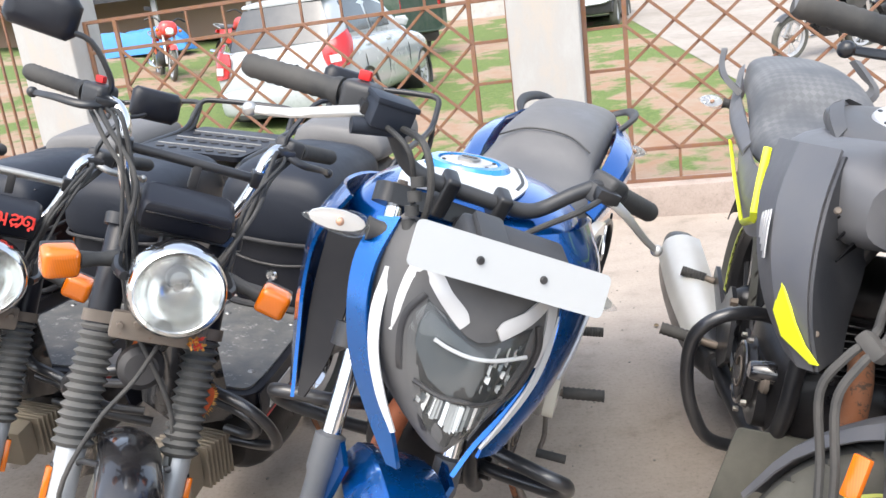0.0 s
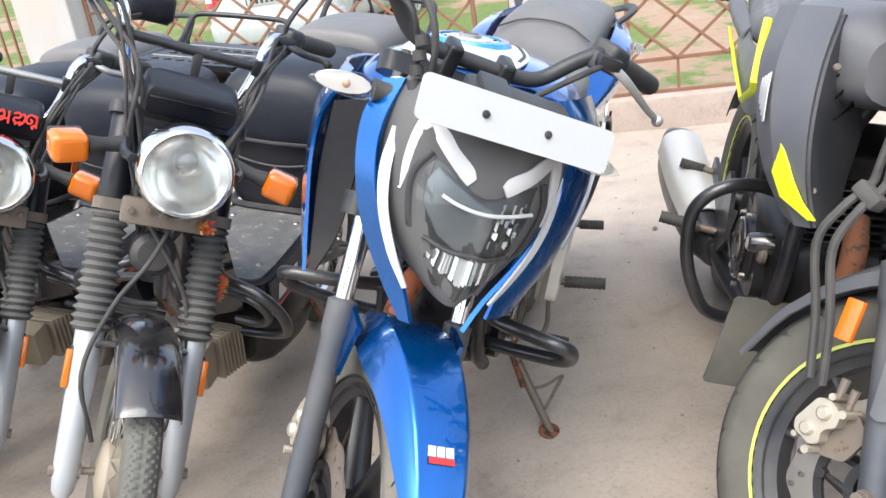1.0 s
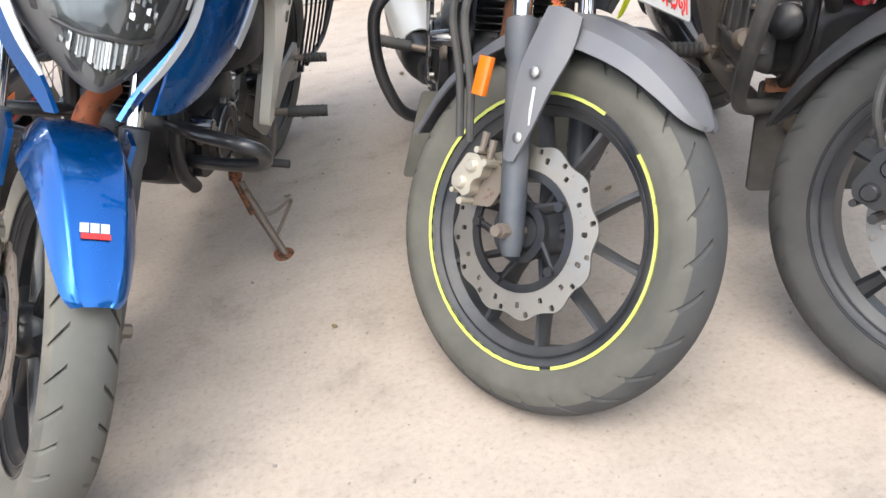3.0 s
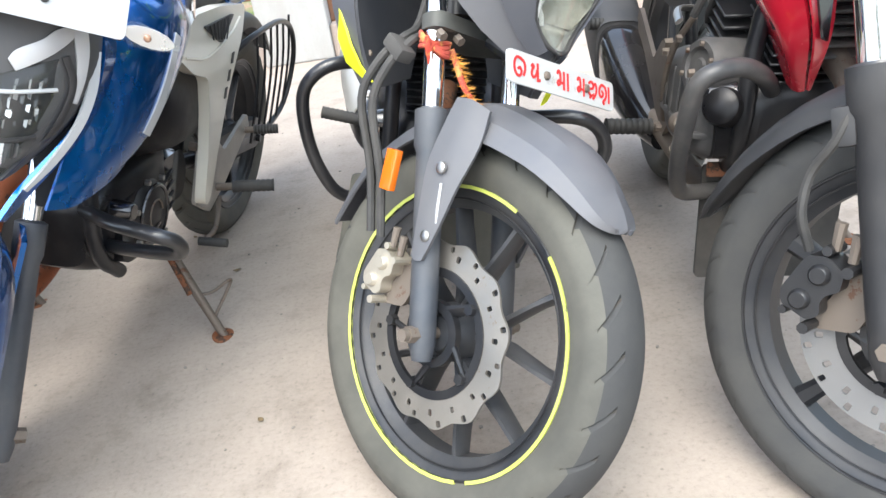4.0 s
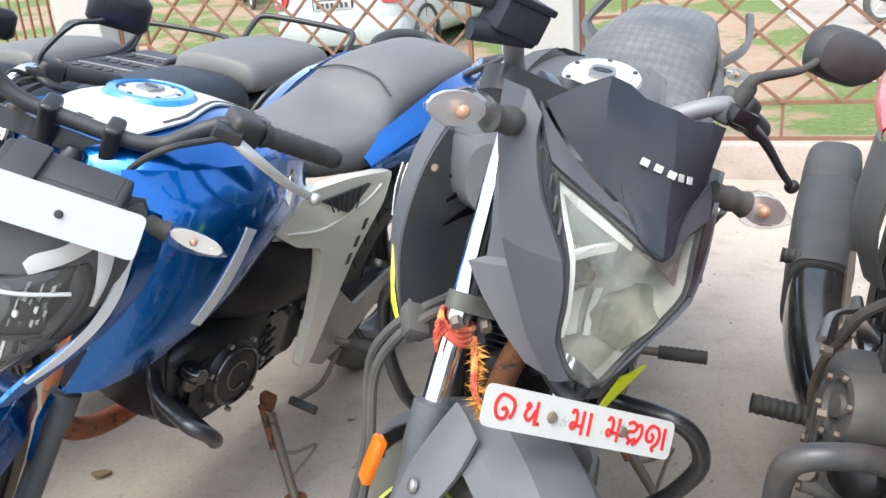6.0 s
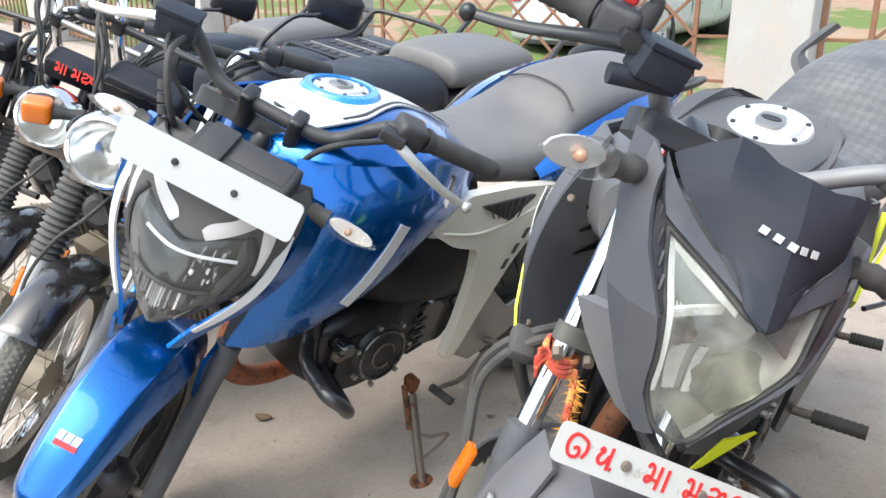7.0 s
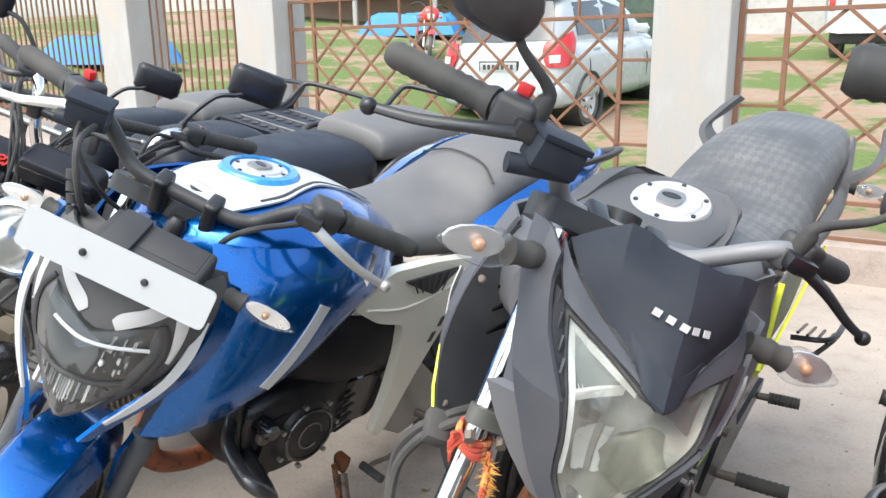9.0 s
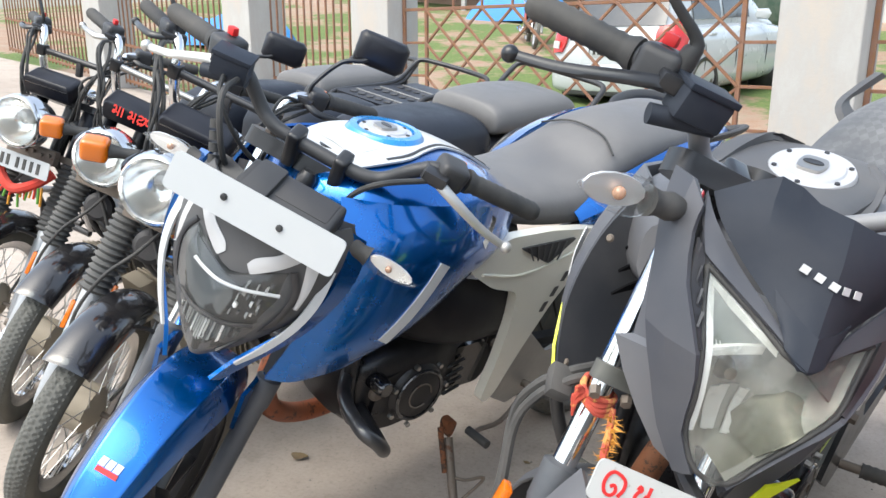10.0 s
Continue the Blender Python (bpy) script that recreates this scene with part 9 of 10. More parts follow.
REDPRINT = finish("red_painted_letters", (0.75, 0.03, 0.02), 0.5, 0, 0.1)
MOPED_AT = pose(-0.816, 1.145, -0.007, 0, 12.352, -6.813)
moped(MOPED_AT, 1)
moped(pose(-1.32, 1.335, -0.007, 0, 12.0, -3.2), 2)
moped(pose(-1.665, 1.375, 0.026, 0, 5.0, -5.0), 3, 30)

# ---- the ground beyond the fence ----
# unseen plain rendered wall, added behind the viewer; closes the yard and shapes reflections
FACADE = concrete("grey_render", (0.42, 0.41, 0.40), (0.32, 0.31, 0.30), 0.2)
tagged(part("unseen_wall_south", block((30, 0.25, 1.9), pose(0, -6.6, 0.85), 0.01), FACADE), "unseen plain grey wall added behind the yard to shape reflections", "wall", kind="structure")

track = sheet("path", steps(2.6, 9, 2.6, 9, 0.8, 1), steps(7.5, 24, 7.5, 24, 1.0, 1), -0.027, PATH_CEMENT)
tagged(track, "pale bare cement path across the field", "path")


def far_wall(x0, x1, y, h):
    bm = mb()
    xs = np.linspace(x0, x1, 24)
    rows = []
    for dy, top in ((0, 0), (0, 1), (0.2, 1), (0.2, 0)):
        rows.append([bm.verts.new((x, y + dy, rise(x, y) - 0.1 if not top else rise(x, y) + h)) for x in xs])
    stitch(bm, rows, False, True)
    return bm


tagged(part("boundary_wall", far_wall(-26, 16, 25.0, 2.1), concrete("old_wall_render", (0.50, 0.49, 0.47), (0.38, 0.37, 0.35), 0.3)), "long grey rendered boundary wall at the far side", "wall", kind="structure")

TIN = finish("brown_shed_wall", (0.30, 0.20, 0.15), 0.8, 0, 0.2, 0.3, dust_scale=2)
DARKTIN = finish("dark_awning", (0.035, 0.035, 0.042), 0.6, 0, 0.2, 0.3)
TARP = finish("blue_tarpaulin", (0.03, 0.22, 0.55), 0.5, 0, 0.15, 0.3)
GREENPAINT = finish("dark_green_paint", (0.02, 0.05, 0.03), 0.4, 0, 0.2)


def shed():
    x, y = -9.6, 19.6
    ob = thing("shed", pose(x, y, rise(x, y) - 0.15, 0, 0, 8), "low brown shed with a dark awning", "shed")
    part("wall", block((7.0, 2.6, 2.6), pose(0, 1.3, 1.3), 0.02), TIN, ob)
    part("awning", slab(mb(), [(-3.7, -1.5), (3.7, -1.5), (3.7, 0.4), (-3.7, 0.4)], 0.10, pose(0, 0, 1.35, 10, 0, 0), 0.02), DARKTIN, ob, "dark sagging awning")
    for k in range(4):
        part("post", block((0.12, 0.12, 1.3), pose(-3.3 + 2.2 * k, -1.2, 0.62), 0.01), LIME, ob)
    return ob


shed()


# ---- the white hatchback ----
BODY = [(0.0, 0.50, 0.66, 0.17), (0.05, 0.56, 0.76, 0.29), (0.14, 0.61, 0.80, 0.36), (0.40, 0.62, 0.825, 0.385), (1.0, 0.61, 0.83, 0.39), (2.4, 0.60, 0.83, 0.38), (3.1, 0.58, 0.82, 0.34), (3.5, 0.54, 0.77, 0.27), (3.72, 0.48, 0.62, 0.16)]
CABIN = [(0.13, 0.93, 0.69, 0.05), (0.36, 1.06, 0.69, 0.23), (0.56, 1.16, 0.675, 0.315), (0.9, 1.19, 0.67, 0.325), (1.8, 1.19, 0.67, 0.325), (2.35, 1.10, 0.68, 0.28), (2.95, 0.95, 0.69, 0.06)]


def side_of(table, y, z, p, taper):
    """Half width of a lofted body at a height."""
    ys = [r[0] for r in table]
    zc, w, h = (float(np.interp(y, ys, [r[k] for r in table])) for k in (1, 2, 3))
    v = max(-1.0, min(1.0, (z - zc) / h))
    return w * (1 - abs(v) ** p) ** (1 / p) * (1 - taper * (v + 1) / 2)


def hatchback(m):
    ob = thing("hatchback_car", m, "white hatchback car parked on the field behind the fence", "car")
    part("body", loft(mb(), [hoop(y, z, w, h, 5, 40) for y, z, w, h in BODY], 3), CARWHITE, ob)
    part("cabin", loft(mb(), [hoop(y, z, w, h, 5, 40, taper=0.20) for y, z, w, h in CABIN], 3), CARWHITE, ob)
    part("spoiler", loft(mb(), [hoop(0.40, 1.44, 0.48, 0.012, 3), hoop(0.50, 1.462, 0.54, 0.025, 3), hoop(0.75, 1.485, 0.54, 0.03, 3)], 2), CARWHITE, ob)

    def rear(x, z, off=0.034):
        return V(x, 0.155 + (z - 0.98) * 0.66 + 0.10 * abs(x) ** 2.5 - off, z)

    part("rear_glass", skin(mb(), [[rear(x * w, z) for x in (-1, -0.75, 0, 0.75, 1)] for z, w in ((0.99, 0.60), (1.15, 0.575), (1.30, 0.53), (1.415, 0.48))], 0.01, 3, 3), DARKGLASS, ob, "dark rear window")
    part("rear_wiper", tube(mb(), [rear(-0.02, 1.0, 0.03), rear(0.10, 1.06, 0.03), rear(0.30, 1.10, 0.025)], 0.008, 6, 3), PLASTIC, ob)
    part("tailgate_seam", tube(mb(), [(-0.60, 0.045, 0.86), (-0.52, 0.02, 0.60), (0.52, 0.02, 0.60), (0.60, 0.045, 0.86)], 0.006, 6, 4), GREYPLASTIC, ob)
    part("plate_recess", block((0.52, 0.02, 0.13), pose(0, 0.012, 0.72), 0.006), GREYPLASTIC, ob)
    pl = part("number_plate", block((0.48, 0.012, 0.10), pose(0, -0.002, 0.72), 0.003), PLATE, ob, "white rear number plate")
    for k in range(7):
        part("character_bar", block((0.035, 0.004, 0.055), pose(-0.18 + 0.06 * k, -0.010, 0.72)), BLACKINK, pl)
    part("emblem", lathe(mb(), [(0.0, 0.006), (0.035, 0.006), (0.045, 0.0)], pose(0, 0.088, 0.90, 80, 0, 0), 20), CHROME, ob)
    part("bumper", loft(mb(), [hoop(-0.06, 0.42, 0.62, 0.11, 4), hoop(-0.02, 0.42, 0.74, 0.16, 4.5), hoop(0.12, 0.42, 0.82, 0.18, 5), hoop(0.40, 0.40, 0.80, 0.16, 5)], 2), CARWHITE, ob)
    part("bumper_lip", block((1.10, 0.06, 0.09), pose(0, -0.02, 0.285), 0.02), GREYPLASTIC, ob)
    for s in (-1, 1):
        X = Matrix.Diagonal((s, 1, 1, 1))
        lamp = [[(0.56, 0.085, 0.985), (0.67, 0.115, 1.005), (0.745, 0.24, 1.06), (0.75, 0.36, 1.09)], [(0.54, 0.045, 0.90), (0.69, 0.075, 0.91), (0.795, 0.20, 0.93), (0.805, 0.33, 0.97)], [(0.56, 0.03, 0.80), (0.70, 0.055, 0.80), (0.80, 0.16, 0.81), (0.818, 0.26, 0.84)], [(0.60, 0.02, 0.72), (0.70, 0.04, 0.71), (0.79, 0.11, 0.71), (0.81, 0.18, 0.73)]]
        tl = part("tail_lamp", skin(mb(), lamp, 0.03, 3, 3), REDLENS, ob, "red tail lamp", X @ pose(0.022, -0.03, 0))
        part("clear_section", skin(mb(), [[(0.63, 0.03, 0.84), (0.74, 0.085, 0.845)], [(0.64, 0.02, 0.76), (0.745, 0.07, 0.765)]], 0.012, 2, 3), BRIGHTSTEEL, tl, "", X @ pose(0.022, -0.036, 0))
        for y0, y1, z1a, z1b in ((0.72, 1.42, 1.395, 1.42), (1.50, 2.22, 1.42, 1.30)):
            g = []
            for f in (0, 0.5, 1):
                y = y0 + (y1 - y0) * f
                g.append([V(side_of(CABIN, y, z, 5, 0.20) + 0.012, y, z) for z in (1.03, 1.15, z1a + (z1b - z1a) * f)])
            part("side_window", skin(mb(), g, 0.008, 3, 3), DARKGLASS, ob, "dark side window", X)
        for y in (1.46, 2.36, 0.66):
            part("door_seam", tube(mb(), [(side_of(BODY, y, z, 5, 0) + 0.002, y, z) for z in (0.34, 0.55, 0.75, 0.92)], 0.006, 6, 3), GREYPLASTIC, ob, "", X)
        for y in (0.86, 1.62):
            part("door_handle", block((0.025, 0.16, 0.028), pose(side_of(BODY, y, 0.88, 5, 0) + 0.012, y, 0.875), 0.009), CARWHITE, ob, "", X)
        part("door_mirror", loft(mb(), [[V(0.76 + a * x, 2.18 + b, 1.06 + a * z) for x, z in ((0, -0.06), (0.13, -0.07), (0.17, 0), (0.13, 0.06), (0, 0.06), (-0.03, 0))] for a, b in ((0.6, -0.04), (1, 0.0), (0.7, 0.09))], 2), CARWHITE, ob, "white door mirror", X)
        for y in (0.66, 3.02):
            wh = part("wheel", tyre(0.285, 0.19, 0.165, curved, 12, 0.003, 60, 10), TYRE, ob, "", X @ pose(0.74, y, 0.285, 0, 90, 0))
            bm = lathe(mb(), [(0.0, 0.075), (0.05, 0.075), (0.06, 0.06), (0.15, 0.055), (0.185, 0.07), (0.195, 0.06), (0.195, -0.06)], None, 36)
            part("rim", bm, SILVERPAINT, wh, "silver wheel cover", X @ pose(0.74, y, 0.285, 0, 90, 0))
            for k in range(7):
                a = 2 * math.pi * k / 7
                part("rim_slot", block((0.075, 0.026, 0.006), pose(0.105 * math.cos(a), 0.105 * math.sin(a), 0.0575, 0, 0, math.degrees(a)), 0.002, 1), PLASTIC, wh, "", X @ pose(0.74, y, 0.285, 0, 90, 0))
            part("wheel_arch", lathe(mb(), [(0.295, 0.035), (0.335, 0.045), (0.345, 0.0), (0.345, -0.30), (0.0, -0.30), (0.0, -0.26), (0.295, -0.26)], X @ pose(side_of(BODY, y, 0.45, 5, 0) - 0.025, y, 0.30, 0, 90, 0), 40, True), PLASTIC, ob, "black wheel arch")
    return ob


CAR_AT = pose(-2.72, 9.25, 0.20, 2.6, 0, -9) @ Matrix.Diagonal((1.06, 1.06, 1.06, 1))
hatchback(CAR_AT)


# ---- motorbikes on the far side ----
def far_bike(at, paint, label, kind="motorcycle", bars=1.0):
    """A small commuter motorbike as seen from some way off; it faces its own -y."""
    ob = thing(kind, at, label, kind)
    for y, w in ((0.0, 0.075), (1.24, 0.085)):
        wh = part("wheel", tyre(0.29, 0.225, w, curved, 20, 0.003, 80, 10), TYRE, ob, "", spin(y, 0.29))
        part("rim", rim_ring(0.225, w * 0.7, 40), SILVERPAINT, wh, "", spin(y, 0.29))
        part("hub", lathe(mb(), [(0.0, -0.05), (0.05, -0.045), (0.05, 0.045), (0.0, 0.05)], None, 16), OLDSTEEL, wh, "", spin(y, 0.29))
        for k in range(10):
            a = 2 * math.pi * k / 10
            part("spoke", rod(mb(), (0.05 * math.cos(a), 0.05 * math.sin(a), 0), (0.20 * math.cos(a), 0.20 * math.sin(a), 0), 0.006, None, 5), SILVERPAINT, wh, "", spin(y, 0.29))
    for s in (-1, 1):
        part("fork_leg", rod(mb(), (s * 0.09, 0.0, 0.29), (s * 0.09, 0.30, 0.90), 0.024, None, 10), STEEL, ob)
        part("shock_absorber", rod(mb(), (s * 0.11, 1.22, 0.32), (s * 0.12, 1.10, 0.66), 0.03, None, 10), CHROME, ob)
        part("indicator", ball(mb(), V(s * 0.19, 0.18, 0.86), 0.03, 6), AMBER, ob)
        part("mirror", slab(mb(), [(-0.06, -0.035), (0.06, -0.035), (0.06, 0.035), (-0.06, 0.035)], 0.02, frame_at((s * 0.30, 0.34, 1.22), (1, 0, 0), (0, 0, 1)), 0.005, 0.02), PLASTIC, ob)
        part("side_panel", skin(mb(), [[(s * 0.12, 0.72, 0.76), (s * 0.14, 0.95, 0.76), (s * 0.10, 1.25, 0.80)], [(s * 0.14, 0.74, 0.62), (s * 0.15, 0.95, 0.60), (s * 0.11, 1.22, 0.70)], [(s * 0.11, 0.78, 0.48), (s * 0.12, 0.95, 0.50), (s * 0.09, 1.18, 0.62)]], 0.006), paint, ob)
    part("handlebar", tube(mb(), [(-0.34 * bars, 0.48, 1.04), (-0.20, 0.40, 1.08), (-0.08, 0.34, 1.0), (0.08, 0.34, 1.0), (0.20, 0.40, 1.08), (0.34 * bars, 0.48, 1.04)], 0.016, 10, 4), BLACKMETAL, ob)
    part("front_cowl", loft(mb(), [hoop(0.10, 0.86, 0.07, 0.06, 2.5), hoop(0.15, 0.88, 0.14, 0.12, 2.6), hoop(0.26, 0.90, 0.15, 0.13, 2.6), hoop(0.34, 0.92, 0.10, 0.08, 2.6)], 2), paint, ob)
    part("headlamp", loft(mb(), [hoop(0.085, 0.84, 0.05, 0.045, 2.4), hoop(0.12, 0.85, 0.09, 0.075, 2.4)], 2), MIRROR, ob)
    part("front_mudguard", skin(mb(), [[V(x, math.sin(radians(a)) * 0.33, 0.29 + math.cos(radians(a)) * 0.33 - abs(x) * 0.3) for x in (-0.06, 0, 0.06)] for a in (-45, -20, 5, 30, 60)], 0.004), paint, ob)
    part("rear_mudguard", skin(mb(), [[V(x, 1.24 + math.sin(radians(a)) * 0.34, 0.29 + math.cos(radians(a)) * 0.34 - abs(x) * 0.3) for x in (-0.07, 0, 0.07)] for a in (-30, 0, 30, 60)], 0.004), PLASTIC, ob)
    part("fuel_tank", loft(mb(), [hoop(0.30, 0.82, 0.08, 0.05, 2.5), hoop(0.38, 0.85, 0.15, 0.10, 2.6), hoop(0.55, 0.86, 0.16, 0.11, 2.6), hoop(0.72, 0.80, 0.10, 0.07, 2.5)], 3), paint, ob)
    part("seat", loft(mb(), [hoop(0.68, 0.80, 0.08, 0.03, 2.6), hoop(0.80, 0.80, 0.13, 0.05, 3), hoop(1.10, 0.83, 0.14, 0.05, 3), hoop(1.40, 0.87, 0.10, 0.035, 2.6)], 3), SEAT, ob)
    part("engine", loft(mb(), [hoop(0.38, 0.42, 0.08, 0.10, 3), hoop(0.50, 0.42, 0.14, 0.16, 3), hoop(0.80, 0.40, 0.14, 0.13, 3), hoop(0.95, 0.40, 0.08, 0.08, 3)], 2), ENGINE, ob)
    part("silencer", tube(mb(), [(-0.12, 0.45, 0.25), (-0.15, 0.80, 0.26), (-0.17, 1.15, 0.32), (-0.17, 1.50, 0.38)], [0.02, 0.025, 0.045, 0.045], 12, 3), CHROME, ob)
    part("grab_rail", tube(mb(), [(-0.13, 1.15, 0.80), (-0.15, 1.40, 0.90), (0, 1.52, 0.93), (0.15, 1.40, 0.90), (0.13, 1.15, 0.80)], 0.012, 8, 4), STEEL, ob)
    part("tail_lamp", block((0.12, 0.05, 0.07), pose(0, 1.50, 0.78), 0.015), REDLENS, ob)
    part("side_stand", rod(mb(), (0.12, 0.75, 0.30), (0.26, 0.72, 0.0), 0.010, None, 8), OLDSTEEL, ob)
    return ob


def field_pose(x, y, yaw, lean=8, lift=0.0):
    return pose(x, y, rise(x, y) - 0.035 + lift, 0, lean, yaw)


REDPAINT = finish("bright_red_paint", (0.62, 0.03, 0.02), 0.3, 0, 0.1, 0, 0.8)
BLACKPAINT = finish("black_tank_paint", (0.02, 0.02, 0.022), 0.3, 0, 0.15, 0, 0.6)
far_bike(field_pose(-5.85, 13.3, 35), REDPAINT, "bright red commuter motorcycle parked on the field")
far_bike(field_pose(-4.95, 15.2, 50), REDPAINT, "red motorcycle parked beyond the white car")
far_bike(field_pose(3.45, 10.6, -62), BLACKPAINT, "dark motorcycle with silver wheels on the cement path")
far_bike(field_pose(4.45, 11.2, -58), BLACKPAINT, "black motorcycle beside another on the cement path")


def tarp_heap(m, size, label):
    """A sheet thrown over a low stack, with slumped folds."""
    rng = random.Random(9)
    bm = mb()
    nx, ny = 22, 14
    rows = []
    for j in range(ny + 1):
        row = []
        for i in range(nx + 1):
            u, v = i / nx * 2 - 1, j / ny * 2 - 1
            edge = max(abs(u), abs(v))
            z = size[2] * (1 - max(0.0, edge - 0.72) / 0.28) ** 0.6 + 0.04 * math.sin(7 * u + 3 * v) + rng.uniform(-0.015, 0.015)
            row.append(bm.verts.new((u * size[0] / 2, v * size[1] / 2, max(0.0, z) if edge < 0.99 else 0.0)))
        rows.append(row)
    for a, b in zip(rows, rows[1:]):
        for i in range(nx):
            bm.faces.new((a[i], a[i + 1], b[i + 1], b[i]))
    ob = part("tarpaulin", bm, TARP)
    ob.matrix_basis = m
    return tagged(ob, label, "tarpaulin")


tarp_heap(field_pose(-9.7, 9.5, -12, 0), (2.6, 1.2, 0.42), "blue tarpaulin over a low stack beside the gate")
tarp_heap(field_pose(-8.3, 17.2, 10, 0), (2.4, 1.0, 0.5), "blue tarpaulin over a low heap on the grass")


def van(m, paint, label, dark):
    """A boxy pickup or van far across the field."""
    ob = thing("van", m, label, "van")
    part("body", loft(mb(), [hoop(0, 0.95, 0.76, 0.42, 6), hoop(0.08, 1.0, 0.80, 0.52, 6), hoop(2.2, 1.0, 0.80, 0.52, 6), hoop(2.6, 0.92, 0.78, 0.42, 5), hoop(3.4, 0.80, 0.74, 0.28, 5)], 2), paint, ob)
    part("cabin", loft(mb(), [hoop(0.15, 1.55, 0.70, 0.20, 5, taper=0.1), hoop(0.3, 1.6, 0.72, 0.28, 5, taper=0.12), hoop(2.1, 1.6, 0.72, 0.28, 5, taper=0.12), hoop(2.6, 1.4, 0.70, 0.1, 4)], 2), paint, ob)
    part("chassis", block((1.45, 3.2, 0.22), pose(0, 1.7, 0.42), 0.03), dark, ob)
    part("rear_glass", block((1.1, 0.03, 0.34), pose(0, 0.17, 1.60, -8, 0, 0), 0.01), DARKGLASS, ob)
    for s in (-1, 1):
        part("tail_lamp", block((0.12, 0.05, 0.25), pose(s * 0.68, 0.02, 1.05), 0.02), REDLENS, ob)
        for y in (0.65, 2.7):
            wh = part("wheel", tyre(0.31, 0.20, 0.18, curved, 12, 0.003, 60, 10), TYRE, ob, "", pose(s * 0.70, y, 0.31, 0, 90, 0))
            part("rim", lathe(mb(), [(0.0, 0.05), (0.08, 0.05), (0.18, 0.03), (0.20, 0.06), (0.20, -0.06), (0.0, -0.05)], None, 24), SILVERPAINT, wh, "", pose(s * 0.70, y, 0.31, 0, 90, 0))
    return ob


van(field_pose(1.35, 17.5, -14, 0), CARWHITE, "white van parked far across the field", PLASTIC)
van(field_pose(-1.75, 15.8, 62, 0), GREENPAINT, "dark green utility vehicle behind the white car", PLASTIC)


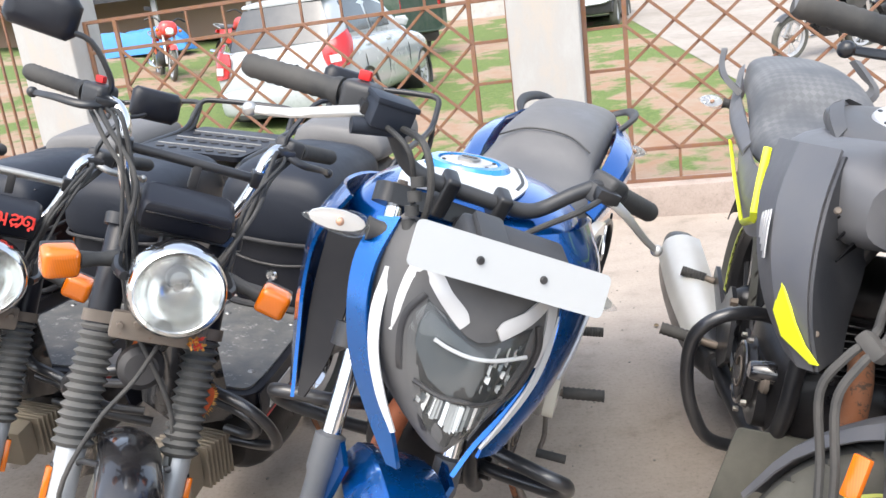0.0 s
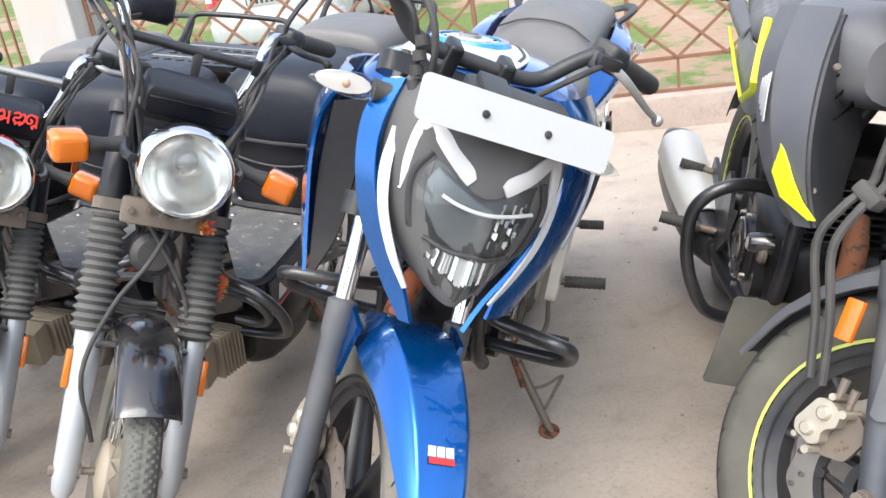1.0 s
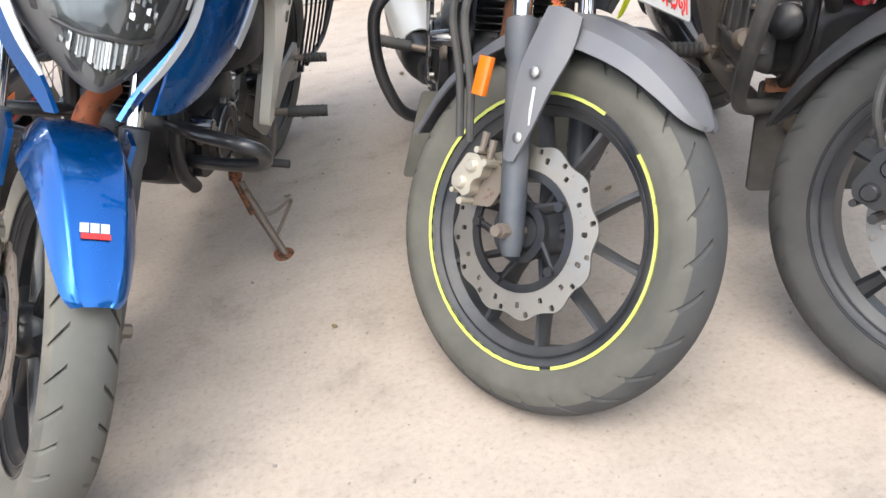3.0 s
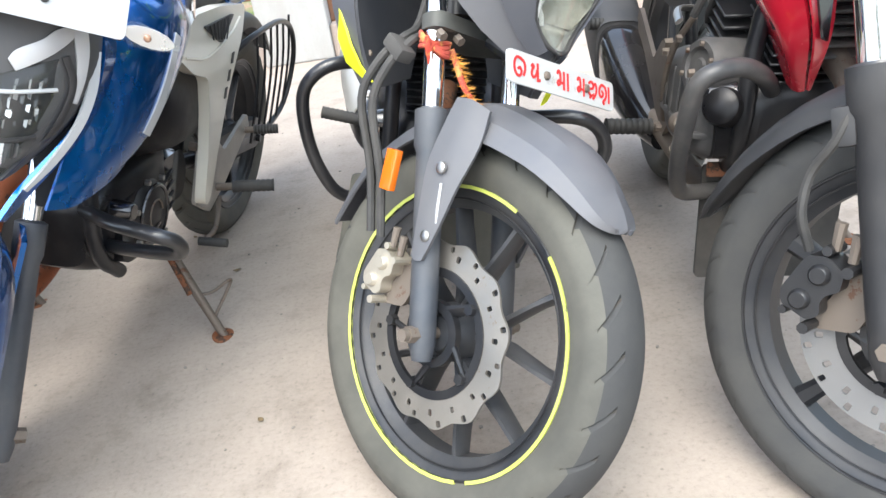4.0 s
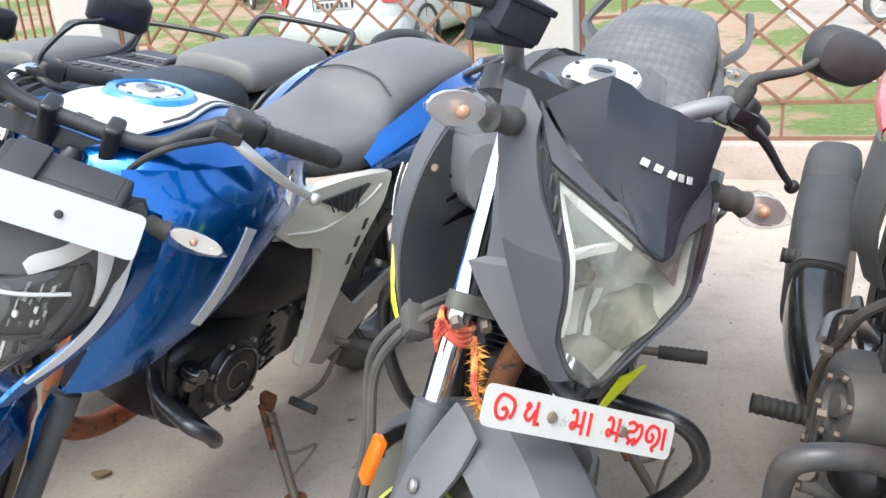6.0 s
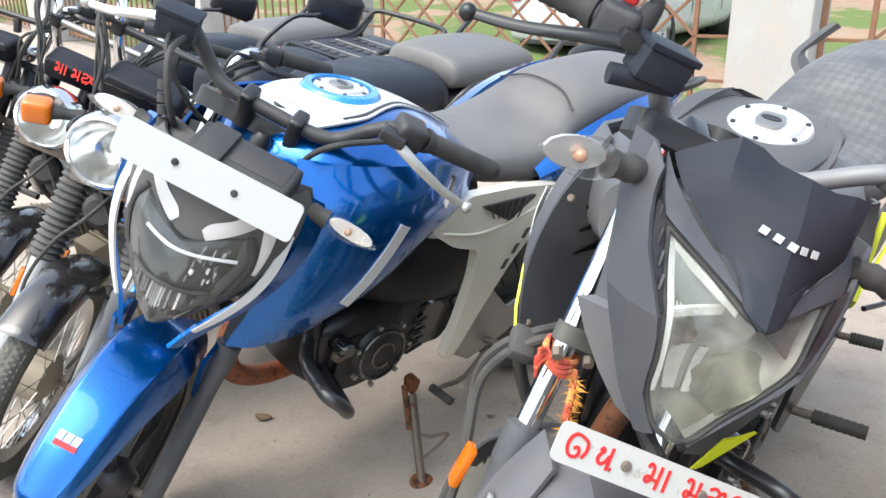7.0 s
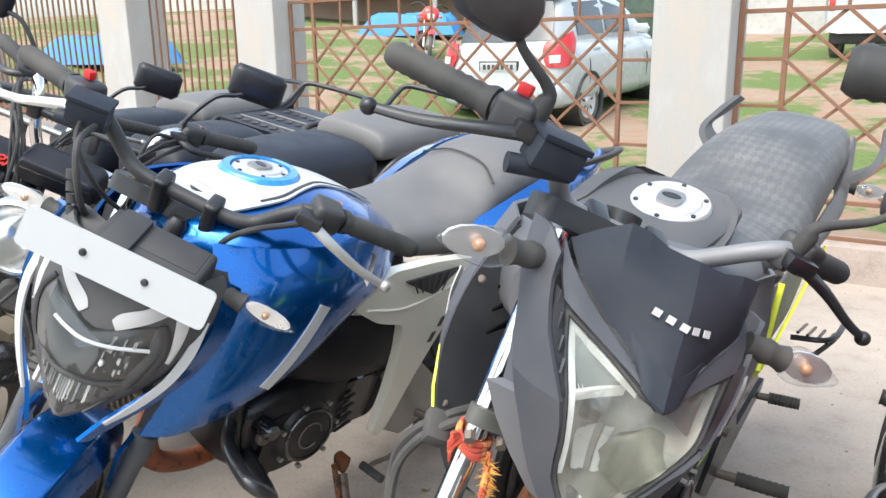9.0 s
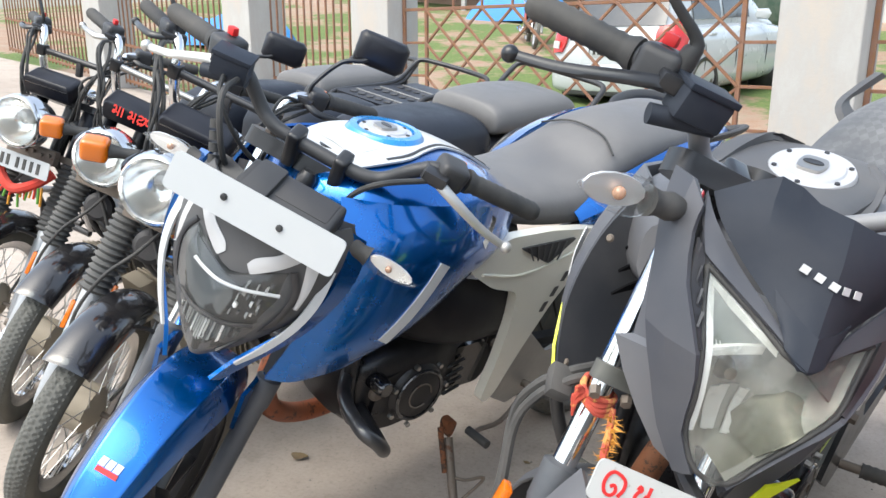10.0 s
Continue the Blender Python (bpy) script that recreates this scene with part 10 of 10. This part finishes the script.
# ---- the tree over the yard, behind the viewer ----
def leafy_tree(x, y, h):
    ob = thing("tree", pose(x, y, 0), "spreading leafy tree shading the yard", "tree")
    bark = finish("rough_bark", (0.10, 0.075, 0.055), 0.9, 0, 0.2, 0.8)
    m, n, l, p = nodes("tree_leaves")
    info = n.new("ShaderNodeNewGeometry")
    l.new(ramp(n, l, info.outputs["Random Per Island"], [(0.0, (0.045, 0.085, 0.02)), (1.0, (0.10, 0.16, 0.04))]), p.inputs["Base Color"])
    p.inputs["Roughness"].default_value = 0.6
    part("trunk", tube(mb(), [(0, 0, -0.1), (0.05, 0, 0.6), (-0.05, 0.1, 1.8), (0.1, 0.1, 3.0), (0.15, 0.2, h)], [0.30, 0.22, 0.18, 0.15, 0.08], 14, 4), bark, ob)
    rng = random.Random(21)
    tips = []
    for k in range(9):
        a = 2 * math.pi * k / 9 + rng.uniform(-0.2, 0.2)
        r = rng.uniform(2.0, 3.4)
        tip = V(r * math.cos(a), r * math.sin(a), h + rng.uniform(-0.4, 0.9))
        part("limb", tube(mb(), [(0.05, 0.1, 2.2 + 0.12 * k), (tip.x * 0.3, tip.y * 0.3, 3.2 + 0.1 * k), (tip.x * 0.7, tip.y * 0.7, tip.z - 0.3), tip], [0.10, 0.08, 0.05, 0.015], 8, 4), bark, ob)
        tips += [tip, V(tip.x * 0.65, tip.y * 0.65, tip.z + 0.2), V(tip.x * 0.35, tip.y * 0.35, h + 0.5)]
    bm = mb()
    for c in tips:
        for k in range(48):
            d = V(rng.gauss(0, 0.45), rng.gauss(0, 0.45), rng.gauss(0, 0.28))
            u = V(rng.uniform(-1, 1), rng.uniform(-1, 1), rng.uniform(-0.6, 0.6)).normalized()
            w = u.orthogonal().normalized()
            ln, wd = rng.uniform(0.09, 0.15), rng.uniform(0.035, 0.055)
            o = c + d
            bm.faces.new([bm.verts.new(o + u * a * ln + w * b * wd) for a, b in ((-1, 0), (-0.2, 1), (0.6, 0.8), (1, 0), (0.6, -0.8), (-0.2, -1))])
    part("crown", bm, m, ob, "uneven crown of small green leaves")
    return ob


leafy_tree(-4.2, -8.5, 5.0)

# ---- small things on the ground ----
DRYLEAF = finish("dry_leaf", (0.16, 0.11, 0.05), 0.8, 0, 0.3, 0.5)
STONE = finish("small_stone", (0.22, 0.20, 0.18), 0.85, 0, 0.3, 0.5)


def dry_leaf(x, y, turn, size):
    bm = mb()
    rows = []
    for k in range(7):
        f = k / 6
        w = size * 0.34 * math.sin(math.pi * min(0.98, f + 0.04)) ** 0.8
        z = 0.004 + size * 0.10 * (f - 0.5) ** 2 * 4
        rows.append([(s * w, (f - 0.5) * size, z + abs(s) * size * 0.10) for s in (-1, 0, 1)])
    ob = part("leaf", skin(bm, rows, 0.0008, 1, 2), DRYLEAF)
    ob.matrix_basis = pose(x, y, rise(x, y), 0, 0, turn)
    return tagged(ob, "curled brown dry leaf lying on the concrete", "leaf", "fallen leaves")


rng = random.Random(77)
for x, y, s in ((-0.425, 1.634, 0.05), (0.912, 1.597, 0.022), (0.10, 1.95, 0.02), (0.16, 2.6, 0.025), (-0.05, 2.25, 0.016), (0.55, 2.9, 0.03), (-1.9, 2.3, 0.04), (0.20, 1.25, 0.016)):
    dry_leaf(x, y, rng.uniform(0, 360), s)

# grit and chips too many to count
bm = mb()
for k in range(900):
    x, y = rng.uniform(-2.6, 2.0), rng.uniform(0.2, 4.4)
    r = rng.choice((0.0015, 0.002, 0.0025, 0.003, 0.0045))
    one = bmesh.new()
    bmesh.ops.create_icosphere(one, subdivisions=1, radius=r)
    bmesh.ops.scale(one, vec=(rng.uniform(0.7, 1.4), rng.uniform(0.7, 1.3), rng.uniform(0.4, 0.7)), verts=one.verts[:])
    one.transform(pose(x, y, rise(x, y) + r * 0.25, 0, 0, rng.uniform(0, 360)))
    add(bm, one)
tagged(part("grit", bm, STONE), "loose grit and small chips on the concrete", "grit", kind="stuff")
